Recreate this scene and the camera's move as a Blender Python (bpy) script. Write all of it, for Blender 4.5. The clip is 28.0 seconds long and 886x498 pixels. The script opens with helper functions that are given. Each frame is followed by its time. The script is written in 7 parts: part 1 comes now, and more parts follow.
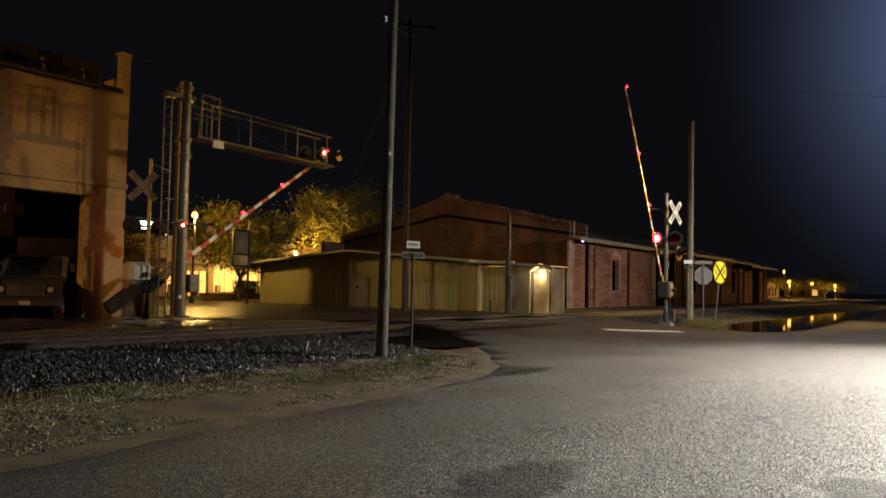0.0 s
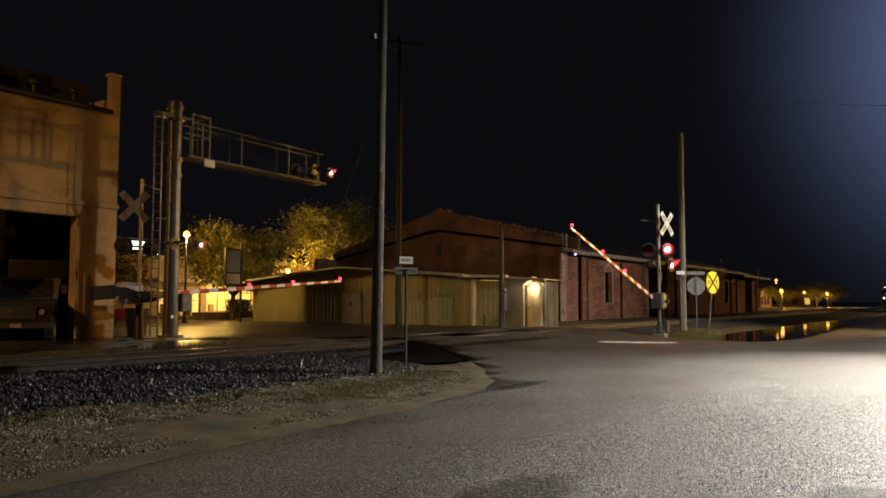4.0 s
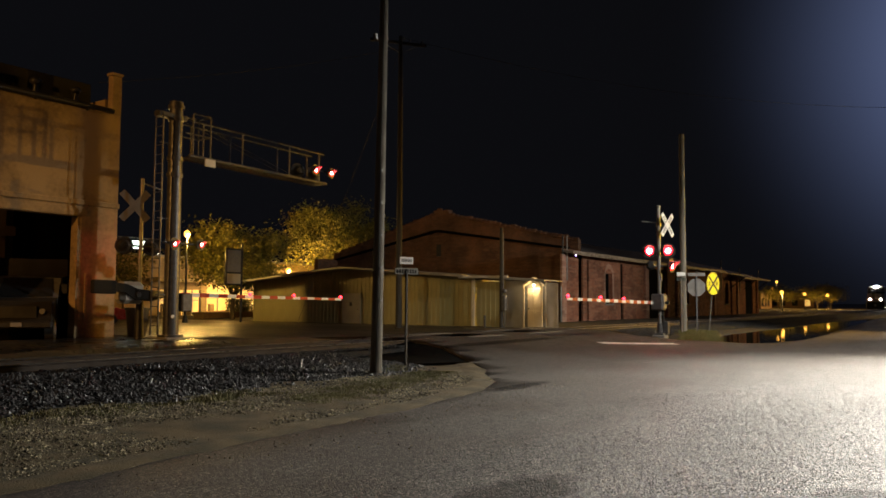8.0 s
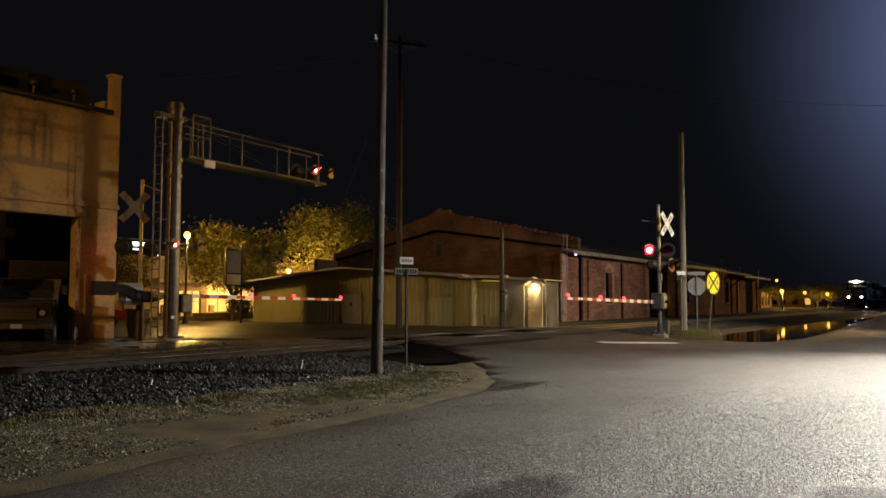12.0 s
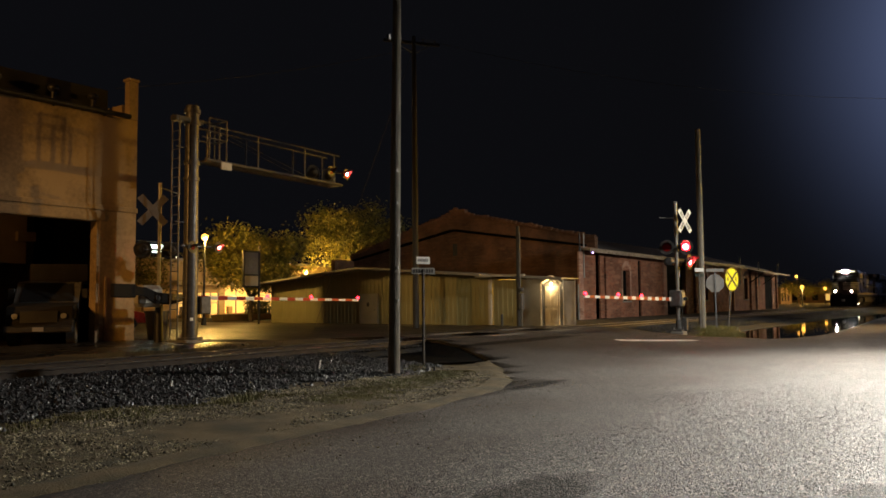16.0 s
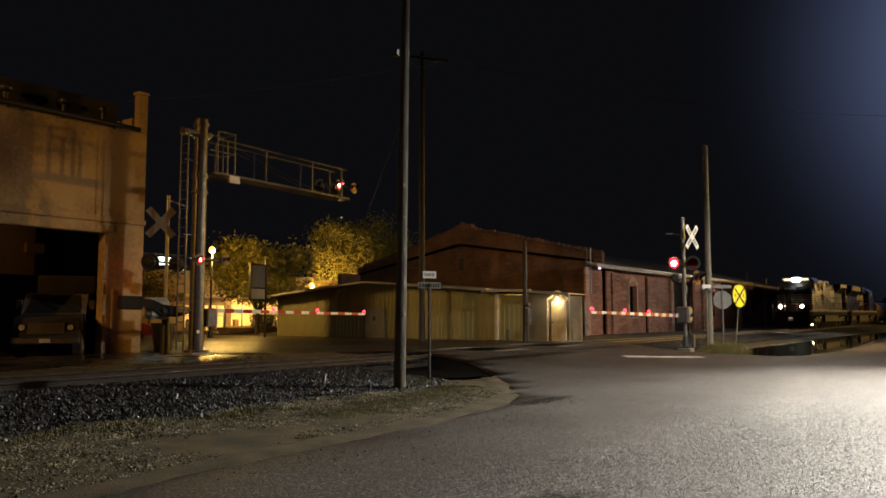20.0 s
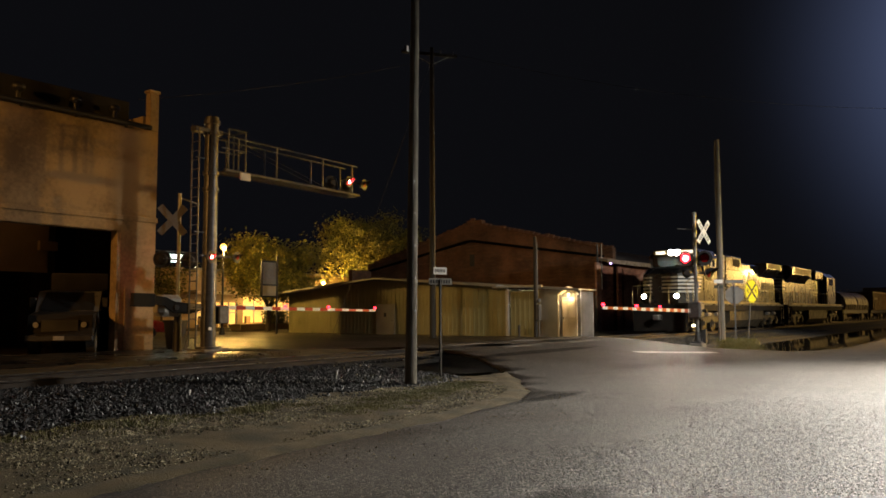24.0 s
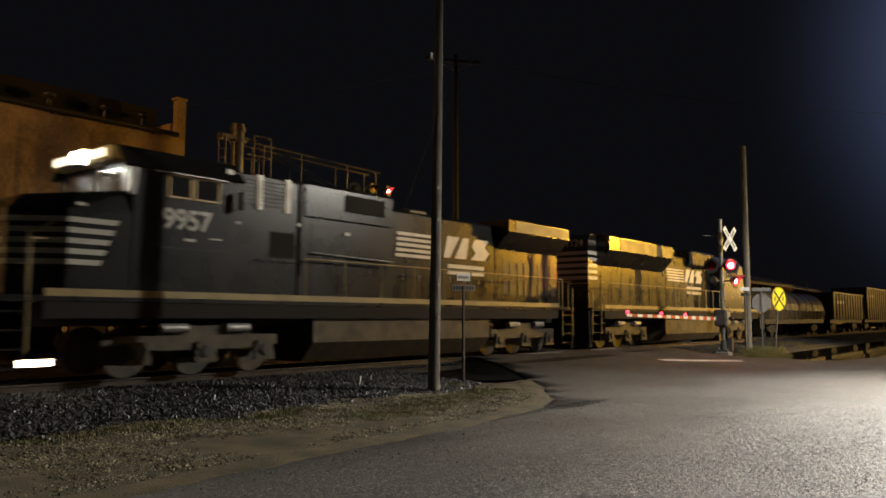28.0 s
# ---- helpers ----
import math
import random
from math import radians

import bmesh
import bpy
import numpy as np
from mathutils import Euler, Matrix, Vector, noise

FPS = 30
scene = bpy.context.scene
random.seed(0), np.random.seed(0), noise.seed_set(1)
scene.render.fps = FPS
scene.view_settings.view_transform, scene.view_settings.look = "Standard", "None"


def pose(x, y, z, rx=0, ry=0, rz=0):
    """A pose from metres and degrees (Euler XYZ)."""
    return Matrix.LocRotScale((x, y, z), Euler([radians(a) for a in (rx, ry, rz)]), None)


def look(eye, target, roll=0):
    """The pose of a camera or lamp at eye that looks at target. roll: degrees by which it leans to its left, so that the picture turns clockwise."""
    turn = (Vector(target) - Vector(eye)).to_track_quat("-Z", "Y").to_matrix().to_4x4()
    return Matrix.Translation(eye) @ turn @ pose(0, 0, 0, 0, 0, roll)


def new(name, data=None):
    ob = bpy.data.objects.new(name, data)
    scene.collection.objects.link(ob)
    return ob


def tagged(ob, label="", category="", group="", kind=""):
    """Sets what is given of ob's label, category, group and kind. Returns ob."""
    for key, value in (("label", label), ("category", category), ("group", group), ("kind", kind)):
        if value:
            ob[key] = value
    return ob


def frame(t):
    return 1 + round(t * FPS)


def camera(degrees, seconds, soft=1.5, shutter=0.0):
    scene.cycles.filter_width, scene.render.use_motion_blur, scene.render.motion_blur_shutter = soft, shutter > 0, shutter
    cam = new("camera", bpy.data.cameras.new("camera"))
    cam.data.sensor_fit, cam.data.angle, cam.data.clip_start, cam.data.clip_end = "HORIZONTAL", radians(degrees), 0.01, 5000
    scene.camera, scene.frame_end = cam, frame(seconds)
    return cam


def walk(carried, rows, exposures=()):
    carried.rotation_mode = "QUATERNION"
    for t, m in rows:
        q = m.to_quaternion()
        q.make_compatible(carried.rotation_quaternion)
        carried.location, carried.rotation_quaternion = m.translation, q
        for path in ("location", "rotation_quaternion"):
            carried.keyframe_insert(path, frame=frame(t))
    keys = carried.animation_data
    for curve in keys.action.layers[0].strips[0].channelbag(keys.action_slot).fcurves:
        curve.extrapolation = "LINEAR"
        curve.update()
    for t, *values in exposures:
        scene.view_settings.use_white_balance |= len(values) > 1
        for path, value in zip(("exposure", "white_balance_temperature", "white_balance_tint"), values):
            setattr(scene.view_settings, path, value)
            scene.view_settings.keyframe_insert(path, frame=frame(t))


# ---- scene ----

# ---- camera and its walk ----
cam = camera(59.0, 28.0, soft=1.6, shutter=0.5)
PATH = [
    (0.0, pose(0, 0, 1.6, 92.70, -1.09, -55.48)),
    (0.5, pose(0, 0, 1.6, 93.31, -1.21, -55.30)),
    (1.0, pose(0, 0, 1.6, 94.34, -1.20, -54.84)),
    (1.5, pose(0, 0, 1.6, 94.67, -1.05, -54.36)),
    (2.0, pose(0, 0, 1.6, 94.39, -0.91, -54.20)),
    (2.5, pose(0, 0, 1.6, 93.96, -0.78, -54.25)),
    (3.0, pose(0, 0, 1.6, 93.79, -0.59, -55.05)),
    (3.5, pose(0, 0, 1.6, 93.65, -0.17, -55.82)),
    (5.5, pose(0, 0, 1.6, 94.11, -0.05, -56.14)),
    (6.0, pose(0, 0, 1.6, 94.13, -0.35, -56.11)),
    (6.5, pose(0, 0, 1.6, 94.11, -0.35, -56.09)),
    (7.0, pose(0, 0, 1.6, 94.39, -0.32, -56.13)),
    (7.5, pose(0, 0, 1.6, 94.19, -0.37, -56.33)),
    (8.0, pose(0, 0, 1.6, 93.84, -0.26, -55.93)),
    (8.5, pose(0, 0, 1.6, 93.23, -0.20, -56.00)),
    (9.0, pose(0, 0, 1.6, 92.69, -0.08, -55.80)),
    (9.5, pose(0, 0, 1.6, 92.78, 0.17, -55.78)),
    (10.0, pose(0, 0, 1.6, 92.98, 0.32, -55.77)),
    (10.5, pose(0, 0, 1.6, 93.22, 0.11, -55.88)),
    (11.0, pose(0, 0, 1.6, 93.20, 0.00, -56.00)),
    (11.5, pose(0, 0, 1.6, 93.29, -0.05, -56.00)),
    (12.0, pose(0, 0, 1.6, 93.84, -0.04, -55.92)),
    (12.5, pose(0, 0, 1.6, 94.15, -0.05, -55.79)),
    (14.5, pose(0, 0, 1.6, 94.32, 0.16, -54.94)),
    (15.0, pose(0, 0, 1.6, 94.22, 0.31, -54.70)),
    (15.5, pose(0, 0, 1.6, 94.12, 0.43, -54.74)),
    (16.0, pose(0, 0, 1.6, 93.80, 0.51, -54.69)),
    (16.5, pose(0, 0, 1.6, 93.59, 0.09, -54.70)),
    (17.0, pose(0, 0, 1.6, 93.55, -0.24, -54.80)),
    (17.5, pose(0, 0, 1.6, 93.68, -0.40, -54.79)),
    (18.0, pose(0, 0, 1.6, 94.10, -0.38, -54.78)),
    (18.5, pose(0, 0, 1.6, 94.48, -0.29, -54.63)),
    (19.0, pose(0, 0, 1.6, 94.78, -0.15, -54.51)),
    (19.5, pose(0, 0, 1.6, 94.88, -0.01, -54.37)),
    (20.0, pose(0, 0, 1.6, 94.86, 0.06, -54.24)),
    (20.5, pose(0, 0, 1.6, 94.85, 0.05, -54.11)),
    (21.0, pose(0, 0, 1.6, 94.77, 0.14, -53.91)),
    (21.5, pose(0, 0, 1.6, 94.76, 0.19, -53.74)),
    (23.5, pose(0, 0, 1.6, 94.65, 0.23, -53.52)),
    (24.0, pose(0, 0, 1.6, 94.58, 0.26, -53.45)),
    (24.5, pose(0, 0, 1.6, 94.64, 0.28, -53.31)),
    (25.0, pose(0, 0, 1.6, 94.73, 0.37, -53.03)),
    (25.5, pose(0, 0, 1.6, 94.71, 0.47, -52.94)),
    (26.0, pose(0, 0, 1.6, 94.61, 0.36, -52.76)),
    (26.5, pose(0, 0, 1.6, 94.56, 0.05, -52.51)),
    (27.0, pose(0, 0, 1.6, 94.76, -0.12, -52.25)),
    (27.5, pose(0, 0, 1.6, 94.89, -0.07, -52.01)),
    (28.0, pose(0, 0, 1.6, 95.05, -0.06, -51.76)),
]
walk(cam, PATH)

# ---- world and lamps that light the place at large ----
world = bpy.data.worlds.new("night")
scene.world = world
world.use_nodes = True
def night_sky():
    """Near-black sky, paler and bluer to the right in place of a street lamp's glare."""
    n, link = world.node_tree.nodes, world.node_tree.links
    tex = n.new("ShaderNodeTexCoord")
    dot = n.new("ShaderNodeVectorMath")
    dot.operation = "DOT_PRODUCT"
    dot.inputs[1].default_value = Vector((0.96, -0.10, 0.27)).normalized()
    link.new(tex.outputs["Generated"], dot.inputs[0])
    ramp = n.new("ShaderNodeMapRange")
    ramp.inputs["From Min"].default_value, ramp.inputs["From Max"].default_value = 0.90, 1.0
    link.new(dot.outputs["Value"], ramp.inputs["Value"])
    power = n.new("ShaderNodeMath")
    power.operation, power.inputs[1].default_value = "POWER", 5.0
    link.new(ramp.outputs["Result"], power.inputs[0])
    mix = n.new("ShaderNodeMix")
    mix.data_type = "RGBA"
    mix.inputs["A"].default_value, mix.inputs["B"].default_value = (0.0034, 0.0035, 0.0045, 1), (0.13, 0.17, 0.33, 1)
    link.new(power.outputs[0], mix.inputs["Factor"])
    link.new(mix.outputs["Result"], n["Background"].inputs["Color"])
    n["Background"].inputs["Strength"].default_value = 1.0


night_sky()
scene.view_settings.exposure = 0.0

WARM = (1.0, 0.46, 0.10)
SODIUM = (1.0, 0.58, 0.14)
LED = (1.0, 0.94, 0.82)


def point_lamp(name, at, watts, colour, radius=0.12):
    data = bpy.data.lights.new(name, "POINT")
    data.energy, data.color, data.shadow_soft_size = watts, colour, radius
    ob = new(name, data)
    ob.location = at
    return ob


def spot_lamp(name, at, target, watts, colour, degrees, blend=0.6, radius=0.15):
    data = bpy.data.lights.new(name, "SPOT")
    data.energy, data.color, data.shadow_soft_size = watts, colour, radius
    data.spot_size, data.spot_blend = radians(degrees), blend
    ob = new(name, data)
    ob.matrix_world = look(at, target)
    return ob


# white street lamp by the road, warm and sodium street lamps behind on the left
spot_lamp("lamp_white_street", (28.2, -0.5, 10.4), (18.5, -3.9, 0), 37000, LED, 118, 0.85, 0.2)
spot_lamp("lamp_white_street_spill", (28.2, -0.5, 10.4), (27.0, -1.0, 0), 7500, LED, 170, 0.25, 0.2)
# added unseen lamp that brightens the warehouse wall, the signs and the signal
spot_lamp("lamp_white_fill", (41.0, -13.0, 9.5), (46.5, 18.0, 2.0), 23000, LED, 50, 0.75, 0.25)
spot_lamp("lamp_left_street", (-10.0, 9.5, 9.0), (37.0, 23.6, 2.0), 10000, (1.0, 0.74, 0.38), 15, 0.7, 0.2)
spot_lamp("lamp_sodium_street", (-12.0, 19.0, 9.2), (9.0, 26.0, 4.5), 9500, WARM, 46, 0.9, 0.2)
# invented amber lamp, out of view, that gilds the locomotive's flank
spot_lamp("lamp_amber_fill", (66.0, -4.0, 10.5), (38.0, 14.5, 2.0), 37000, (1.0, 0.50, 0.035), 40, 0.8, 0.2)
spot_lamp("lamp_amber_street", (118.0, -2.2, 7.0), (98.0, 16.0, 3.0), 8500, SODIUM, 150, 0.7, 0.2)

# ---- materials ----


def material(name, colour, rough=0.6, metal=0.0, other=None, scale=3.0, amount=0.5, grain=60.0, bump=0.1,
             rough_spread=0.1, stretch=(1, 1, 1), emit=None, strength=0.0, by_object=0.0, by_island=0.0, depth=0.01, spec=0.5):
    """Two colours mixed by a large and a fine noise, with grain in the relief and in the gloss."""
    m = bpy.data.materials.new(name)
    m.use_nodes = True
    n, link = m.node_tree.nodes, m.node_tree.links
    b = n["Principled BSDF"]
    b.inputs["Metallic"].default_value = metal
    b.inputs["Specular IOR Level"].default_value = spec
    tex = n.new("ShaderNodeTexCoord")
    mapping = n.new("ShaderNodeMapping")
    mapping.inputs["Scale"].default_value = stretch
    link.new(tex.outputs["Object"], mapping.inputs["Vector"])
    big = n.new("ShaderNodeTexNoise")
    big.inputs["Scale"].default_value, big.inputs["Detail"].default_value = scale, 6
    fine = n.new("ShaderNodeTexNoise")
    fine.inputs["Scale"].default_value, fine.inputs["Detail"].default_value = grain, 3
    for t in (big, fine):
        link.new(mapping.outputs["Vector"], t.inputs["Vector"])
    mix = n.new("ShaderNodeMix")
    mix.data_type = "RGBA"
    other = other or tuple(c * 0.6 for c in colour)
    mix.inputs["A"].default_value, mix.inputs["B"].default_value = (*colour, 1), (*other, 1)
    ramp = n.new("ShaderNodeMapRange")
    ramp.inputs["From Min"].default_value, ramp.inputs["From Max"].default_value = 0.35, 0.68
    ramp.inputs["To Max"].default_value = amount
    add = n.new("ShaderNodeMath")
    add.operation = "MULTIPLY_ADD"
    add.inputs[1].default_value = 0.35
    link.new(fine.outputs["Fac"], add.inputs[0])
    sub = n.new("ShaderNodeMath")
    sub.operation = "MULTIPLY_ADD"
    sub.inputs[1].default_value, sub.inputs[2].default_value = 1.0, -0.17
    link.new(big.outputs["Fac"], sub.inputs[0])
    link.new(sub.outputs[0], add.inputs[2])
    link.new(add.outputs[0], ramp.inputs["Value"])
    link.new(ramp.outputs["Result"], mix.inputs["Factor"])
    out = mix.outputs["Result"]
    if by_object or by_island:
        info = n.new("ShaderNodeObjectInfo" if by_object else "ShaderNodeNewGeometry")
        spread = by_object or by_island
        hsv = n.new("ShaderNodeHueSaturation")
        vary = n.new("ShaderNodeMapRange")
        vary.inputs["To Min"].default_value, vary.inputs["To Max"].default_value = 1 - spread, 1 + spread
        link.new(info.outputs["Random" if by_object else "Random Per Island"], vary.inputs["Value"])
        link.new(vary.outputs["Result"], hsv.inputs["Value"])
        link.new(out, hsv.inputs["Color"])
        out = hsv.outputs["Color"]
    link.new(out, b.inputs["Base Color"])
    gloss = n.new("ShaderNodeMapRange")
    gloss.inputs["From Min"].default_value, gloss.inputs["From Max"].default_value = 0.3, 0.7
    gloss.inputs["To Min"].default_value = max(0.02, rough - rough_spread)
    gloss.inputs["To Max"].default_value = min(1, rough + rough_spread)
    link.new(big.outputs["Fac"], gloss.inputs["Value"])
    link.new(gloss.outputs["Result"], b.inputs["Roughness"])
    if bump:
        bm_ = n.new("ShaderNodeBump")
        bm_.inputs["Strength"].default_value, bm_.inputs["Distance"].default_value = bump, depth
        link.new(fine.outputs["Fac"], bm_.inputs["Height"])
        link.new(bm_.outputs["Normal"], b.inputs["Normal"])
    if emit:
        b.inputs["Emission Color"].default_value = (*emit, 1)
        b.inputs["Emission Strength"].default_value = strength
    return m


def asphalt_material():
    """Worn damp asphalt: pale and dark aggregate, traffic-worn bands, oily dark patches."""
    m = material("asphalt", (0.065, 0.058, 0.051), 0.6, other=(0.043, 0.033, 0.026), scale=0.45, amount=0.9, grain=30, bump=0)
    n, link = m.node_tree.nodes, m.node_tree.links
    b = n["Principled BSDF"]
    tex = n.new("ShaderNodeTexCoord")
    vor = n.new("ShaderNodeTexVoronoi")
    vor.inputs["Scale"].default_value = 58
    grit = n.new("ShaderNodeTexNoise")
    grit.inputs["Scale"].default_value, grit.inputs["Detail"].default_value = 130, 4
    grit.inputs["Roughness"].default_value = 0.7
    band = n.new("ShaderNodeTexNoise")
    band.inputs["Scale"].default_value, band.inputs["Detail"].default_value = 0.22, 6
    for t in (vor, grit, band):
        link.new(tex.outputs["Object"], t.inputs["Vector"])

    def ranged(source, a, c, lo, hi):
        r = n.new("ShaderNodeMapRange")
        r.inputs["From Min"].default_value, r.inputs["From Max"].default_value = a, c
        r.inputs["To Min"].default_value, r.inputs["To Max"].default_value = lo, hi
        link.new(source, r.inputs["Value"])
        return r.outputs["Result"]

    def calc(kind, x, y):
        k = n.new("ShaderNodeMath")
        k.operation = kind
        for i, v in enumerate((x, y)):
            if isinstance(v, (int, float)):
                k.inputs[i].default_value = v
            else:
                link.new(v, k.inputs[i])
        return k.outputs[0]

    # damp, stripped patches with ragged outlines
    damp = None
    for cx, cy, rx, ry in ((5.75, 3.2, 1.15, 0.5), (7.3, 0.8, 0.65, 0.5), (13.2, 7.2, 1.3, 0.28), (22.0, 12.6, 5.0, 0.4)):
        mp = n.new("ShaderNodeMapping")
        mp.inputs["Location"].default_value = (-cx / rx, -cy / ry, 0)
        mp.inputs["Scale"].default_value = (1 / rx, 1 / ry, 0)
        link.new(tex.outputs["Object"], mp.inputs["Vector"])
        far = n.new("ShaderNodeVectorMath")
        far.operation = "LENGTH"
        link.new(mp.outputs["Vector"], far.inputs[0])
        one = ranged(far.outputs["Value"], 0.35, 1.35, 1.0, 0.0)
        damp = one if damp is None else calc("MAXIMUM", damp, one)
    ragged = n.new("ShaderNodeTexNoise")
    ragged.inputs["Scale"].default_value, ragged.inputs["Detail"].default_value = 2.6, 8
    link.new(tex.outputs["Object"], ragged.inputs["Vector"])
    damp = calc("ADD", damp, calc("MULTIPLY", ragged.outputs["Fac"], 0.9))
    damp = ranged(damp, 0.85, 1.15, 0.0, 1.0)
    # coarse open aggregate on the camera's side of the road, smooth worn wheel tracks beyond it
    spot_ = n.new("ShaderNodeSeparateXYZ")
    link.new(tex.outputs["Object"], spot_.inputs[0])
    sweep = n.new("ShaderNodeTexNoise")
    sweep.inputs["Scale"].default_value, sweep.inputs["Detail"].default_value = 0.55, 7
    link.new(tex.outputs["Object"], sweep.inputs["Vector"])
    coarse = ranged(calc("ADD", spot_.outputs["Y"], calc("MULTIPLY", sweep.outputs["Fac"], 2.6)), 4.6, 6.4, 1.0, 0.0)
    link.new(ranged(damp, 0.0, 1.0, 0.5, 0.16), b.inputs["Specular IOR Level"])
    # older, wet and darker asphalt in the side street beyond the track
    side = ranged(calc("ADD", spot_.outputs["Y"], calc("MULTIPLY", sweep.outputs["Fac"], 5.0)), 18.6, 22.0, 0.0, 1.0)
    # stone by stone: most dark, some pale
    cell = n.new("ShaderNodeSeparateColor")
    link.new(vor.outputs["Color"], cell.inputs["Color"])
    pale = calc("POWER", cell.outputs["Red"], 4.0)
    contrast = calc("MULTIPLY", ranged(damp, 0.0, 1.0, 1.0, 0.5), ranged(coarse, 0.0, 1.0, 3.2, 6.4))
    low = calc("MULTIPLY", ranged(damp, 0.0, 1.0, 1.0, 0.12), ranged(coarse, 0.0, 1.0, 0.46, 0.08))
    fine = ranged(grit.outputs["Fac"], 0.35, 0.65, 0.55, 1.45)
    shade = calc("MULTIPLY", calc("ADD", calc("MULTIPLY", pale, contrast), low), fine)
    hsv = n.new("ShaderNodeHueSaturation")
    link.new(b.inputs["Base Color"].links[0].from_socket, hsv.inputs["Color"])
    link.new(calc("MULTIPLY", shade, ranged(side, 0.0, 1.0, 1.0, 0.5)), hsv.inputs["Value"])
    link.new(hsv.outputs["Color"], b.inputs["Base Color"])
    relief = n.new("ShaderNodeBump")
    relief.inputs["Distance"].default_value, relief.inputs["Strength"].default_value = 0.010, 1.0
    link.new(calc("MULTIPLY", ranged(coarse, 0.0, 1.0, 0.6, 1.3), calc("ADD", calc("MULTIPLY", grit.outputs["Fac"], 0.5), calc("MULTIPLY", vor.outputs["Distance"], -1.1))), relief.inputs["Height"])
    link.new(relief.outputs["Normal"], b.inputs["Normal"])
    link.new(calc("SUBTRACT", calc("SUBTRACT", ranged(band.outputs["Fac"], 0.38, 0.62, 0.70, 0.60), calc("MULTIPLY", coarse, 0.16)), calc("MULTIPLY", calc("SUBTRACT", side, calc("MULTIPLY", damp, 0.4)), 0.25)), b.inputs["Roughness"])
    return m


def brick_material(name, one, two, mortar, wide=0.21, high=0.075):
    m = material(name, one, 0.85, bump=0)
    n, link = m.node_tree.nodes, m.node_tree.links
    b = n["Principled BSDF"]
    tex = n.new("ShaderNodeTexCoord")
    geo_ = n.new("ShaderNodeSeparateXYZ")
    link.new(tex.outputs["Object"], geo_.inputs[0])
    along = n.new("ShaderNodeMath")
    along.operation = "ADD"
    link.new(geo_.outputs["X"], along.inputs[0])
    link.new(geo_.outputs["Y"], along.inputs[1])
    vec = n.new("ShaderNodeCombineXYZ")
    link.new(along.outputs[0], vec.inputs["X"])
    link.new(geo_.outputs["Z"], vec.inputs["Y"])
    brick = n.new("ShaderNodeTexBrick")
    brick.inputs["Scale"].default_value = 1.0
    brick.inputs["Brick Width"].default_value, brick.inputs["Row Height"].default_value = wide, high
    brick.inputs["Mortar Size"].default_value = 0.008
    brick.inputs["Color1"].default_value, brick.inputs["Color2"].default_value = (*one, 1), (*two, 1)
    brick.inputs["Mortar"].default_value = (*mortar, 1)
    link.new(vec.outputs[0], brick.inputs["Vector"])
    stain = n.new("ShaderNodeTexNoise")
    stain.inputs["Scale"].default_value, stain.inputs["Detail"].default_value = 0.7, 7
    link.new(tex.outputs["Object"], stain.inputs["Vector"])
    range_ = n.new("ShaderNodeMapRange")
    range_.inputs["From Min"].default_value, range_.inputs["From Max"].default_value = 0.35, 0.7
    range_.inputs["To Min"].default_value, range_.inputs["To Max"].default_value = 0.6, 1.35
    link.new(stain.outputs["Fac"], range_.inputs["Value"])
    hsv = n.new("ShaderNodeHueSaturation")
    link.new(brick.outputs["Color"], hsv.inputs["Color"])
    link.new(range_.outputs["Result"], hsv.inputs["Value"])
    # pale salt streaks along the courses
    stretch = n.new("ShaderNodeMapping")
    stretch.inputs["Scale"].default_value = (0.55, 0.55, 3.2)
    link.new(tex.outputs["Object"], stretch.inputs["Vector"])
    salt = n.new("ShaderNodeTexNoise")
    salt.inputs["Scale"].default_value, salt.inputs["Detail"].default_value = 1.6, 8
    salt.inputs["Roughness"].default_value = 0.7
    link.new(stretch.outputs["Vector"], salt.inputs["Vector"])
    cut = n.new("ShaderNodeMapRange")
    cut.inputs["From Min"].default_value, cut.inputs["From Max"].default_value = 0.50, 0.64
    cut.inputs["To Max"].default_value = 0.75
    link.new(salt.outputs["Fac"], cut.inputs["Value"])
    pale = n.new("ShaderNodeMix")
    pale.data_type = "RGBA"
    pale.inputs["B"].default_value = (*[0.55 * c + 0.45 * d * 1.6 for c, d in zip(one, mortar)], 1)
    link.new(hsv.outputs["Color"], pale.inputs["A"])
    link.new(cut.outputs["Result"], pale.inputs["Factor"])
    link.new(pale.outputs["Result"], b.inputs["Base Color"])
    relief = n.new("ShaderNodeBump")
    relief.inputs["Strength"].default_value, relief.inputs["Distance"].default_value = 0.8, 0.012
    relief.invert = True
    link.new(brick.outputs["Fac"], relief.inputs["Height"])
    link.new(relief.outputs["Normal"], b.inputs["Normal"])
    return m


ASPHALT = asphalt_material()
DIRT = material("dirt", (0.088, 0.060, 0.023), 0.95, other=(0.030, 0.024, 0.009), scale=1.7, amount=0.95, grain=46, bump=0.8, depth=0.02)
BALLAST_BED = material("ballast_bed", (0.024, 0.022, 0.021), 0.9, other=(0.009, 0.009, 0.009), scale=9, amount=0.9, grain=26, bump=1.0, depth=0.04)
STONE = material("ballast_stone", (0.044, 0.044, 0.046), 0.45, other=(0.012, 0.012, 0.013), scale=1.7, amount=0.9, grain=40, bump=0.3, by_island=0.95)
GRAVEL = material("gravel_stone", (0.28, 0.24, 0.15), 0.8, other=(0.05, 0.042, 0.024), scale=2.5, amount=0.8, grain=60, bump=0.2, by_island=0.9)
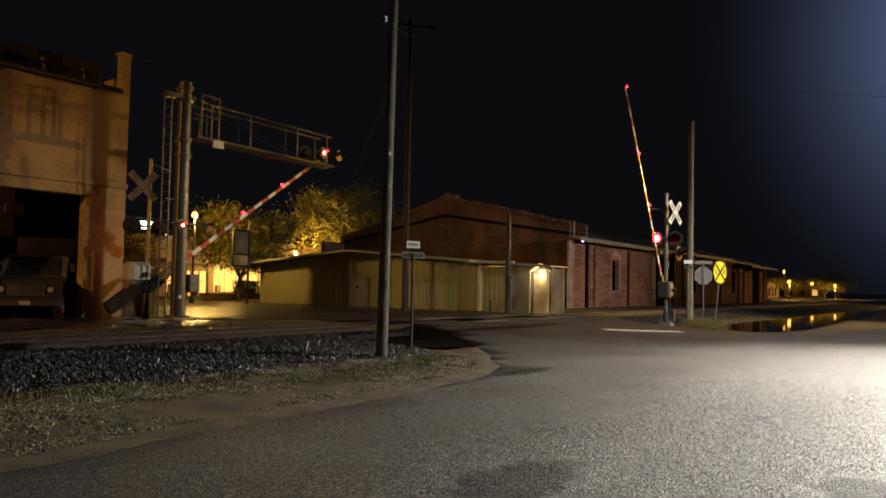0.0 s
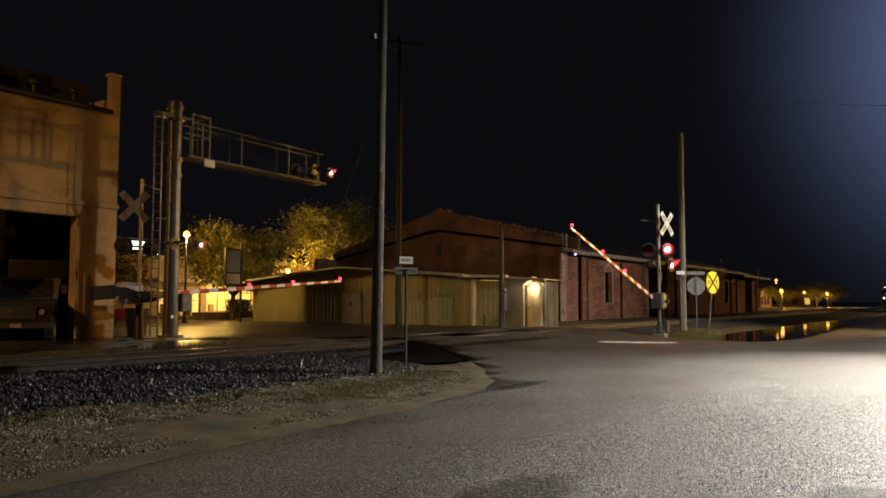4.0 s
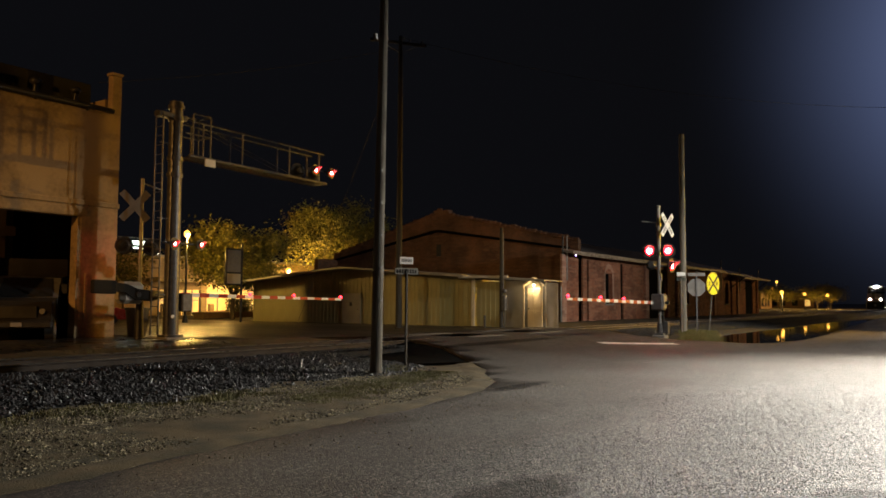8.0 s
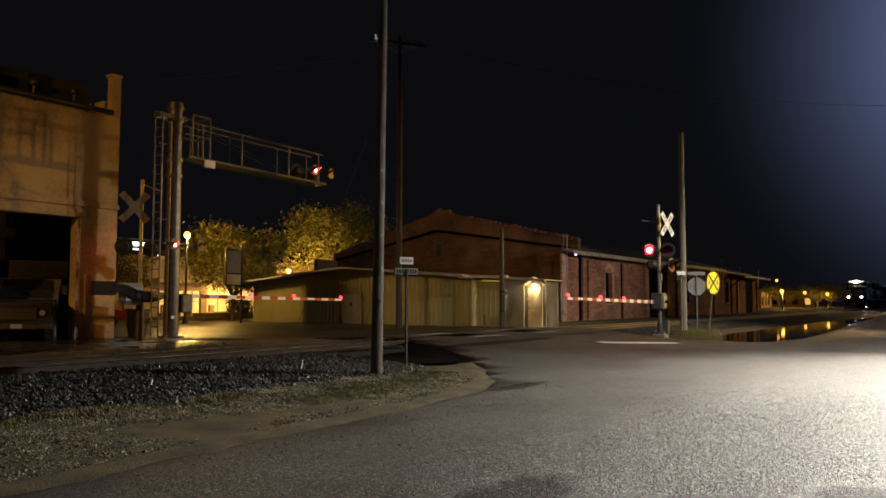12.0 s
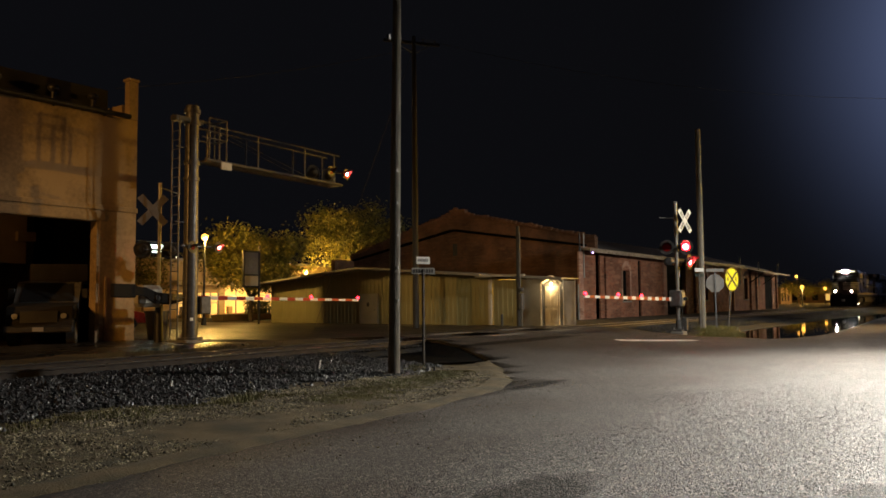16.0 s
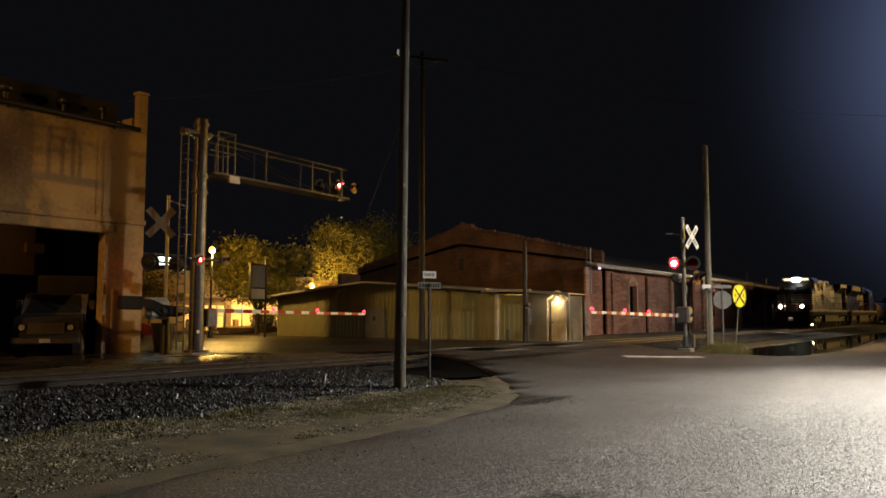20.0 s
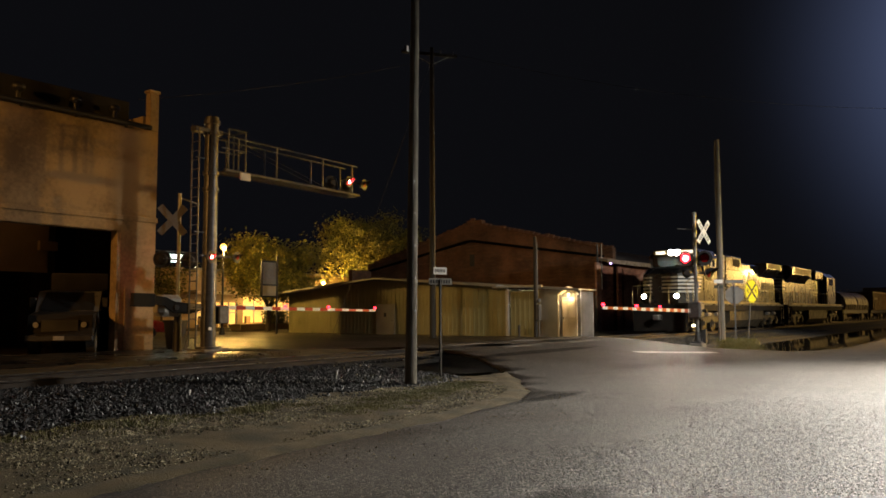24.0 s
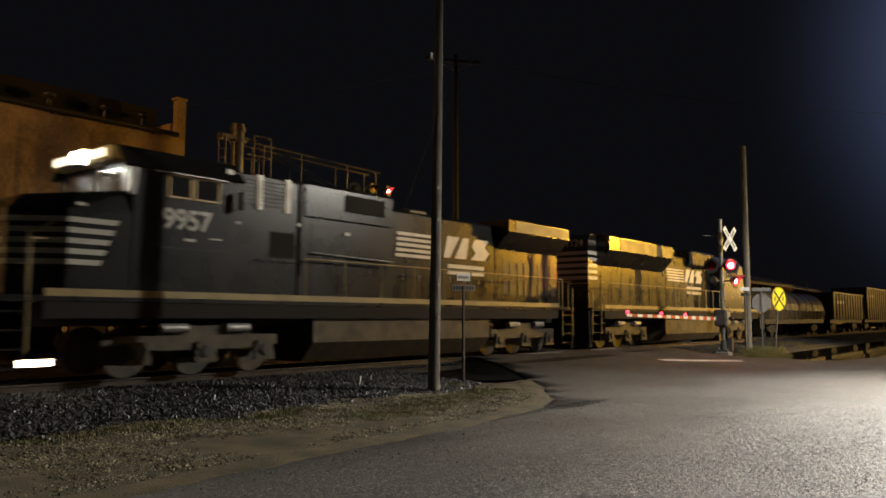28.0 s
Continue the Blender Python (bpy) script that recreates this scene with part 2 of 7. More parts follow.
GRASS = material("grass_blade", (0.095, 0.095, 0.02), 0.7, other=(0.17, 0.14, 0.05), scale=1.2, amount=0.8, grain=8, bump=0)
WOOD_POLE = material("weathered_pole_wood", (0.20, 0.175, 0.135), 0.75, other=(0.07, 0.06, 0.05), scale=2.2, amount=0.8, grain=34, bump=0.7, stretch=(9, 9, 0.7), depth=0.012)
DARK_POLE = material("dark_creosoted_wood", (0.036, 0.033, 0.029), 0.75, other=(0.018, 0.016, 0.014), scale=2.2, amount=0.8, grain=34, bump=0.7, stretch=(9, 9, 0.7), depth=0.012)
GALV = material("galvanised_steel", (0.15, 0.15, 0.155), 0.42, 0.6, other=(0.09, 0.09, 0.09), scale=7, amount=0.7, grain=70, bump=0.08)
STEEL = material("dull_grey_steel", (0.30, 0.30, 0.30), 0.5, 0.5, other=(0.18, 0.17, 0.16), scale=5, amount=0.7, grain=70, bump=0.1)
ALUMINIUM = material("bare_aluminium", (0.30, 0.30, 0.295), 0.45, 0.6, other=(0.18, 0.18, 0.175), scale=6, amount=0.6, grain=60, bump=0.06)
BLACK = material("black_paint", (0.018, 0.018, 0.019), 0.45, other=(0.035, 0.033, 0.03), scale=4, amount=0.6, grain=50, bump=0.08)
RUBBER = material("black_rubber", (0.02, 0.02, 0.02), 0.85, other=(0.05, 0.045, 0.04), scale=6, amount=0.5, grain=50, bump=0.1)
RAIL_SIDE = material("rusty_rail", (0.045, 0.034, 0.028), 0.7, 0.2, other=(0.025, 0.02, 0.017), scale=5, amount=0.8, grain=50, bump=0.2)
RAIL_HEAD = material("polished_rail_head", (0.62, 0.60, 0.57), 0.32, 1.0, other=(0.5, 0.48, 0.45), scale=5, amount=0.5, grain=40, bump=0.03)
TIE_WOOD = material("creosoted_tie", (0.030, 0.026, 0.022), 0.9, other=(0.014, 0.012, 0.011), scale=4, amount=0.8, grain=30, bump=0.6, stretch=(6, 0.8, 6), by_object=0.3)
CONCRETE = material("grey_concrete", (0.26, 0.25, 0.23), 0.85, other=(0.15, 0.145, 0.135), scale=2.5, amount=0.7, grain=50, bump=0.25)
STUCCO = material("stained_buff_stucco", (0.42, 0.30, 0.16), 0.9, other=(0.15, 0.105, 0.06), scale=0.55, amount=0.95, grain=9, bump=0.25, depth=0.02)
DARK_INSIDE = material("dark_plaster", (0.12, 0.105, 0.09), 0.9, other=(0.06, 0.055, 0.05), scale=1.2, amount=0.8, grain=20, bump=0.2)
TAN_WALL = material("tan_plaster", (0.42, 0.30, 0.16), 0.88, other=(0.28, 0.20, 0.11), scale=1.0, amount=0.7, grain=30, bump=0.15)
ROOF_TIN = material("grey_roof_tin", (0.28, 0.27, 0.26), 0.55, 0.4, other=(0.17, 0.15, 0.13), scale=1.5, amount=0.8, grain=40, bump=0.1)
RUST_TIN = material("rust_streaked_tin_edge", (0.30, 0.27, 0.24), 0.6, 0.2, other=(0.12, 0.075, 0.05), scale=3.5, amount=0.95, grain=30, bump=0.2)
CLADDING = material("cream_steel_cladding", (0.26, 0.24, 0.115), 0.5, other=(0.19, 0.17, 0.08), scale=1.1, amount=0.6, grain=60, bump=0.06, by_object=0.05)
GREY_CLAD = material("grey_board", (0.30, 0.285, 0.25), 0.7, other=(0.20, 0.19, 0.17), scale=1.4, amount=0.7, grain=50, bump=0.12)
CREAM_PAINT = material("cream_door_paint", (0.72, 0.60, 0.38), 0.5, other=(0.58, 0.46, 0.28), scale=2.5, amount=0.6, grain=40, bump=0.08)
TRIM = material("pale_trim_metal", (0.55, 0.53, 0.48), 0.45, 0.2, other=(0.36, 0.34, 0.3), scale=2, amount=0.7, grain=50, bump=0.08)
BRICK_RED = brick_material("red_brick", (0.34, 0.105, 0.05), (0.15, 0.045, 0.024), (0.32, 0.20, 0.14))
BRICK_PALE = brick_material("worn_pale_brick", (0.42, 0.22, 0.15), (0.32, 0.14, 0.095), (0.46, 0.34, 0.27))
BRICK_DARK = brick_material("brown_brick", (0.16, 0.072, 0.036), (0.11, 0.05, 0.027), (0.13, 0.082, 0.052))
WHITE_REFLECT = material("white_reflective_sheeting", (0.85, 0.85, 0.82), 0.35, other=(0.72, 0.71, 0.66), scale=4, amount=0.5, grain=50, bump=0.03)
RED_REFLECT = material("red_orange_sheeting", (0.55, 0.10, 0.025), 0.4, other=(0.40, 0.06, 0.02), scale=4, amount=0.5, grain=50, bump=0.03)
YELLOW_REFLECT = material("yellow_reflective_sheeting", (0.85, 0.72, 0.02), 0.4, other=(0.74, 0.60, 0.02), scale=4, amount=0.5, grain=50, bump=0.03)
SIGN_BACK = material("bare_sign_back", (0.20, 0.19, 0.18), 0.7, 0.2, other=(0.14, 0.13, 0.12), scale=3, amount=0.7, grain=50, bump=0.06)
GREEN_SIGN = material("dark_sign_sheeting", (0.05, 0.06, 0.05), 0.4, other=(0.03, 0.04, 0.03), scale=4, amount=0.5, grain=50, bump=0.03)
ROAD_PAINT = material("worn_white_road_paint", (0.80, 0.77, 0.70), 0.7, other=(0.30, 0.28, 0.25), scale=3, amount=0.7, grain=14, bump=0.3)
LENS_RED = material("dark_red_lens", (0.16, 0.006, 0.006), 0.18, other=(0.10, 0.004, 0.004), scale=20, amount=0.5, grain=60, bump=0.1)
RED_GLOW = material("red_signal_glow", (0.9, 0.1, 0.1), 0.4, emit=(1.0, 0.003, 0.006), strength=60, bump=0)
RED_CORE = material("hot_signal_core", (1, 0.6, 0.6), 0.4, emit=(1.0, 0.22, 0.20), strength=70, bump=0)
RED_SMALL = material("red_gate_light_glow", (0.9, 0.1, 0.1), 0.4, emit=(1.0, 0.012, 0.025), strength=16, bump=0)
GLOBE_GLOW = material("sodium_globe_glow", (1, 0.8, 0.4), 0.4, emit=(1.0, 0.44, 0.065), strength=4, bump=0)
FAR_GLOW = material("distant_lamp_glow", (1, 0.8, 0.4), 0.4, emit=(1.0, 0.46, 0.06), strength=3.2, bump=0)
PORCH_GLOW = material("porch_lamp_glow", (1, 0.9, 0.6), 0.4, emit=(1.0, 0.72, 0.32), strength=30, bump=0)
SHOP_GLOW = material("lit_shop_interior", (0.9, 0.75, 0.4), 0.6, emit=(1.0, 0.55, 0.14), strength=0.75, scale=1.2, bump=0)
SIGN_GLOW = material("lit_white_green_sign", (0.9, 0.95, 0.9), 0.5, emit=(0.80, 1.0, 0.90), strength=3.0, bump=0)
HEAD_GLOW = material("headlight_glow", (1, 1, 1), 0.3, emit=(1.0, 0.90, 0.74), strength=1300, bump=0)
DITCH_GLOW = material("ditch_light_glow", (1, 1, 1), 0.3, emit=(1.0, 0.84, 0.62), strength=600, bump=0)
BOARD_GLOW = material("lit_number_board", (1, 1, 1), 0.3, emit=(1.0, 0.90, 0.66), strength=1.6, bump=0)
STEP_GLOW = material("step_light_glow", (1, 1, 1), 0.3, emit=(1.0, 0.80, 0.55), strength=9, bump=0)
LOCO_BLACK = material("worn_black_loco_paint", (0.008, 0.0082, 0.0085), 0.28, other=(0.011, 0.0105, 0.0095), scale=1.3, amount=0.5, grain=22, bump=0.04, rough_spread=0.02, spec=0.5)
LOCO_BLACK.node_tree.nodes["Principled BSDF"].inputs["Coat Weight"].default_value = 0.3
LOCO_BLACK.node_tree.nodes["Principled BSDF"].inputs["Coat Roughness"].default_value = 0.09
LOCO_WHITE = material("grimy_white_loco_paint", (0.50, 0.48, 0.42), 0.4, other=(0.34, 0.31, 0.26), scale=2.5, amount=0.5, grain=30, bump=0.04, spec=0.9)
LOCO_SILL = material("grimy_cream_sill_paint", (0.32, 0.24, 0.10), 0.5, other=(0.19, 0.14, 0.06), scale=2, amount=0.7, grain=30, bump=0.06)
TRUCK_GREY = material("grimy_truck_frame", (0.058, 0.045, 0.026), 0.65, other=(0.024, 0.02, 0.014), scale=3, amount=0.8, grain=30, bump=0.25)
DARK_GLASS = material("dark_window_glass", (0.02, 0.022, 0.025), 0.08, other=(0.03, 0.03, 0.03), scale=2, amount=0.4, grain=10, bump=0)
COIL_TAN = material("dusty_tan_car_paint", (0.13, 0.095, 0.052), 0.55, other=(0.06, 0.046, 0.028), scale=1.2, amount=0.8, grain=20, bump=0.1)
CAR_GREY = material("dusty_grey_car_paint", (0.19, 0.155, 0.10), 0.5, other=(0.11, 0.09, 0.06), scale=1.2, amount=0.8, grain=20, bump=0.1)
CAR_BROWN = material("brown_car_paint", (0.13, 0.085, 0.04), 0.5, other=(0.07, 0.047, 0.024), scale=1.2, amount=0.8, grain=20, bump=0.1)
# vehicle colour darkened in place of the shade inside the bay
VEHICLE_SHADED = material("shaded_vehicle_paint", (0.12, 0.12, 0.12), 0.3, other=(0.08, 0.08, 0.08), scale=2, amount=0.5, grain=30, bump=0.02)
CAR_RED = material("red_car_paint", (0.32, 0.03, 0.02), 0.3, other=(0.24, 0.02, 0.02), scale=2, amount=0.5, grain=30, bump=0.02)
TAIL_GLOW = material("tail_light_glow", (1, 0.1, 0.1), 0.4, emit=(1.0, 0.08, 0.05), strength=4, bump=0)
BARK = material("bark", (0.10, 0.075, 0.05), 0.9, other=(0.05, 0.04, 0.03), scale=5, amount=0.8, grain=26, bump=0.8, stretch=(4, 4, 1), depth=0.02)
LEAF = material("leaf", (0.21, 0.185, 0.024), 0.55, other=(0.085, 0.08, 0.013), scale=0.9, amount=0.8, grain=8, bump=0, by_island=0.4)
FAR_WALL = material("far_brick_front", (0.22, 0.13, 0.075), 0.9, other=(0.13, 0.085, 0.05), scale=0.4, amount=0.8, grain=6, bump=0.2)
CHIP = material("road_chippings", (0.10, 0.094, 0.086), 0.42, other=(0.030, 0.028, 0.026), scale=0.5, amount=0.8, grain=40, bump=0, by_island=0.9)
UNDERFRAME = material("matte_black_underframe", (0.016, 0.015, 0.014), 0.85, other=(0.03, 0.026, 0.022), scale=3, amount=0.6, grain=30, bump=0.2, spec=0.2)
ARM_RED = material("deep_red_sheeting", (0.50, 0.035, 0.02), 0.4, other=(0.38, 0.025, 0.015), scale=4, amount=0.5, grain=50, bump=0.03)
NEAR_BLACK = material("near_black", (0.006, 0.006, 0.006), 0.95, other=(0.003, 0.003, 0.003), scale=5, amount=0.8, grain=30, bump=0.5, depth=0.02, spec=0.04)
WET_ASPHALT = material("wet_black_asphalt", (0.014, 0.014, 0.014), 0.34, other=(0.022, 0.021, 0.02), scale=1.1, amount=0.8, grain=30, bump=0.25, rough_spread=0.2)
CABLE = material("black_cable", (0.035, 0.035, 0.035), 0.5, other=(0.02, 0.02, 0.02), scale=3, amount=0.4, grain=30, bump=0)


def water_material():
    m = material("still_puddle_water", (0.012, 0.012, 0.011), 0.03, other=(0.02, 0.018, 0.014), scale=0.5, amount=0.6, grain=3, bump=0.02, rough_spread=0.02, depth=0.01)
    return m


WATER = water_material()

# ---- building tools ----


class Shape:
    """Collects boxes, tubes and plates into one mesh."""

    def __init__(self):
        self.v, self.f, self.smooth = [], [], []

    def add(self, verts, faces, smooth=False):
        k = len(self.v)
        self.v += [tuple(p) for p in verts]
        self.f += [tuple(i + k for i in f) for f in faces]
        self.smooth += [smooth] * len(faces)
        return self

    def box(self, x0, y0, z0, x1, y1, z1, m=None, chamfer=0.0):
        x0, x1 = sorted((x0, x1))
        y0, y1 = sorted((y0, y1))
        z0, z1 = sorted((z0, z1))
        c = min(chamfer, 0.45 * min(x1 - x0, y1 - y0, z1 - z0))
        if c > 0:
            b = bmesh.new()
            for sx in (0, 1):
                for sy in (0, 1):
                    for sz in (0, 1):
                        p = [(x0, x1)[sx], (y0, y1)[sy], (z0, z1)[sz]]
                        s = [(c, -c)[sx], (c, -c)[sy], (c, -c)[sz]]
                        for k in range(3):
                            b.verts.new([p[i] + (s[i] if i != k else 0) for i in range(3)])
            bmesh.ops.convex_hull(b, input=b.verts)
            b.verts.index_update()
            verts, faces = [v.co.copy() for v in b.verts], [[v.index for v in f.verts] for f in b.faces]
            b.free()
        else:
            verts = [Vector(p) for p in ((x0, y0, z0), (x1, y0, z0), (x1, y1, z0), (x0, y1, z0), (x0, y0, z1), (x1, y0, z1), (x1, y1, z1), (x0, y1, z1))]
            faces = [(0, 3, 2, 1), (4, 5, 6, 7), (0, 1, 5, 4), (1, 2, 6, 5), (2, 3, 7, 6), (3, 0, 4, 7)]
        if m is not None:
            verts = [m @ Vector(v) for v in verts]
        return self.add(verts, faces)

    def tube(self, p0, p1, r0, r1=None, sides=10, caps=True):
        p0, p1 = Vector(p0), Vector(p1)
        r1 = r0 if r1 is None else r1
        q = (p1 - p0).to_track_quat("Z", "Y").to_matrix()
        verts = []
        for p, r in ((p0, r0), (p1, r1)):
            for i in range(sides):
                a = 2 * math.pi * i / sides
                verts.append(p + q @ Vector((r * math.cos(a), r * math.sin(a), 0)))
        self.add(verts, [(i, (i + 1) % sides, sides + (i + 1) % sides, sides + i) for i in range(sides)], True)
        if caps:
            self.add(verts[:sides], [tuple(reversed(range(sides)))])
            self.add(verts[sides:], [tuple(range(sides))])
        return self

    def pipe(self, points, r, sides=6):
        for a, b in zip(points, points[1:]):
            self.tube(a, b, r, sides=sides)
        return self

    def prism(self, outline, axis, a, b):
        """An outline of (u, v) pairs pushed from a to b along axis."""
        def place(u, v, w):
            return {"x": (w, u, v), "y": (u, w, v), "z": (u, v, w)}[axis]
        n = len(outline)
        verts = [place(u, v, a) for u, v in outline] + [place(u, v, b) for u, v in outline]
        faces = [(i, (i + 1) % n, n + (i + 1) % n, n + i) for i in range(n)]
        return self.add(verts, faces + [tuple(reversed(range(n))), tuple(range(n, 2 * n))])

    def ball(self, at, r, seg=12, rings=8, squash=1.0):
        verts, faces = [], []
        for j in range(rings + 1):
            a = math.pi * j / rings
            for i in range(seg):
                b = 2 * math.pi * i / seg
                verts.append((at[0] + r * math.sin(a) * math.cos(b), at[1] + r * math.sin(a) * math.sin(b), at[2] + r * squash * math.cos(a)))
        for j in range(rings):
            for i in range(seg):
                faces.append((j * seg + i, (j + 1) * seg + i, (j + 1) * seg + (i + 1) % seg, j * seg + (i + 1) % seg))
        return self.add(verts, faces, True)

    def quad(self, a, b, c, d):
        return self.add([a, b, c, d], [(0, 1, 2, 3)])

    def mesh(self, name, mat):
        me = bpy.data.meshes.new(name)
        me.from_pydata(self.v, [], self.f)
        me.polygons.foreach_set("use_smooth", self.smooth)
        me.update()
        b = bmesh.new()
        b.from_mesh(me)
        bmesh.ops.recalc_face_normals(b, faces=b.faces)
        b.to_mesh(me)
        b.free()
        me.materials.append(mat)
        return me


def thing(name, at=(0, 0, 0), label="", category="", group="", kind="", turn=0):
    ob = new(name)
    ob.empty_display_size = 0.1
    ob.matrix_world = pose(*at, 0, 0, turn)
    return tagged(ob, label, category, group, kind)


def part(name, shape, mat, parent=None, label="", m=None):
    me = shape.mesh(name, mat) if isinstance(shape, Shape) else shape
    ob = new(name, me)
    ob.parent = parent
    if m is not None:
        ob.matrix_basis = m
    if label:
        ob["label"] = label
    return ob


def lettering(name, text, size, mat, parent, m, depth=0.006, bold=0.0):
    curve = bpy.data.curves.new(name, "FONT")
    curve.body, curve.size, curve.extrude, curve.align_x, curve.align_y = text, size, depth, "CENTER", "CENTER"
    curve.offset = bold
    tmp = bpy.data.objects.new(name, curve)
    scene.collection.objects.link(tmp)
    me = bpy.data.meshes.new_from_object(tmp.evaluated_get(bpy.context.evaluated_depsgraph_get()))
    bpy.data.objects.remove(tmp)
    me.materials.clear()
    me.materials.append(mat)
    return part(name, me, mat, parent, "", m)


def solid(name, shape, mat, label, category="", kind="structure", group=""):
    return tagged(part(name, shape, mat), label, category, group, kind)

# ---- ground, road, track ----
TRACK_Y, RAIL_Z = 15.6, 0.39
ROAD_EDGE = [(-60, 6.2), (-20, 6.4), (3.4, 6.75), (7.3, 7.02), (10.3, 7.2), (12.4, 7.6), (13.6, 8.05), (14.4, 8.7), (16.9, 10.6), (18.7, 12.7),
             (20.4, 15.4), (21.2, 17.6), (20.6, 19.6), (17.6, 21.2), (17.4, 60), (34.9, 60), (34.9, 19.6), (34.2, 16.5), (32.6, 13.8), (31.6, 11.7),
             (32.0, 9.9), (33.0, 9.0), (33.0, 8.2), (32.7, 7.4), (33.9, 6.65), (37.4, 6.2), (40.9, 6.27), (48, 6.5), (60.6, 7.15), (90, 8.4), (240, 12), (240, -60), (-60, -60)]


def inside(x, y, outline):
    hit = False
    for (x0, y0), (x1, y1) in zip(outline, outline[1:] + outline[:1]):
        if (y0 > y) != (y1 > y) and x < x0 + (y - y0) * (x1 - x0) / (y1 - y0):
            hit = not hit
    return hit


def smooth(a, b, v):
    k = min(1, max(0, (v - a) / (b - a)))
    return k * k * (3 - 2 * k)


def road_height(x, y):
    up, down = smooth(8.0, 14.4, y), smooth(16.8, 20.5, y)
    z = RAIL_Z * up - 0.11 * down
    near = smooth(12, 20, x) * (1 - smooth(36, 44, x))
    return z * near if y < 14 else z


def soft_ring(x, y, cx, cy, rx, ry):
    d = math.hypot((x - cx) / rx, (y - cy) / ry)
    return 1 - smooth(0.75, 1.0, d)


def ground_height(x, y):
    z = 0.26 * smooth(16, 20, y)
    z += 0.05 * smooth(7.0, 10, y) * (1 - smooth(30, 36, x))
    z -= 0.34 * soft_ring(x, y, 17.6, 12.9, 2.8, 2.6)
    z += 0.06 * smooth(34, 40, x)
    middle = float(np.interp(x, [32, 36, 50, 70, 92], [7.5, 7.8, 9.45, 8.9, 8.6]))
    wide = float(np.interp(x, [32, 34, 40, 50, 60, 72, 92, 94], [0.3, 1.2, 2.2, 3.1, 2.9, 1.7, 0.5, 0.1]))
    if 31 < x < 94:
        z -= 0.30 * (1 - smooth(0.8, 1.15, abs(y - middle) / wide))
    z += 0.10 * soft_ring(x, y, 38.6, 11.2, 3.4, 1.3)
    z += 0.035 * noise.noise((x * 0.9, y * 0.9, 0)) + 0.015 * noise.noise((x * 3.1, y * 3.1, 4))
    return z


def ground():
    def axis(fine0, fine1, step, far0, far1):
        mid = list(np.arange(fine0, fine1, step))
        low, high, s = [fine0], [fine1], step
        while low[0] > far0:
            s *= 1.35
            low.insert(0, max(far0, low[0] - s))
        s = step
        while high[-1] < far1:
            s *= 1.35
            high.append(min(far1, high[-1] + s))
        return low[:-1] + mid + high
    xs = axis(0, 60, 0.4, -900, 2500)
    ys = axis(4, 24, 0.3, -600, 900)
    s = Shape()
    s.v = []
    for y in ys:
        for x in xs:
            on_road = inside(x, y, ROAD_EDGE)
            z = road_height(x, y) - 0.06 if on_road else ground_height(x, y)
            s.v.append((x, y, z))
    n = len(xs)
    s.f = [(j * n + i, j * n + i + 1, (j + 1) * n + i + 1, (j + 1) * n + i) for j in range(len(ys) - 1) for i in range(n - 1)]
    s.smooth = [True] * len(s.f)
    solid("ground", s, DIRT, "bare sandy dirt and gravel ground with sparse grass", "ground")


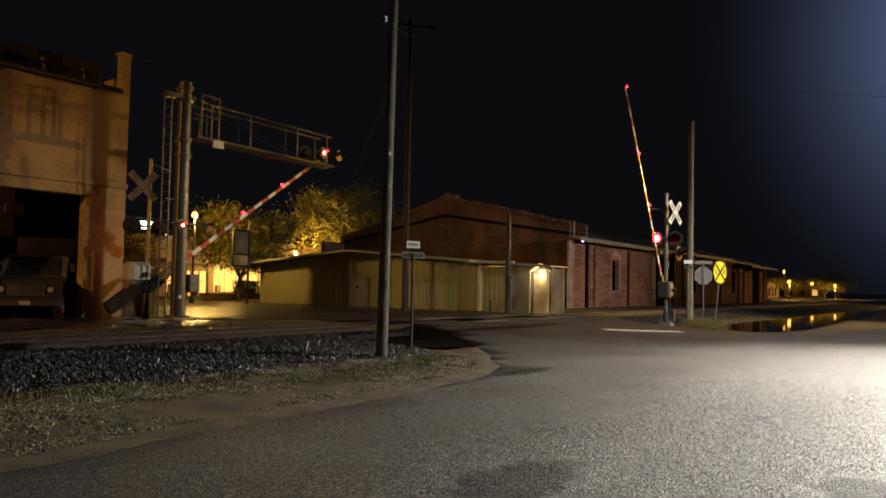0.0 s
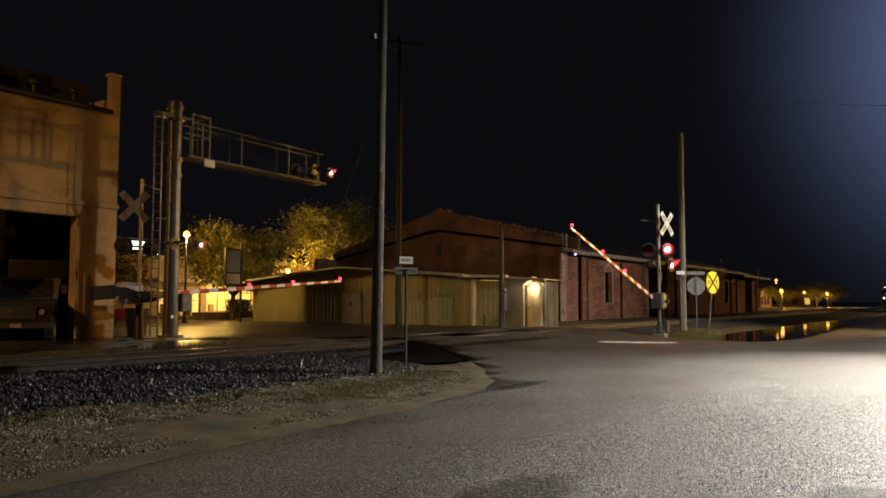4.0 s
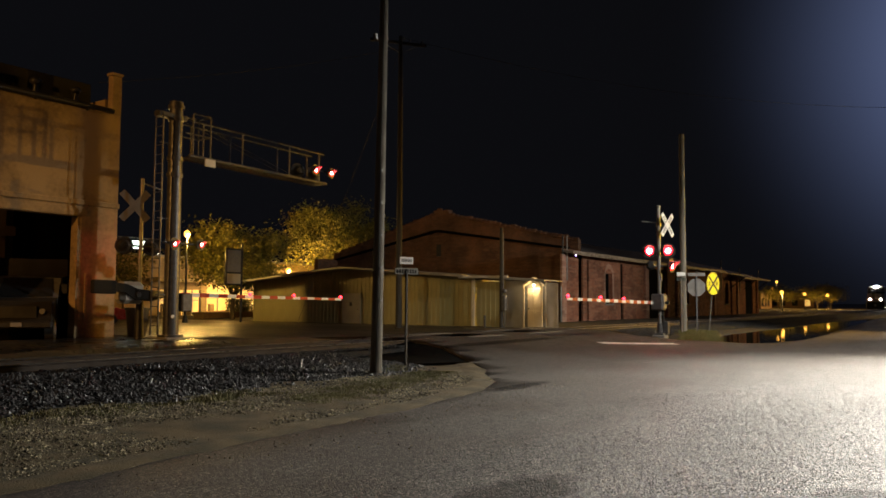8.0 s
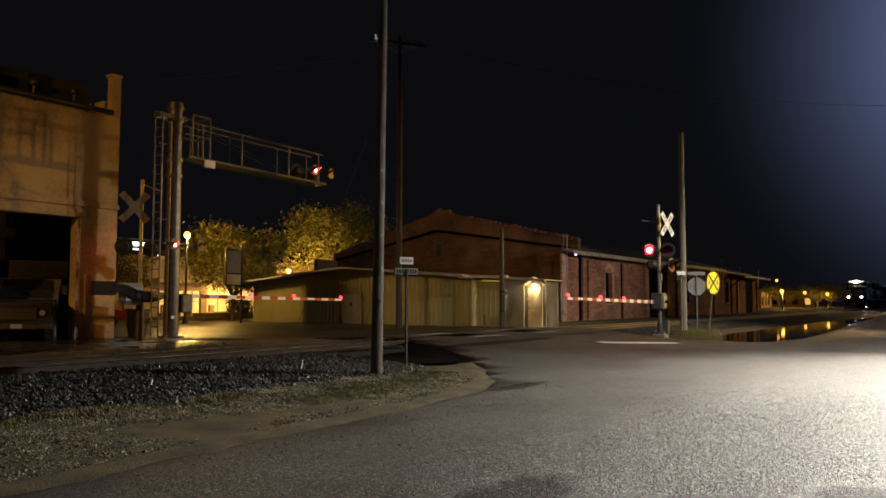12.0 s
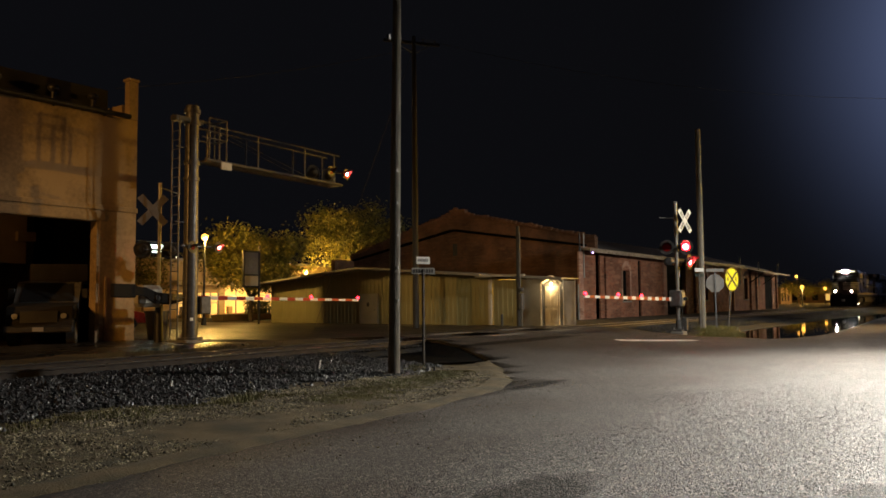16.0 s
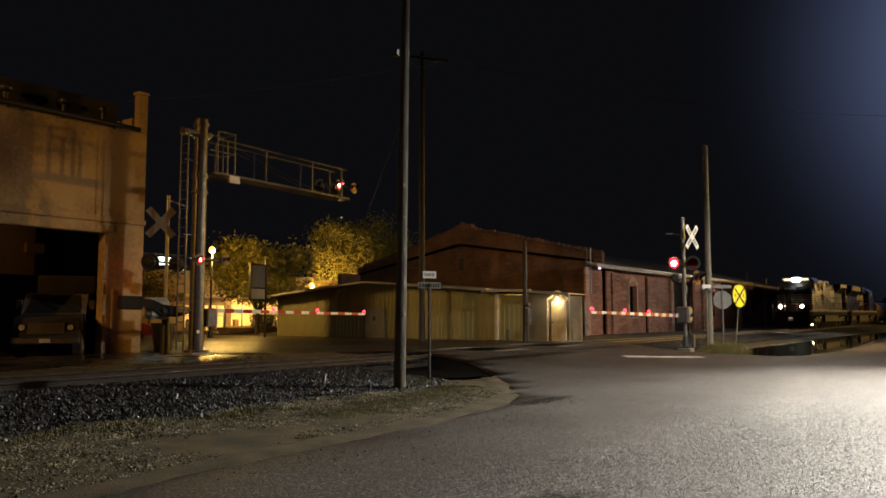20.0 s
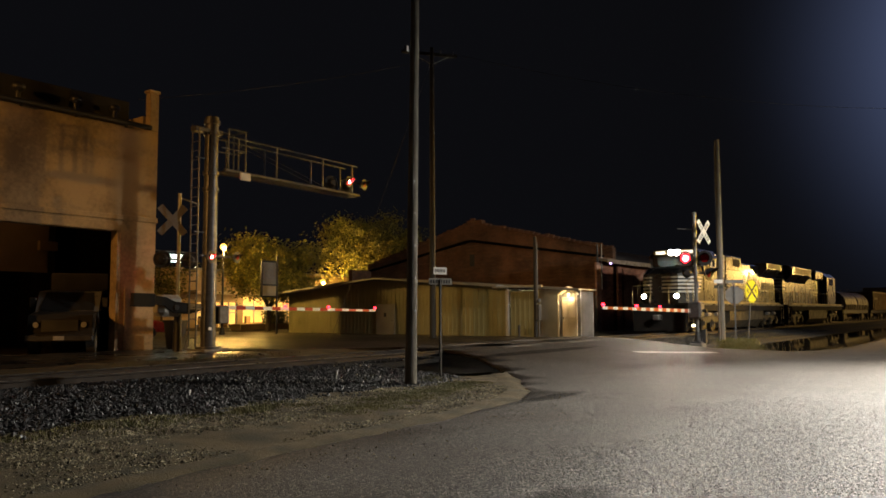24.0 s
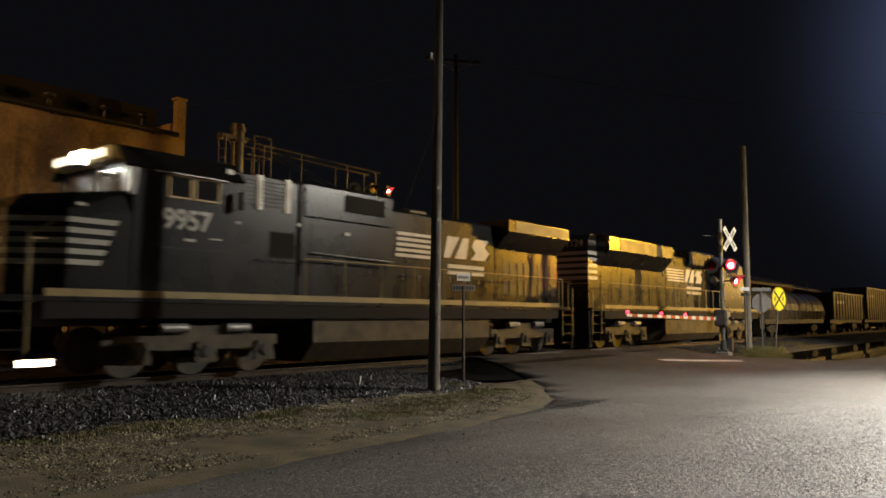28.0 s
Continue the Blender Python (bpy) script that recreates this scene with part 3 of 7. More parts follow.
def road():
    b = bmesh.new()
    pts = []
    for (x0, y0), (x1, y1) in zip(ROAD_EDGE, ROAD_EDGE[1:] + ROAD_EDGE[:1]):
        steps = max(1, int(min(60, math.hypot(x1 - x0, y1 - y0) / 0.35))) if abs(x0) < 70 and abs(x1) < 70 and y0 > 0 and y1 > 0 else 1
        for k in range(steps):
            u = k / steps
            x, y = x0 + u * (x1 - x0), y0 + u * (y1 - y0)
            if steps > 1:
                w = 0.12 * noise.noise((x * 1.3, y * 1.3, 2)) + 0.05 * noise.noise((x * 5, y * 5, 7))
                x, y = x + w * 0.6, y + w
            pts.append((x, y))
    b.faces.new([b.verts.new((x, y, 0)) for x, y in pts])
    for y in (4, 6, 7, *np.arange(8, 21, 0.6), 24, 30):
        bmesh.ops.bisect_plane(b, geom=b.verts[:] + b.edges[:] + b.faces[:], plane_co=(0, y, 0), plane_no=(0, 1, 0))
    for x in (6, 9, 11, *np.arange(12, 46, 1.2)):
        bmesh.ops.bisect_plane(b, geom=b.verts[:] + b.edges[:] + b.faces[:], plane_co=(x, 0, 0), plane_no=(1, 0, 0))
    bmesh.ops.triangulate(b, faces=b.faces)
    for v in b.verts:
        v.co.z = road_height(v.co.x, v.co.y)
    rim = [e for e in b.edges if e.is_boundary]
    down = bmesh.ops.extrude_edge_only(b, edges=rim)
    for v in down["geom"]:
        if isinstance(v, bmesh.types.BMVert):
            v.co.z -= 0.08
    bmesh.ops.recalc_face_normals(b, faces=b.faces)
    for f in b.faces:
        f.smooth = abs(f.normal.z) > 0.7
    me = bpy.data.meshes.new("road")
    b.to_mesh(me)
    b.free()
    me.materials.append(ASPHALT)
    ob = part("road", me, ASPHALT)
    tagged(ob, "damp worn asphalt road leading over the level crossing", "road", kind="structure")
    # white stop line, a few millimetres proud of the asphalt
    s = Shape()
    a, c, w = Vector((25.9, 10.75, 0)), Vector((29.4, 9.15, 0)), 0.42
    side = Vector((0.42, 0.9, 0)) * w
    for k in range(8):
        p, q = a.lerp(c, k / 8), a.lerp(c, (k + 1) / 8)
        quad = []
        for r in (p, q, q + side, p + side):
            quad.append((r.x, r.y, road_height(r.x, r.y) + 0.009))
        s.quad(*quad)
    solid("stop_line", s, ROAD_PAINT, "worn white painted stop line on the asphalt", "road marking")
    # crack and tar seams
    s = Shape()
    random.seed(11)
    for x0, y0, x1, y1 in ((17.6, 4.6, 17.0, 0.9), (12.35, 2.4, 12.05, 0.6), (14.9, 8.4, 21, 8.9), (21.3, 11.3, 30, 12.1)):
        last = None
        for k in range(36):
            u = k / 35
            x = x0 + u * (x1 - x0) + random.uniform(-0.05, 0.05)
            y = y0 + u * (y1 - y0) + 0.07 * noise.noise((u * 5, x0, y0)) + random.uniform(-0.02, 0.02)
            here = (x, y, road_height(x, y) + 0.006, 0.004 + 0.006 * random.random())
            if last:
                s.quad((last[0] - last[3], last[1] - last[3], last[2]), (x - here[3], y - here[3], here[2]), (x + here[3], y + here[3], here[2]), (last[0] + last[3], last[1] + last[3], last[2]))
            last = here
    solid("asphalt_cracks", s, BLACK, "dark tar-filled cracks in the asphalt", "road marking")


def puddle():
    s = Shape()
    ring = [(32.2, 7.4), (32.6, 8.4), (36, 10.0), (40, 11.2), (45, 12.6), (50, 13.2), (55, 13.0), (62, 12.2), (72, 10.9), (84, 9.7), (92, 9.0), (92, 7.9), (60.6, 6.7), (48, 6.0), (40.9, 5.8), (37.4, 5.75), (33.9, 6.2)]
    s.add([(x, y, -0.02) for x, y in ring], [tuple(range(len(ring)))])
    s2 = Shape()
    ring2 = [(15.3, 11.35), (15.9, 11.3), (17.7, 10.45), (18.6, 11.4), (19.5, 12.5), (20.7, 14.4), (21.2, 15.4), (17.0, 15.5), (15.2, 14.3), (14.6, 12.9), (14.9, 11.9)]
    mid = Vector((17.0, 13.2))
    rings = []
    for k in range(5):
        u = 1 - k / 5
        rings.append([(mid.x + (x - mid.x) * u + 0.05 * noise.noise((x * 3, y * 3, k)), mid.y + (y - mid.y) * u + 0.05 * noise.noise((x * 3, y * 3, 9 + k))) for x, y in ring2])
    def patch_z(x, y):
        rim = float(np.interp(x, [14.4, 16.9, 18.7, 20.4, 21.2], [8.7, 10.6, 12.7, 15.4, 17.6]))
        near = 1 - smooth(0.1, 0.7, 0.65 * (y - rim))
        return max(ground_height(x, y), 0.0) * (1 - near) + 0.07 + near * (road_height(x, y) - 0.10)
    flat = [(x, y, patch_z(x, y)) for r in rings for x, y in r] + [(mid.x, mid.y, patch_z(*mid) + 0.01)]
    n = len(ring2)
    faces = [(j * n + i, j * n + (i + 1) % n, (j + 1) * n + (i + 1) % n, (j + 1) * n + i) for j in range(4) for i in range(n)] + [(4 * n + i, 4 * n + (i + 1) % n, 5 * n) for i in range(n)]
    s2.add(flat, faces, True)
    solid("black_patch", s2, NEAR_BLACK, "near-black ground patch between the ballast and the road", "ground")
    solid("puddle", s, WATER, "long still puddle reflecting the street lamps beside the road", "water")


def forecourt():
    s = Shape()
    xs, ys = np.arange(-30, 17.4, 1.2), np.arange(18.9, 24.5, 0.7)
    n = len(xs)
    s.v = [(x, y, 0.345 + 0.012 * noise.noise((x * 0.5, y * 0.7, 1)) - (0.2 if j == 0 else 0)) for j, y in enumerate(ys) for x in xs]
    s.f = [(j * n + i, j * n + i + 1, (j + 1) * n + i + 1, (j + 1) * n + i) for j in range(len(ys) - 1) for i in range(n - 1)]
    s.smooth = [True] * len(s.f)
    solid("forecourt", s, WET_ASPHALT, "wet black asphalt yard between the track and the building", "pavement")


def track():
    bed = Shape()
    wide = [(10.35, 0.0), (11.3, 0.09), (12.9, 0.18), (13.4, 0.24), (17.8, 0.24), (18.6, 0.2), (20.2, 0.28), (23.6, 0.33), (23.6, -0.6), (10.35, -0.6)]
    narrow = [(14.0, -0.6), (14.15, 0.12), (14.3, 0.22), (17.8, 0.22), (18.6, 0.16), (20.2, 0.2), (20.2, -0.6)]
    far = [(10.35, 0.0), (11.3, 0.09), (12.9, 0.18), (13.4, 0.24), (17.8, 0.24), (18.6, 0.16), (20.2, 0.2), (20.2, -0.6), (10.35, -0.6)]
    for outline, x0, x1 in ((wide, -70, 15.3), (narrow, 15.3, 20.6), (far, 32.4, 420)):
        bed.prism(outline, "x", x0, x1)
    solid("ballast_bed", bed, BALLAST_BED, "dark crushed stone ballast under the railway track", "ballast")
    rails = thing("railway_track", (0, 0, 0), "single railway track with rusty polished rails on timber ties", "railway track", kind="structure")
    for y in (TRACK_Y - 0.755, TRACK_Y + 0.755):
        foot = RAIL_Z - 0.17
        web = [(y - 0.07, foot), (y + 0.07, foot), (y + 0.07, foot + 0.012), (y + 0.012, foot + 0.03), (y + 0.012, foot + 0.125), (y + 0.035, foot + 0.135),
               (y + 0.035, foot + 0.163), (y - 0.035, foot + 0.163), (y - 0.035, foot + 0.135), (y - 0.012, foot + 0.125), (y - 0.012, foot + 0.03), (y - 0.07, foot + 0.012)]
        rail = part("rail", Shape().prism(web, "x", -70, 420), RAIL_SIDE, rails)
        part("rail_head", Shape().box(-70, y - 0.031, foot + 0.163, 420, y + 0.031, foot + 0.171, chamfer=0.004), RAIL_HEAD, rail, "polished rail head")
    tie = Shape().box(-0.115, -1.3, -0.17, 0.115, 1.3, 0.0, chamfer=0.015).mesh("tie", TIE_WOOD)
    random.seed(3)
    far = Shape()
    for k in range(-60, 500):
        x = k * 0.53
        if 20.5 < x < 32.3:
            continue
        m = pose(x + random.uniform(-0.03, 0.03), TRACK_Y + random.uniform(-0.04, 0.04), RAIL_Z - 0.168, 0, 0, random.uniform(-1.2, 1.2))
        if -8 < x < 60:
            part("tie", tie, TIE_WOOD, rails, "", m)
        else:
            far.box(-0.115, -1.3, -0.17, 0.115, 1.3, 0.0, m=m)
    tagged(part("far_ties", far, TIE_WOOD, rails), kind="stuff")
    # crossing surface: timber and asphalt panels along the rails
    for y0, y1 in ((TRACK_Y - 1.45, TRACK_Y - 0.84), (TRACK_Y - 0.66, TRACK_Y + 0.66), (TRACK_Y + 0.84, TRACK_Y + 1.45)):
        for k in range(5):
            x0 = 20.6 + k * 2.35
            part("crossing_panel", Shape().box(x0, y0, RAIL_Z - 0.2, x0 + 2.33, y1, RAIL_Z - 0.004 + 0.004 * (k % 2), chamfer=0.012), CONCRETE, rails, "concrete crossing panel")


def stones():
    """Loose ballast and gravel, each stone a small crooked octahedron."""
    rng = np.random.default_rng(5)
    base = np.array([(1, 0, 0), (-1, 0, 0), (0, 1, 0), (0, -1, 0), (0, 0, 1), (0, 0, -1)], float)
    tris = np.array([(0, 2, 4), (2, 1, 4), (1, 3, 4), (3, 0, 4), (2, 0, 5), (1, 2, 5), (3, 1, 5), (0, 3, 5)])

    def heap(name, spots, sizes, mat, label, category):
        n = len(spots)
        v = base[None] * (0.6 + 0.8 * rng.random((n, 6, 1))) + 0.35 * (rng.random((n, 6, 3)) - 0.5)
        a = rng.random(n) * 6.283
        c, s_ = np.cos(a)[:, None], np.sin(a)[:, None]
        v = np.stack([v[..., 0] * c - v[..., 1] * s_, v[..., 0] * s_ + v[..., 1] * c, v[..., 2] * 0.75], -1)
        v = v * sizes[:, None, None] + spots[:, None, :]
        f = (tris[None] + 6 * np.arange(n)[:, None, None]).reshape(-1, 3)
        me = bpy.data.meshes.new(name)
        me.from_pydata(v.reshape(-1, 3).tolist(), [], f.tolist())
        me.materials.append(mat)
        tagged(part(name, me, mat), label, category, kind="stuff")

    def bed_z(y):
        return np.interp(y, [10.35, 11.3, 12.9, 13.4, 17.8, 18.6, 20.2], [0.03, 0.1, 0.18, 0.24, 0.24, 0.17, 0.2])

    n = 30000
    x = np.concatenate([rng.uniform(-2, 19, 24000), rng.uniform(32.6, 62, 6000)])
    y = np.concatenate([10.1 + 4.6 * rng.random(24000) ** 1.15, rng.uniform(11.4, 14.7, 6000)])
    edge = 10.5 + 0.3 * np.sin(x * 1.3) + 0.2 * np.sin(x * 3.1)
    keep = (y > edge) | (rng.random(n) < 0.10)
    keep &= ~((x > 14.2) & (x < 21) & (y < 8.7 + (x - 14.4) * 0.82 + 0.4))
    keep &= ~((x > 15.2) & (x < 20.6) & (y < 14.2))
    x, y = x[keep], y[keep]
    heap("ballast_stones", np.stack([x, y, bed_z(y) + 0.012], 1), rng.uniform(0.022, 0.05, len(x)), STONE, "dark crushed ballast stones beside the rails", "ballast")
    n = 44000
    x = rng.uniform(1, 14, n)
    low = np.interp(x, [1, 7.3, 10.3, 13.6], [6.7, 7.05, 7.25, 8.1])
    y = low + (10.5 - low) * rng.random(n) ** 0.8
    keep = np.array([noise.noise((a * 0.55, b_ * 0.8, 9)) > -0.12 + 0.5 * random.random() - 0.25 for a, b_ in zip(x, y)])
    x, y = x[keep], y[keep]
    z = np.array([ground_height(a, b_) for a, b_ in zip(x, y)])
    heap("gravel", np.stack([x, y, z + 0.004], 1), 0.004 + 0.019 * rng.random(len(x)) ** 2.0, GRAVEL, "pale loose gravel on the road shoulder", "gravel")
    n = 900
    x, y = rng.uniform(4, 14, n), 7.2 + 0.9 * rng.standard_normal(n)
    keep = np.array([inside(a, b_, ROAD_EDGE) for a, b_ in zip(x, y)])
    x, y = x[keep], y[keep]
    heap("road_grit", np.stack([x, y, np.array([road_height(a, b_) for a, b_ in zip(x, y)]) + 0.004], 1), rng.uniform(0.004, 0.013, len(x)), GRAVEL, "grit scattered over the asphalt edge", "gravel")
    chippings(rng, heap)


def sand_edge():
    """Sand washed over the edge of the asphalt from the shoulder."""
    line = [p for p in ROAD_EDGE if -25 < p[0] < 17 and p[1] < 11][:9]
    pts = []
    for (x0, y0), (x1, y1) in zip(line, line[1:]):
        steps = max(2, int(math.hypot(x1 - x0, y1 - y0) / 0.12)) if x1 > 0 else 8
        nx, ny = y1 - y0, x0 - x1
        d = math.hypot(nx, ny)
        for k in range(steps):
            pts.append((x0 + (x1 - x0) * k / steps, y0 + (y1 - y0) * k / steps, nx / d, ny / d))
    s = Shape()
    for x, y, nx, ny in pts:
        a = 0.12 + 0.14 * noise.noise((x * 0.7, y, 3)) + 0.09 * noise.noise((x * 4, y * 4, 5))
        for off, lift in ((a, 0.003), (a * 0.4, 0.014), (-0.1, 0.024), (-0.3, 0.016), (-0.5, -0.03)):
            px, py = x + nx * off, y + ny * off
            base = road_height(px, py) if off > -0.09 else max(ground_height(px, py), road_height(px, py) * (0.5 if off > -0.45 else 0))
            s.v.append((px, py, base + lift))
    for j in range(len(pts) - 1):
        for i in range(4):
            s.f.append((j * 5 + i, j * 5 + i + 1, j * 5 + i + 6, j * 5 + i + 5))
            s.smooth.append(True)
    solid("sand_edge", s, DIRT, "sandy dirt washed over the edge of the asphalt", "ground")


def chippings(rng, heap):
    """Coarse chippings that stand proud of the worn asphalt near the roadside."""
    n = 120000
    far = 4.2 + 12.0 * rng.random(n) ** 0.8
    turn = rng.uniform(0.02, 0.95, n)
    x, y = far * np.cos(turn), far * np.sin(turn)
    edge = np.interp(x, [0, 3.4, 7.3, 10.3, 12.4, 13.6, 14.4, 19], [6.7, 6.75, 7.02, 7.2, 7.6, 7.7, 7.8, 7.8]) - 0.15
    worn = np.sin(x * 0.8 + 2.1 * y) * 0.3 + np.sin(x * 0.37 - y * 0.9 + 1.0) * 0.5
    odds = (0.75 + 0.45 * worn) * np.clip((4.6 + 0.5 * np.sin(x * 1.1) - y) / 0.9, 0.02, 1)
    for cx, cy, rx, ry in ((5.75, 3.2, 1.15, 0.5), (7.3, 0.8, 0.65, 0.5)):
        odds = np.where(((x - cx) / rx) ** 2 + ((y - cy) / ry) ** 2 < 0.7 + 0.5 * rng.random(n), odds * 0.06, odds)
    odds = np.where(far > 12, odds * (1 - (far - 12) / 5), odds)
    keep = (y < edge) & (rng.random(n) < odds)
    x, y = x[keep], y[keep]
    heap("road_chippings", np.stack([x, y, 0.001 + 0 * x], 1), (0.003 + 0.0045 * rng.random(len(x)) ** 1.4) * (0.98 + 0.01 * np.hypot(x, y)), CHIP, "coarse pale and dark chippings set in the worn asphalt", "road surface")


def grass():
    random.seed(8)
    s = Shape()

    def tuft(x, y, z, n, high, spread):
        for _ in range(n):
            a, r = random.uniform(0, 6.283), spread * random.random() ** 0.7
            px, py = x + r * math.cos(a), y + r * math.sin(a)
            h, w = high * random.uniform(0.5, 1.2), random.uniform(0.004, 0.008)
            lean = random.uniform(0.1, 0.7) * h
            b = random.uniform(0, 6.283)
            dx, dy = math.cos(b), math.sin(b)
            s.add([(px - dy * w, py + dx * w, z), (px + dy * w, py - dx * w, z), (px + dx * lean * 0.4 + dy * w * 0.7, py + dy * lean * 0.4 - dx * w * 0.7, z + h * 0.6),
                   (px + dx * lean * 0.4 - dy * w * 0.7, py + dy * lean * 0.4 + dx * w * 0.7, z + h * 0.6), (px + dx * lean, py + dy * lean, z + h)],
                  [(0, 1, 2, 3), (3, 2, 4)])

    for k in range(300):
        x = random.uniform(2, 9.5)
        y = 10.15 + 0.35 * random.gauss(0, 1) - 0.05 * (x - 6)
        if noise.noise((x * 0.9, y * 0.9, 3)) > -0.05:
            tuft(x, y, ground_height(x, y), 16, 0.045, 0.2)
    for k in range(560):
        x = random.uniform(9.0, 14.4)
        y = 8.9 + 0.22 * (x - 10) + 0.30 * random.gauss(0, 1)
        if not inside(x, y, ROAD_EDGE):
            tuft(x, y, ground_height(x, y), 22, 0.03, 0.2)
    for x, y in ((14.3, 10.9), (14.5, 11.1), (13.9, 10.7), (8.2, 9.8), (8.5, 9.9), (8.0, 9.7)):
        tuft(x, y, ground_height(x, y), 150, 0.10, 0.28)
    for k in range(260):
        x = random.uniform(32.4, 40)
        y = random.uniform(8.7, 10.4) + 0.36 * max(0, x - 34)
        if not inside(x, y, ROAD_EDGE) and ground_height(x, y) > -0.03:
            tuft(x, y, ground_height(x, y), 26, 0.12, 0.3)
    for k in range(160):
        x, y = random.uniform(40, 90), random.uniform(12.4, 13.5)
        tuft(x, y, 0.1, 10, 0.16, 0.4)
    for k in range(300):
        x, y = random.uniform(34.6, 35.9), random.uniform(23, 39)
        tuft(x, y, 0.22, 12, 0.10, 0.3)
    for k in range(90):
        x, y = random.uniform(11, 18), random.uniform(18.5, 21)
        tuft(x, y, 0.2, 14, 0.18, 0.3)
    solid("grass", s, GRASS, "sparse green and straw-coloured roadside grass", "grass", "stuff")


# ---- buildings ----


def walled(s, a, b, z0, z1, thick, holes, axis):
    """A wall from a to b along axis ('x' or 'y') with its outer face at the given other coordinate; holes are (from, to, low, high)."""
    (lo, hi), face = (a, b)[0:2], thick[0]
    cuts = sorted({lo, hi, *[h[0] for h in holes], *[h[1] for h in holes]})
    for u0, u1 in zip(cuts, cuts[1:]):
        mid = (u0 + u1) / 2
        gaps = sorted((h[2], h[3]) for h in holes if h[0] <= mid <= h[1])
        z = z0
        for g0, g1 in gaps + [(z1, z1)]:
            if g0 > z:
                if axis == "x":
                    s.box(u0, face, z, u1, thick[1], g0)
                else:
                    s.box(face, u0, z, thick[1], u1, g0)
            z = max(z, g1)
    return s


def left_building():
    b = thing("stucco_building", (0, 0, 0), "tall buff stucco commercial building with a dark vehicle bay", "building")
    y0, x1 = 24.5, 16.05
    # left edge, out of view, is set to keep lamp light off the truck
    holes = [(9.6, 14.72, -0.2, 4.38)]
    part("front_wall", walled(Shape(), -14, x1, -0.2, 8.02, (y0, y0 + 0.4), holes, "x"), STUCCO, b, "stained buff stucco wall")
    part("side_wall", Shape().box(x1 - 0.35, y0 + 0.4, -0.2, x1, 46, 8.6), STUCCO, b)
    part("corner_parapet", Shape().box(x1 - 0.33, y0 + 0.003, 8.02, x1 + 0.03, y0 + 0.3, 9.4, chamfer=0.03), STUCCO, b)
    part("parapet_cap", Shape().box(x1 - 0.38, y0 - 0.04, 9.4, x1 + 0.06, y0 + 0.34, 9.5, chamfer=0.02), STUCCO, b)
    # black colour here stands in for the parapet being unlit
    part("rear_parapet", Shape().box(-14, y0 + 1.3, 7.6, x1 - 0.36, y0 + 1.6, 9.25), UNDERFRAME, b, "set-back parapet coloured black as if unlit")
    part("roof", Shape().box(-14, y0 + 0.4, 7.4, x1 - 0.35, 46, 7.6), ROOF_TIN, b)
    part("gutter", Shape().tube((-14, y0 - 0.1, 8.10), (x1 - 0.35, y0 - 0.1, 8.10), 0.09, sides=8), BLACK, b, "dark sagging gutter")
    for k in range(14):
        x = -8 + k * 1.75
        part("gutter_bracket", Shape().box(x, y0 - 0.12, 7.96, x + 0.04, y0, 8.10), BLACK, b)
    for x, r in ((11.6, 0.22), (13.5, 0.2), (14.9, 0.18), (9.0, 0.25)):
        vent = part("roof_vent", Shape().tube((x, y0 + 0.9, 7.6), (x, y0 + 0.9, 8.75), 0.08, sides=10), BLACK, b)
        part("vent_cap", Shape().ball((x, y0 + 0.9, 8.8), r, squash=0.7), BLACK, vent)
    part("ledge", Shape().box(-14, y0 - 0.06, 4.75, x1 + 0.04, y0 - 0.002, 4.93, chamfer=0.02), STUCCO, b)
    part("plaster_band", Shape().box(9.4, y0 - 0.03, 4.40, 14.9, y0 - 0.001, 4.68, chamfer=0.01), STUCCO, b)
    part("bay_jamb", Shape().box(14.62, y0 + 0.02, -0.2, 14.74, y0 + 0.4, 4.38), STUCCO, b)
    part("corner_guard", Shape().box(14.9, y0 - 0.05, 0.2, 15.0, y0 - 0.001, 2.5, chamfer=0.01), STUCCO, b)
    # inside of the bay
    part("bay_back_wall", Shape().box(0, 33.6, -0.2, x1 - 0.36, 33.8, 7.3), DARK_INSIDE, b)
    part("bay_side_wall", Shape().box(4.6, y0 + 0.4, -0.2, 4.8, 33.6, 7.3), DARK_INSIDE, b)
    # near-black panel put over the side wall in place of shade
    part("bay_shade_panel", Shape().box(x1 - 0.42, y0 + 0.41, 0.29, x1 - 0.352, 30.6, 7.3), NEAR_BLACK, b, "near-black panel standing in for shade on the bay wall")
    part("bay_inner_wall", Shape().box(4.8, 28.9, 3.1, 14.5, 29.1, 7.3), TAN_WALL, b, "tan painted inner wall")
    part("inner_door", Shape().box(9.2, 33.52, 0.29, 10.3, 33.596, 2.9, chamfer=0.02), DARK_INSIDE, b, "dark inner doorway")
    part("inner_ledge", Shape().box(14.1, 28.7, 3.9, 14.75, 28.898, 4.25), TAN_WALL, b)
    part("bay_floor", Shape().box(0, y0, -0.1, x1 - 0.36, 33.6, 0.29), CONCRETE, b)
    # added lamp, hidden above the opening, that brightens the tan inner wall
    part("fill_lamp_holder", Shape().box(9.3, 27.85, 5.75, 9.9, 28.15, 5.85, chamfer=0.02).tube((9.6, 28.0, 5.85), (9.6, 28.0, 7.4), 0.02), STEEL, b, "added lamp holder hidden above the bay opening")
    point_lamp("lamp_bay_fill", (9.6, 28.0, 5.65), 45, WARM, 0.06)


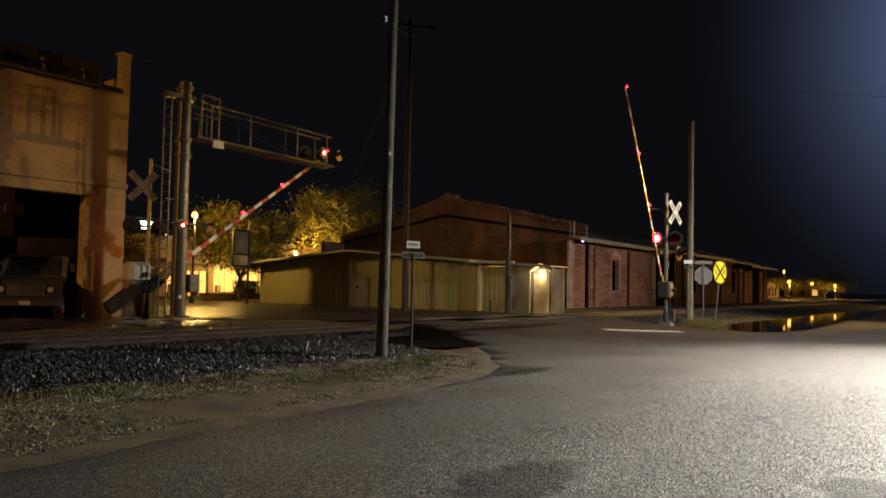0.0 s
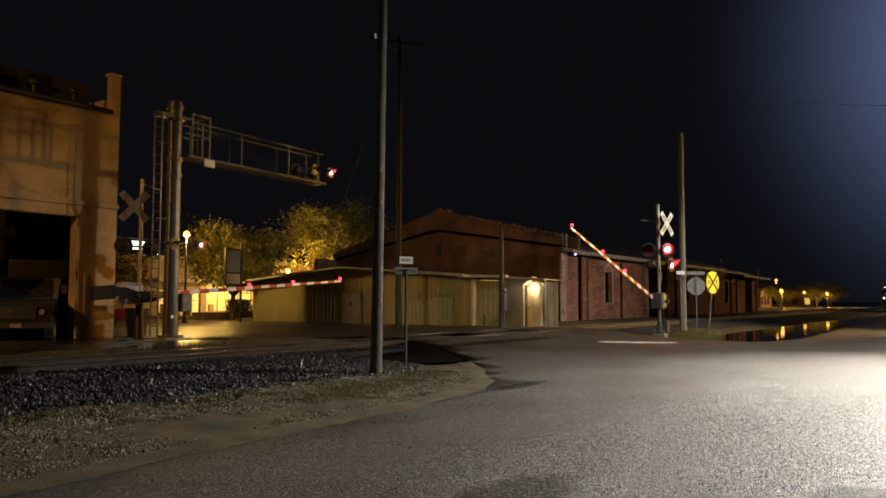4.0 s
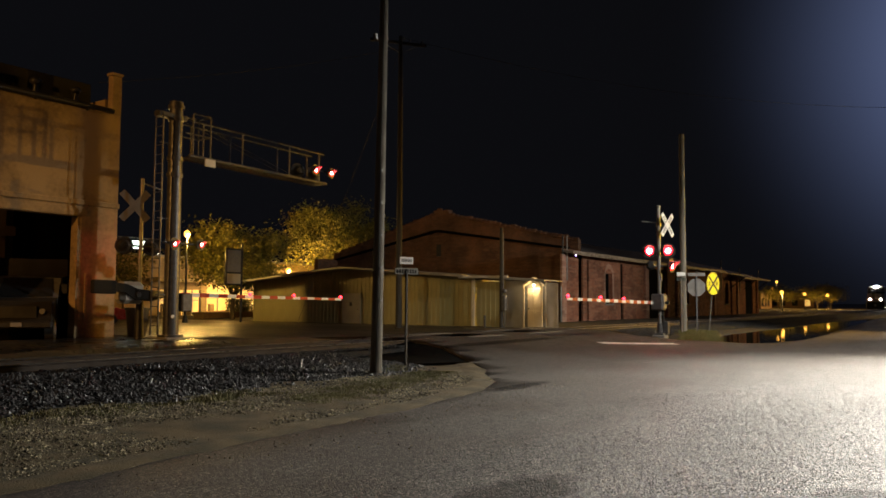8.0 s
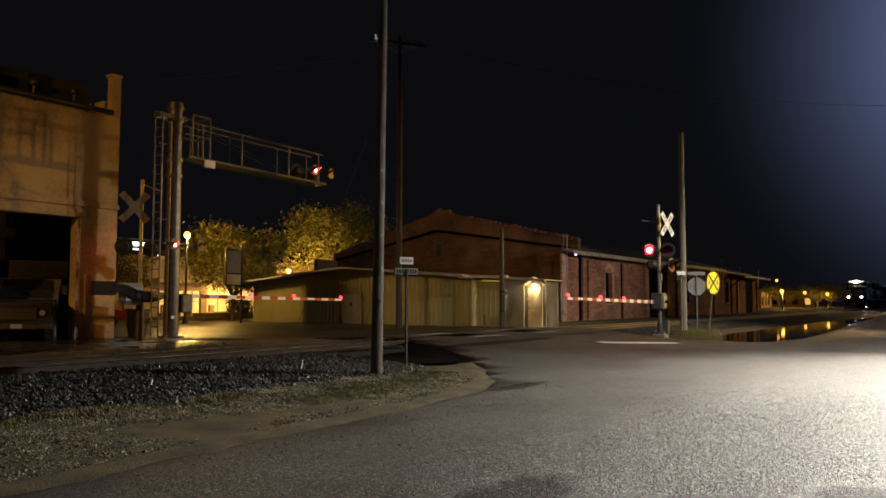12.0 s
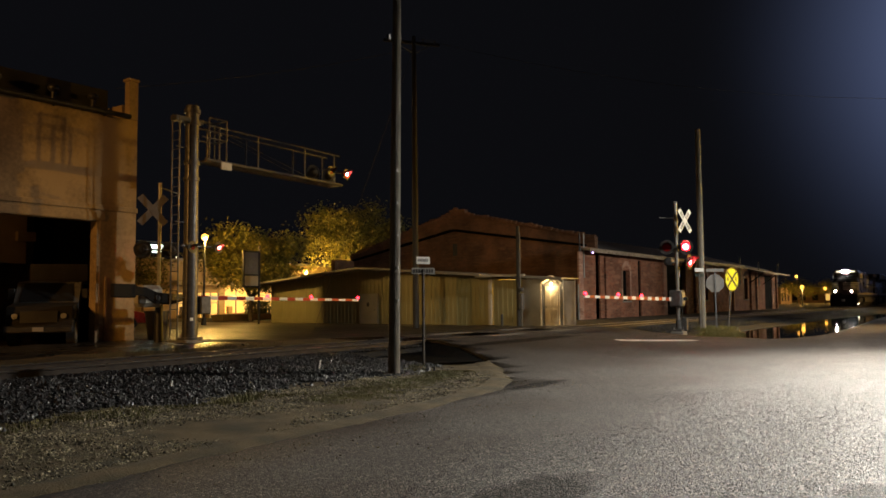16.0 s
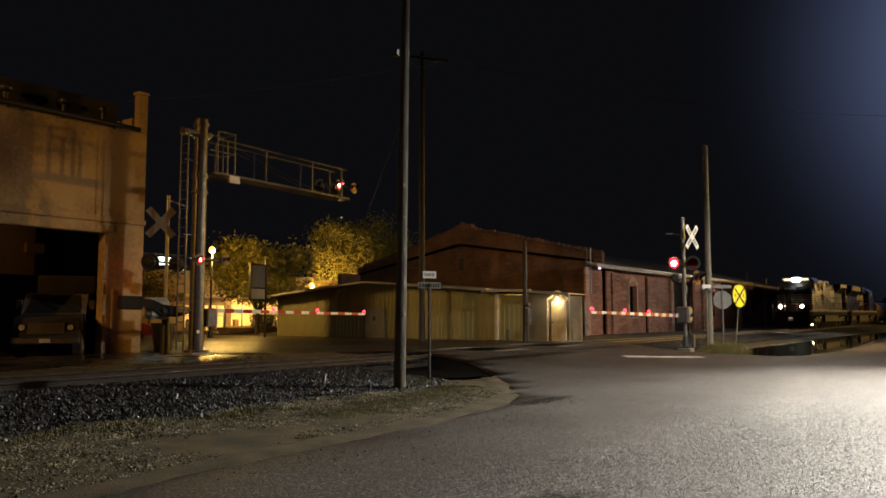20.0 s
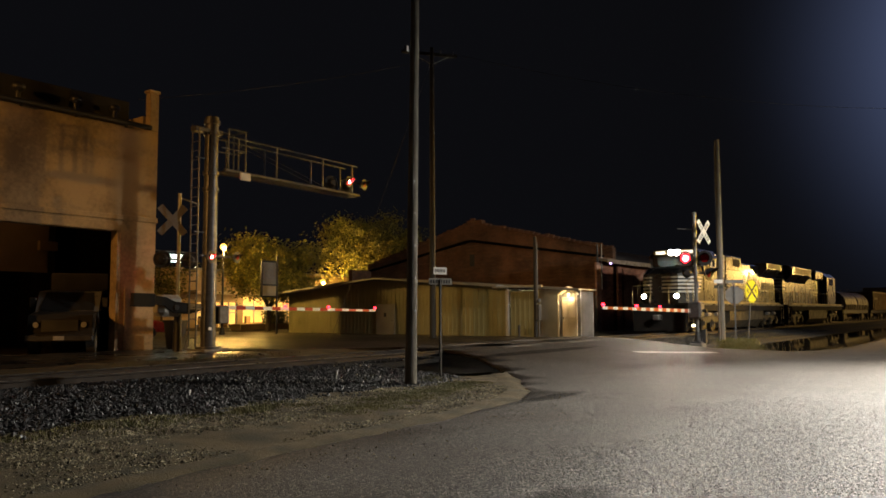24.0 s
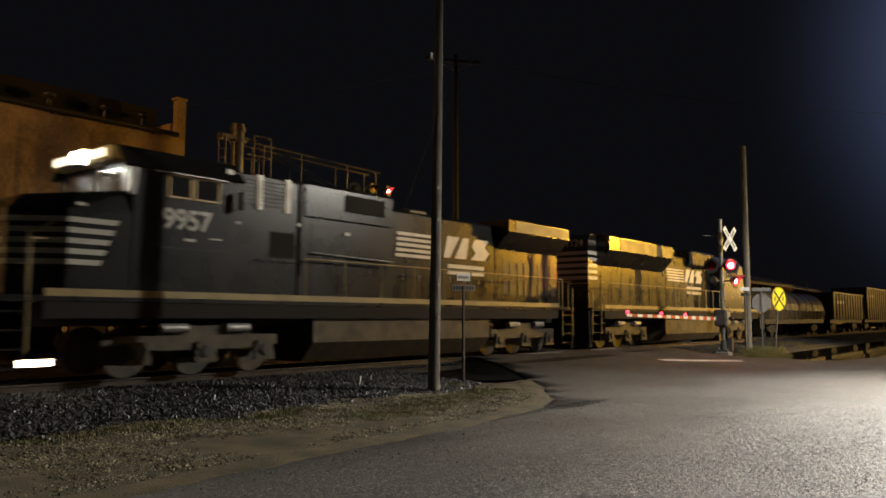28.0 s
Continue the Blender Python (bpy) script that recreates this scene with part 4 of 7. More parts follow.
def pickup(at, turn):
    """A van-like truck, coloured dark for the bay's shade, whose nose points along local -y."""
    t = thing("parked_truck", at, "box truck parked nose-out in the bay, coloured dark for shade", "truck", turn=turn)
    part("hood", Shape().prism([(-2.6, 0.75), (-2.5, 1.25), (-1.5, 1.38), (-1.5, 0.5), (-2.6, 0.5)], "x", -0.95, 0.95), UNDERFRAME, t, "bonnet coloured near-black for shade")
    part("cab", Shape().prism([(-1.5, 0.5), (-1.5, 1.38), (-0.95, 2.05), (0.6, 2.15), (0.6, 0.5)], "x", -0.97, 0.97), VEHICLE_SHADED, t)
    part("windscreen", Shape().add([(-0.82, -1.52, 1.42), (0.82, -1.52, 1.42), (0.74, -0.99, 2.02), (-0.74, -0.99, 2.02)], [(0, 1, 2, 3)]), DARK_GLASS, t, "dark windscreen")
    for s in (-1, 1):
        part("side_window", Shape().prism([(-1.15, 1.42), (-0.75, 1.98), (0.4, 2.02), (0.4, 1.42)], "x", s * 0.972, s * 0.985), DARK_GLASS, t)
        part("window_frame", Shape().pipe([(s * 0.985, -1.2, 1.4), (s * 0.985, -0.78, 2.0), (s * 0.985, 0.45, 2.05), (s * 0.985, 0.45, 1.4), (s * 0.985, -1.2, 1.4)], 0.02), ALUMINIUM, t)
        part("headlight", Shape().tube((s * 0.7, -2.6, 0.95), (s * 0.7, -2.64, 0.95), 0.09, sides=14), STEEL, t)
        mirror = part("mirror", Shape().box(s * 1.0, -1.2, 1.5, s * 1.22, -1.12, 1.85, chamfer=0.03), BLACK, t)
        for y in (-1.9, 1.6):
            wheel = part("wheel", Shape().tube((s * 0.72, y, 0.38), (s * 0.98, y, 0.38), 0.38, sides=20), RUBBER, t)
            part("rim", Shape().tube((s * 0.97, y, 0.38), (s * 0.995, y, 0.38), 0.21, sides=14), STEEL, wheel)
    part("grille", Shape().box(-0.55, -2.63, 0.72, 0.55, -2.59, 1.12, chamfer=0.02), BLACK, t)
    part("bumper", Shape().box(-1.0, -2.75, 0.42, 1.0, -2.55, 0.64, chamfer=0.04), BLACK, t)
    part("box_body", Shape().box(-0.95, 0.7, 0.6, 0.95, 3.2, 2.75, chamfer=0.03), GREY_CLAD, t, "grey box body")
    part("number_plate", Shape().box(-0.16, -2.77, 0.47, 0.16, -2.752, 0.6), GREY_CLAD, t)
    return t


def corrugated(high, wide=0.9, ribs=3, deep=0.02):
    s = Shape()
    line = []
    for k in range(ribs):
        u = k * wide / ribs
        w = wide / ribs
        line += [(u, 0), (u + w * 0.62, 0), (u + w * 0.7, -deep), (u + w * 0.92, -deep)]
    line.append((wide, 0))
    verts = [(d, -u, z) for z in (0, high) for u, d in line]
    n = len(line)
    s.add(verts, [(i, i + 1, n + i + 1, n + i) for i in range(n - 1)])
    return s


def metal_shed():
    """Low cream steel shed whose wide gable end faces the street."""
    b = thing("metal_shed", (0, 0, 0), "low cream corrugated steel shed with a shallow gabled roof", "shed")
    x, ya, yb, peak = 36.0, 39.5, 22.4, 31.6

    def top(y):
        return 2.85 + 0.68 * (ya - y) / (ya - peak) if y > peak else 3.53 - 0.60 * (peak - y) / (peak - yb)

    part("core_wall", Shape().prism([(ya, -0.1), (yb, -0.1), (yb, top(yb)), (peak, 3.53), (ya, top(ya))], "x", x + 0.03, x + 0.2), GREY_CLAD, b)
    k, y = 0, ya
    while y - 0.9 > yb - 0.3:
        s = corrugated(min(top(y), top(y - 0.9)) - 0.1)
        part("panel", s, CLADDING, b, "", pose(x, y, 0.08))
        y -= 0.9
        k += 1
    part("side_wall", Shape().box(x + 0.2, ya - 0.15, -0.1, 58, ya, 2.95), CLADDING, b)
    part("other_side_wall", Shape().box(x + 0.2, yb, -0.1, 47.5, yb + 0.12, 2.8), CLADDING, b)
    for (y0, z0), (y1, z1), out in (((39.5, 2.84), (30.9, 3.58), 1.15), ((30.9, 3.58), (22.3, 2.95), 1.15), ((22.3, 2.95), (17.9, 2.66), 0.40)):
        part("roof_slope", Shape().prism([(y0, z0), (y1, z1), (y1, z1 + 0.06), (y0, z0 + 0.06)], "x", x - out, 48.6 if y0 > 23 else 37.6), ROOF_TIN, b)
        part("fascia", Shape().prism([(y0, z0 - 0.05), (y1, z1 - 0.05), (y1, z1 + 0.07), (y0, z0 + 0.07)], "x", x - out - 0.05, x - out - 0.002), GREY_CLAD, b, "dull grey fascia board")
    d = part("side_door", Shape().box(x - 0.10, 30.2, 0.12, x - 0.04, 31.65, 2.08, chamfer=0.01), GREY_CLAD, b, "pale plain steel door")
    part("door_handle", Shape().tube((x - 0.15, 30.4, 1.1), (x - 0.11, 30.4, 1.1), 0.03), BLACK, d)
    part("door_notice", Shape().box(x - 0.112, 30.85, 1.3, x - 0.104, 31.05, 1.55), BLACK, d)
    # open-sided bay with a pale header, and grey lean-to
    part("bay_header", Shape().box(x - 0.95, 19.75, 2.84, x - 0.82, 22.75, 2.95, chamfer=0.01), TRIM, b, "pale metal header beam")
    part("bay_post", Shape().box(x - 0.12, 22.25, -0.1, x + 0.03, 22.42, 2.75, chamfer=0.01), TRIM, b)
    y = 22.2
    while y > 20.5:
        part("panel", corrugated(2.55, 0.6, 2), CLADDING, b, "", pose(x + 0.06, y, 0.12))
        y -= 0.6
    part("bay_return", Shape().box(x - 0.05, 20.35, -0.1, x + 0.5, 20.45, 2.74), CLADDING, b)
    part("lean_to_wall", Shape().box(x - 0.04, 19.12, -0.1, x + 0.1, 20.35, 2.7), GREY_CLAD, b, "grey board lean-to wall")
    part("lean_to_side", Shape().box(x + 0.1, 18.05, -0.1, 37.5, 18.15, 2.6), DARK_INSIDE, b)
    # lit doorway
    porch = part("porch_gable", Shape().prism([(19.16, 2.5), (18.65, 2.86), (18.12, 2.5), (18.12, 2.42), (18.65, 2.76), (19.16, 2.42)], "x", x - 0.32, x + 0.1), CREAM_PAINT, b, "small cream gabled porch")
    for y in (19.16, 18.14):
        part("porch_post", Shape().box(x - 0.31, y - 0.05, 0.1, x - 0.24, y + 0.03, 2.45, chamfer=0.01), CREAM_PAINT, b)
    door = part("entrance_door", Shape().box(x - 0.06, 18.24, 0.3, x + 0.02, 19.04, 2.3, chamfer=0.01), CREAM_PAINT, b, "cream panelled entrance door")
    for y0, y1 in ((18.31, 18.60), (18.68, 18.97)):
        for z0, z1 in ((0.45, 1.15), (1.28, 2.15)):
            part("door_panel", Shape().box(x - 0.085, y0, z0, x - 0.061, y1, z1, chamfer=0.012), CREAM_PAINT, door)
    part("door_knob", Shape().ball((x - 0.12, 18.95, 1.25), 0.035), BLACK, door)
    part("entrance_wall", Shape().box(x + 0.021, 18.05, -0.1, x + 0.12, 19.12, 2.75), GREY_CLAD, b)
    part("doorstep", Shape().box(x - 0.8, 18.1, 0.1, x - 0.05, 19.2, 0.3, chamfer=0.02), CONCRETE, b)
    part("porch_lamp", Shape().ball((x - 0.16, 18.62, 2.44), 0.055), PORCH_GLOW, b, "glowing porch lamp")
    point_lamp("lamp_porch", (x - 0.30, 18.62, 2.30), 26, (1.0, 0.76, 0.44), 0.06)


def warehouse():
    b = thing("brick_warehouse", (0, 0, 0), "long old red brick railway warehouse with a stepped gable end", "warehouse")
    x, y0, y1 = 48.8, 22.0, 44.0
    steps, peak, n = [], 33.2, 26
    for k in range(n):
        a, c = y1 + (peak + 0.7 - y1) * k / n, y1 + (peak + 0.7 - y1) * (k + 1) / n
        steps.append((a, c, 5.35 + 2.75 * k / (n - 1)))
    steps.append((peak + 0.7, peak - 0.7, 8.4))
    for k in range(n):
        a, c = peak - 0.7 + (y0 - peak + 0.7) * k / n, peak - 0.7 + (y0 - peak + 0.7) * (k + 1) / n
        steps.append((a, c, 8.0 - 2.25 * k / (n - 1)))
    gable = [(y0, -0.2), (y1, -0.2)]
    for a, c, z in steps:
        gable += [(a, z), (c, z)]
    part("gable_wall", Shape().prism(gable, "x", x, x + 0.45), BRICK_DARK, b, "brown brick gable wall")
    part("roof_scar", Shape().prism([(44.05, 5.0), (33.8, 7.0), (33.2, 7.0), (22.6, 5.35), (22.6, 5.17), (33.5, 6.84), (44.05, 4.84)], "x", x - 0.12, x - 0.002), NEAR_BLACK, b, "dark tarred flashing line")
    for ya, yb, z in steps:
        part("coping", Shape().box(x - 0.08, yb, z + 0.003, x + 0.52, ya, z + 0.10, chamfer=0.02), BRICK_DARK, b)
        random.seed(int(z * 10))
        for k in range(1):
            y = random.uniform(yb, ya - 0.45)
            part("loose_brick", Shape().box(x + 0.0, y, z + 0.103, x + 0.22, y + 0.4, z + 0.16 + 0.12 * random.random(), chamfer=0.02), BRICK_DARK, b)
    part("gable_vent", Shape().box(x - 0.03, 33.2, 5.0, x - 0.001, 33.6, 5.9), BLACK, b)
    part("corner_pier", Shape().box(46.2, y0 + 0.002, -0.2, x, y0 + 1.6, 5.1), BRICK_DARK, b)
    part("corner_post", Shape().tube((46.2, y0 - 0.1, 0.0), (46.2, y0 - 0.1, 5.9), 0.06, sides=8), BLACK, b)
    # long side wall in bays between piers
    xs = [46.3, 49.55, 61.9, 67.2, 70, 76, 82, 89, 91.5, 101]
    holes = []
    for m in (54.1, 72.8, 87.0):
        holes.append((m - 0.66, m + 0.66, 1.5, 3.7))
    # recesses and windows are coloured near-black in place of unlit depth
    recesses = [(49.9, 50.5, -0.1, 4.5), (56.4, 57.0, -0.1, 4.5), (62.6, 66.6, -0.1, 4.4), (95.4, 98.9, -0.1, 4.2)]
    for u0, u1, z0, z1 in recesses:
        d = part("dark_door_recess", Shape().box(u0, y0 + 0.10, z0, u1, y0 + 0.15, z1), NEAR_BLACK, b, "door-like wall recess coloured near-black for its unlit depth")
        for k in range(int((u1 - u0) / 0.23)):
            part("board", Shape().box(u0 + 0.23 * k + 0.01, y0 + 0.06, z0, u0 + 0.23 * k + 0.22, y0 + 0.098, z1 - 0.02), NEAR_BLACK, d)
    wall = walled(Shape(), 46.3, 101, -0.2, 4.75, (y0, y0 + 0.4), holes + recesses, "x")
    for k in range(0, len(wall.v), 8):
        part("wall_bay", Shape().add(wall.v[k:k + 8], wall.f[:6]), BRICK_RED, b, "red brick side wall")
    part("back_wall", Shape().box(46.5, 43.6, -0.2, 101, 44.0, 5.0), BRICK_DARK, b)
    part("end_wall", Shape().box(100.6, y0 + 0.4, -0.2, 101, 43.6, 5.0), BRICK_DARK, b)
    for k, a in enumerate(xs):
        part("pier", Shape().box(a - 0.32, y0 - 0.16, -0.2, a + 0.32, y0 - 0.002, 4.7, chamfer=0.02), BRICK_RED if k % 2 else BRICK_PALE, b, "brick pier with worn pale edges")
    for u0, u1, z0, z1 in holes:
        w = part("window", Shape().box(u0, y0 + 0.3, z0, u1, y0 + 0.36, z1), NEAR_BLACK, b, "boarded window coloured near-black for its unlit depth")
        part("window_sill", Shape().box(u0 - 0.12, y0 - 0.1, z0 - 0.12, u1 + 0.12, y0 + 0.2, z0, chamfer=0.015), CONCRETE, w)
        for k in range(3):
            part("board", Shape().box(u0 + 0.05 + k * 0.42, y0 + 0.26, z0 + 0.02, u0 + 0.42 + k * 0.42, y0 + 0.298, z1 - 0.02, chamfer=0.006), NEAR_BLACK, w)
        arch = Shape()
        for k in range(9):
            a0, a1 = math.pi * (0.18 + 0.64 * k / 9), math.pi * (0.18 + 0.64 * (k + 0.92) / 9)
            mid = (u0 + u1) / 2
            pts = [(mid + 0.82 * math.cos(a), z1 - 0.38 + 0.72 * math.sin(a)) for a in (a0, a1)] + [(mid + 1.0 * math.cos(a), z1 - 0.38 + 1.05 * math.sin(a)) for a in (a1, a0)]
            arch.prism(pts, "y", y0 - 0.04, y0 - 0.001)
        part("brick_arch", arch, BRICK_PALE, w, "paler worn brick arch")
        for a in (u0 - 0.26, u1 + 0.02):
            part("jamb", Shape().box(a, y0 - 0.035, z0, a + 0.24, y0 - 0.002, z1 - 0.02, chamfer=0.008), BRICK_PALE, w, "worn pale brick jamb")
    part("eave", Shape().prism([(y0 - 0.75, 4.73), (y0 + 0.4, 4.92), (y0 + 0.4, 5.06), (y0 - 0.75, 4.87)], "x", 46.3, 84), ROOF_TIN, b, "rusty tin eave")
    part("eave_edge", Shape().box(46.3, y0 - 0.80, 4.66, 84, y0 - 0.752, 4.92), RUST_TIN, b, "pale eave edge catching light")
    part("awning", Shape().prism([(y0 - 1.6, 4.25), (y0, 4.62), (y0, 4.74), (y0 - 1.6, 4.37)], "x", 88, 101), ROOF_TIN, b, "sagging tin awning")
    for a in (88.3, 94.5, 100.6):
        part("awning_brace", Shape().tube((a, y0 - 1.5, 4.28), (a, y0 - 0.05, 3.2), 0.05, sides=6), DARK_POLE, b)
    part("awning_edge", Shape().box(88, y0 - 1.66, 4.22, 101, y0 - 1.605, 4.40), RUST_TIN, b)
    part("main_roof", Shape().prism([(y0 + 0.41, 4.9), (33, 7.6), (43.6, 5.0), (43.6, 4.8), (33, 7.4), (y0 + 0.41, 4.7)], "x", x + 0.46, 101), ROOF_TIN, b)
    for a, z in ((46.6, 5.9), (84.2, 6.0), (92, 5.6), (101.2, 5.7)):
        part("roof_pipe", Shape().tube((a, y0 - 0.2, 3.0), (a, y0 - 0.2, z), 0.05, sides=8), STEEL, b)
    part("blue_lamp", Shape().ball((46.55, y0 - 0.85, 4.62), 0.06), material("violet_lamp_glow", (0.7, 0.6, 1), 0.4, emit=(0.5, 0.35, 1.0), strength=7, bump=0), b, "small violet-white lamp under the eave")
    part("downpipe", Shape().tube((46.0, y0 - 0.05, 0.2), (46.0, y0 - 0.05, 2.6), 0.07, sides=8), STEEL, b)


def shops():
    """Far shop front with lit windows, beyond the trees."""
    b = thing("shop_building", (0, 0, 0), "tan street-front shop with brightly lit windows", "shop")
    y = 56.0
    whole = walled(Shape(), 28, 62, -0.1, 5.2, (y, y + 0.3), [(45.6, 52.2, 0.7, 3.0), (40.6, 45.0, 0.1, 2.5), (36.0, 37.5, 0.1, 2.3)], "x")
    for k in range(0, len(whole.v), 8):
        part("wall_panel", Shape().add(whole.v[k:k + 8], [(0, 3, 2, 1), (4, 5, 6, 7), (0, 1, 5, 4), (1, 2, 6, 5), (2, 3, 7, 6), (3, 0, 4, 7)]), TAN_WALL, b)
    part("rear_wall", Shape().box(28, y + 5, -0.1, 62, y + 5.3, 5.2), TAN_WALL, b)
    part("roof", Shape().box(28, y, 5.2, 62, y + 5.3, 5.4), ROOF_TIN, b)
    part("shop_inside", Shape().box(40, y + 1.6, 0.1, 53, y + 1.7, 3.2), SHOP_GLOW, b, "brightly lit yellow interior")
    part("floor_slab", Shape().box(28, y + 0.31, -0.1, 62, y + 5, 0.1), CONCRETE, b)
    for x0, x1, z0, z1 in ((45.6, 52.2, 0.7, 3.0), (40.6, 45.0, 0.1, 2.5)):
        n = 5
        for k in range(n + 1):
            u = x0 + (x1 - x0) * k / n
            part("mullion", Shape().box(u - 0.05, y + 0.05, z0, u + 0.05, y + 0.15, z1), TRIM, b)
        part("transom", Shape().box(x0, y + 0.06, (z0 + z1) * 0.62 - 0.04, x1, y + 0.14, (z0 + z1) * 0.62 + 0.04), TRIM, b)
    random.seed(21)
    for k in range(16):
        u = random.uniform(40.8, 51.5)
        w, h = random.uniform(0.2, 0.6), random.uniform(0.4, 1.6)
        part("display_stand", Shape().box(u, y + 0.7, 0.1, u + w, y + 1.0, 0.1 + h, chamfer=0.02), random.choice((DARK_INSIDE, TAN_WALL, BLACK)), b)
    part("canopy", Shape().box(39.8, y - 1.2, 3.15, 53, y, 3.4, chamfer=0.03), CREAM_PAINT, b)
    point_lamp("lamp_shop", (47, y - 1.0, 2.9), 260, SODIUM, 0.2)
    s = thing("side_street_building", (0, 0, 0), "dim brown brick building across the side street", "building")
    part("front_wall", walled(Shape(), 17.5, 27.5, -0.1, 6.0, (47.0, 47.3), [(20.2, 22.6, 0.6, 2.7), (24.2, 26.6, 0.6, 2.7)], "x"), FAR_WALL, s)
    for u in (20.2, 24.2):
        w = part("window", Shape().box(u, 47.12, 0.6, u + 2.4, 47.16, 2.7), DARK_GLASS, s)
        part("window_frame", Shape().box(u + 1.16, 47.08, 0.6, u + 1.24, 47.18, 2.7), TRIM, w)
    part("roof", Shape().box(17.4, 46.9, 6.0, 27.6, 60, 6.2), ROOF_TIN, s)
    sign = thing("lit_sign", (20.6, 30.0, 4.0), "white-green internally lit sign hanging by the building corner", "sign")
    part("face", Shape().box(-0.62, -0.06, -0.17, 0.5, 0.06, 0.17, chamfer=0.02), SIGN_GLOW, sign)
    part("second_face", Shape().box(0.56, -0.06, -0.36, 1.1, 0.06, 0.0, chamfer=0.02), SIGN_GLOW, sign)
    part("bracket", Shape().tube((-4.5, 0, 0.3), (1.1, 0, 0.3), 0.03), BLACK, sign)
    part("hanger", Shape().tube((0.0, 0, 0.15), (0.0, 0, 0.3), 0.02).tube((0.8, 0, -0.02), (0.8, 0, 0.3), 0.02), BLACK, sign)


def distant_town():
    random.seed(31)
    for k in range(9):
        x = 118 + k * 17 + random.uniform(-3, 3)
        y = 0.205 * x + 6 + random.uniform(0, 3) if x < 180 else 34 + 5 * (k % 3)
        w, h, d = random.uniform(9, 16), random.uniform(3.2, 5.2), 9
        b = thing("town_building", (x, y, 0), "dim low brick building in the distance", "building", "distant town fronts")
        part("wall", Shape().box(0, 0, -0.2, w, d, h), FAR_WALL, b)
        part("roof", Shape().box(-0.2, -0.3, h, w + 0.2, d, h + 0.3, chamfer=0.05), ROOF_TIN, b)
        for j in range(int(w / 3)):
            win = part("window", Shape().box(0.8 + j * 3, -0.04, 0.9, 2.4 + j * 3, -0.004, 2.6), SHOP_GLOW if random.random() < 0.18 else DARK_GLASS, b)
        for j in range(int(d / 3)):
            part("window", Shape().box(-0.04, 0.9 + j * 3, 0.9, -0.004, 2.3 + j * 3, 2.5), SHOP_GLOW if random.random() < 0.2 else DARK_GLASS, b)


# ---- poles, street lamps, signs, trees ----


def utility_pole(at, high, r0, r1, mat, label, lean=(0, 0), arm=None):
    p = thing("utility_pole", at, label, "utility pole", "roadside poles")
    top = Vector((lean[0], lean[1], high))
    part("shaft", Shape().tube((0, 0, -0.3), top, r0, r1, 14), mat, p)
    if arm:
        part("crossarm", Shape().box(-arm, -0.06, -0.07, arm, 0.06, 0.07, m=Matrix.Translation(top - Vector((0, -0.14, 0.3))) @ pose(0, 0, 0, 0, 0, -35), chamfer=0.01), mat, p)
        for s in (-0.85, -0.4, 0.4, 0.85):
            a = Matrix.Translation(top - Vector((0, -0.14, 0.23))) @ pose(0, 0, 0, 0, 0, -35) @ Vector((s * arm, 0, 0))
            part("insulator", Shape().tube(a, a + Vector((0, 0, 0.18)), 0.05, 0.03, 8), STEEL, p)
        part("arm_brace", Shape().tube(top - Vector((0, 0, 0.9)), top + Vector((0.6 * arm, 0.1 - 0.4 * arm, -0.33)), 0.02).tube(top - Vector((0, 0, 0.9)), top + Vector((-0.6 * arm, 0.1 + 0.4 * arm, -0.33)), 0.02), STEEL, p)
    return p


def cable(name, a, b, sag, label, r=0.012):
    a, b = Vector(a), Vector(b)
    pts = [a.lerp(b, k / 16) - Vector((0, 0, sag * 4 * (k / 16) * (1 - k / 16))) for k in range(17)]
    solid(name, Shape().pipe(pts, r, 5), CABLE, label, "cable", "")


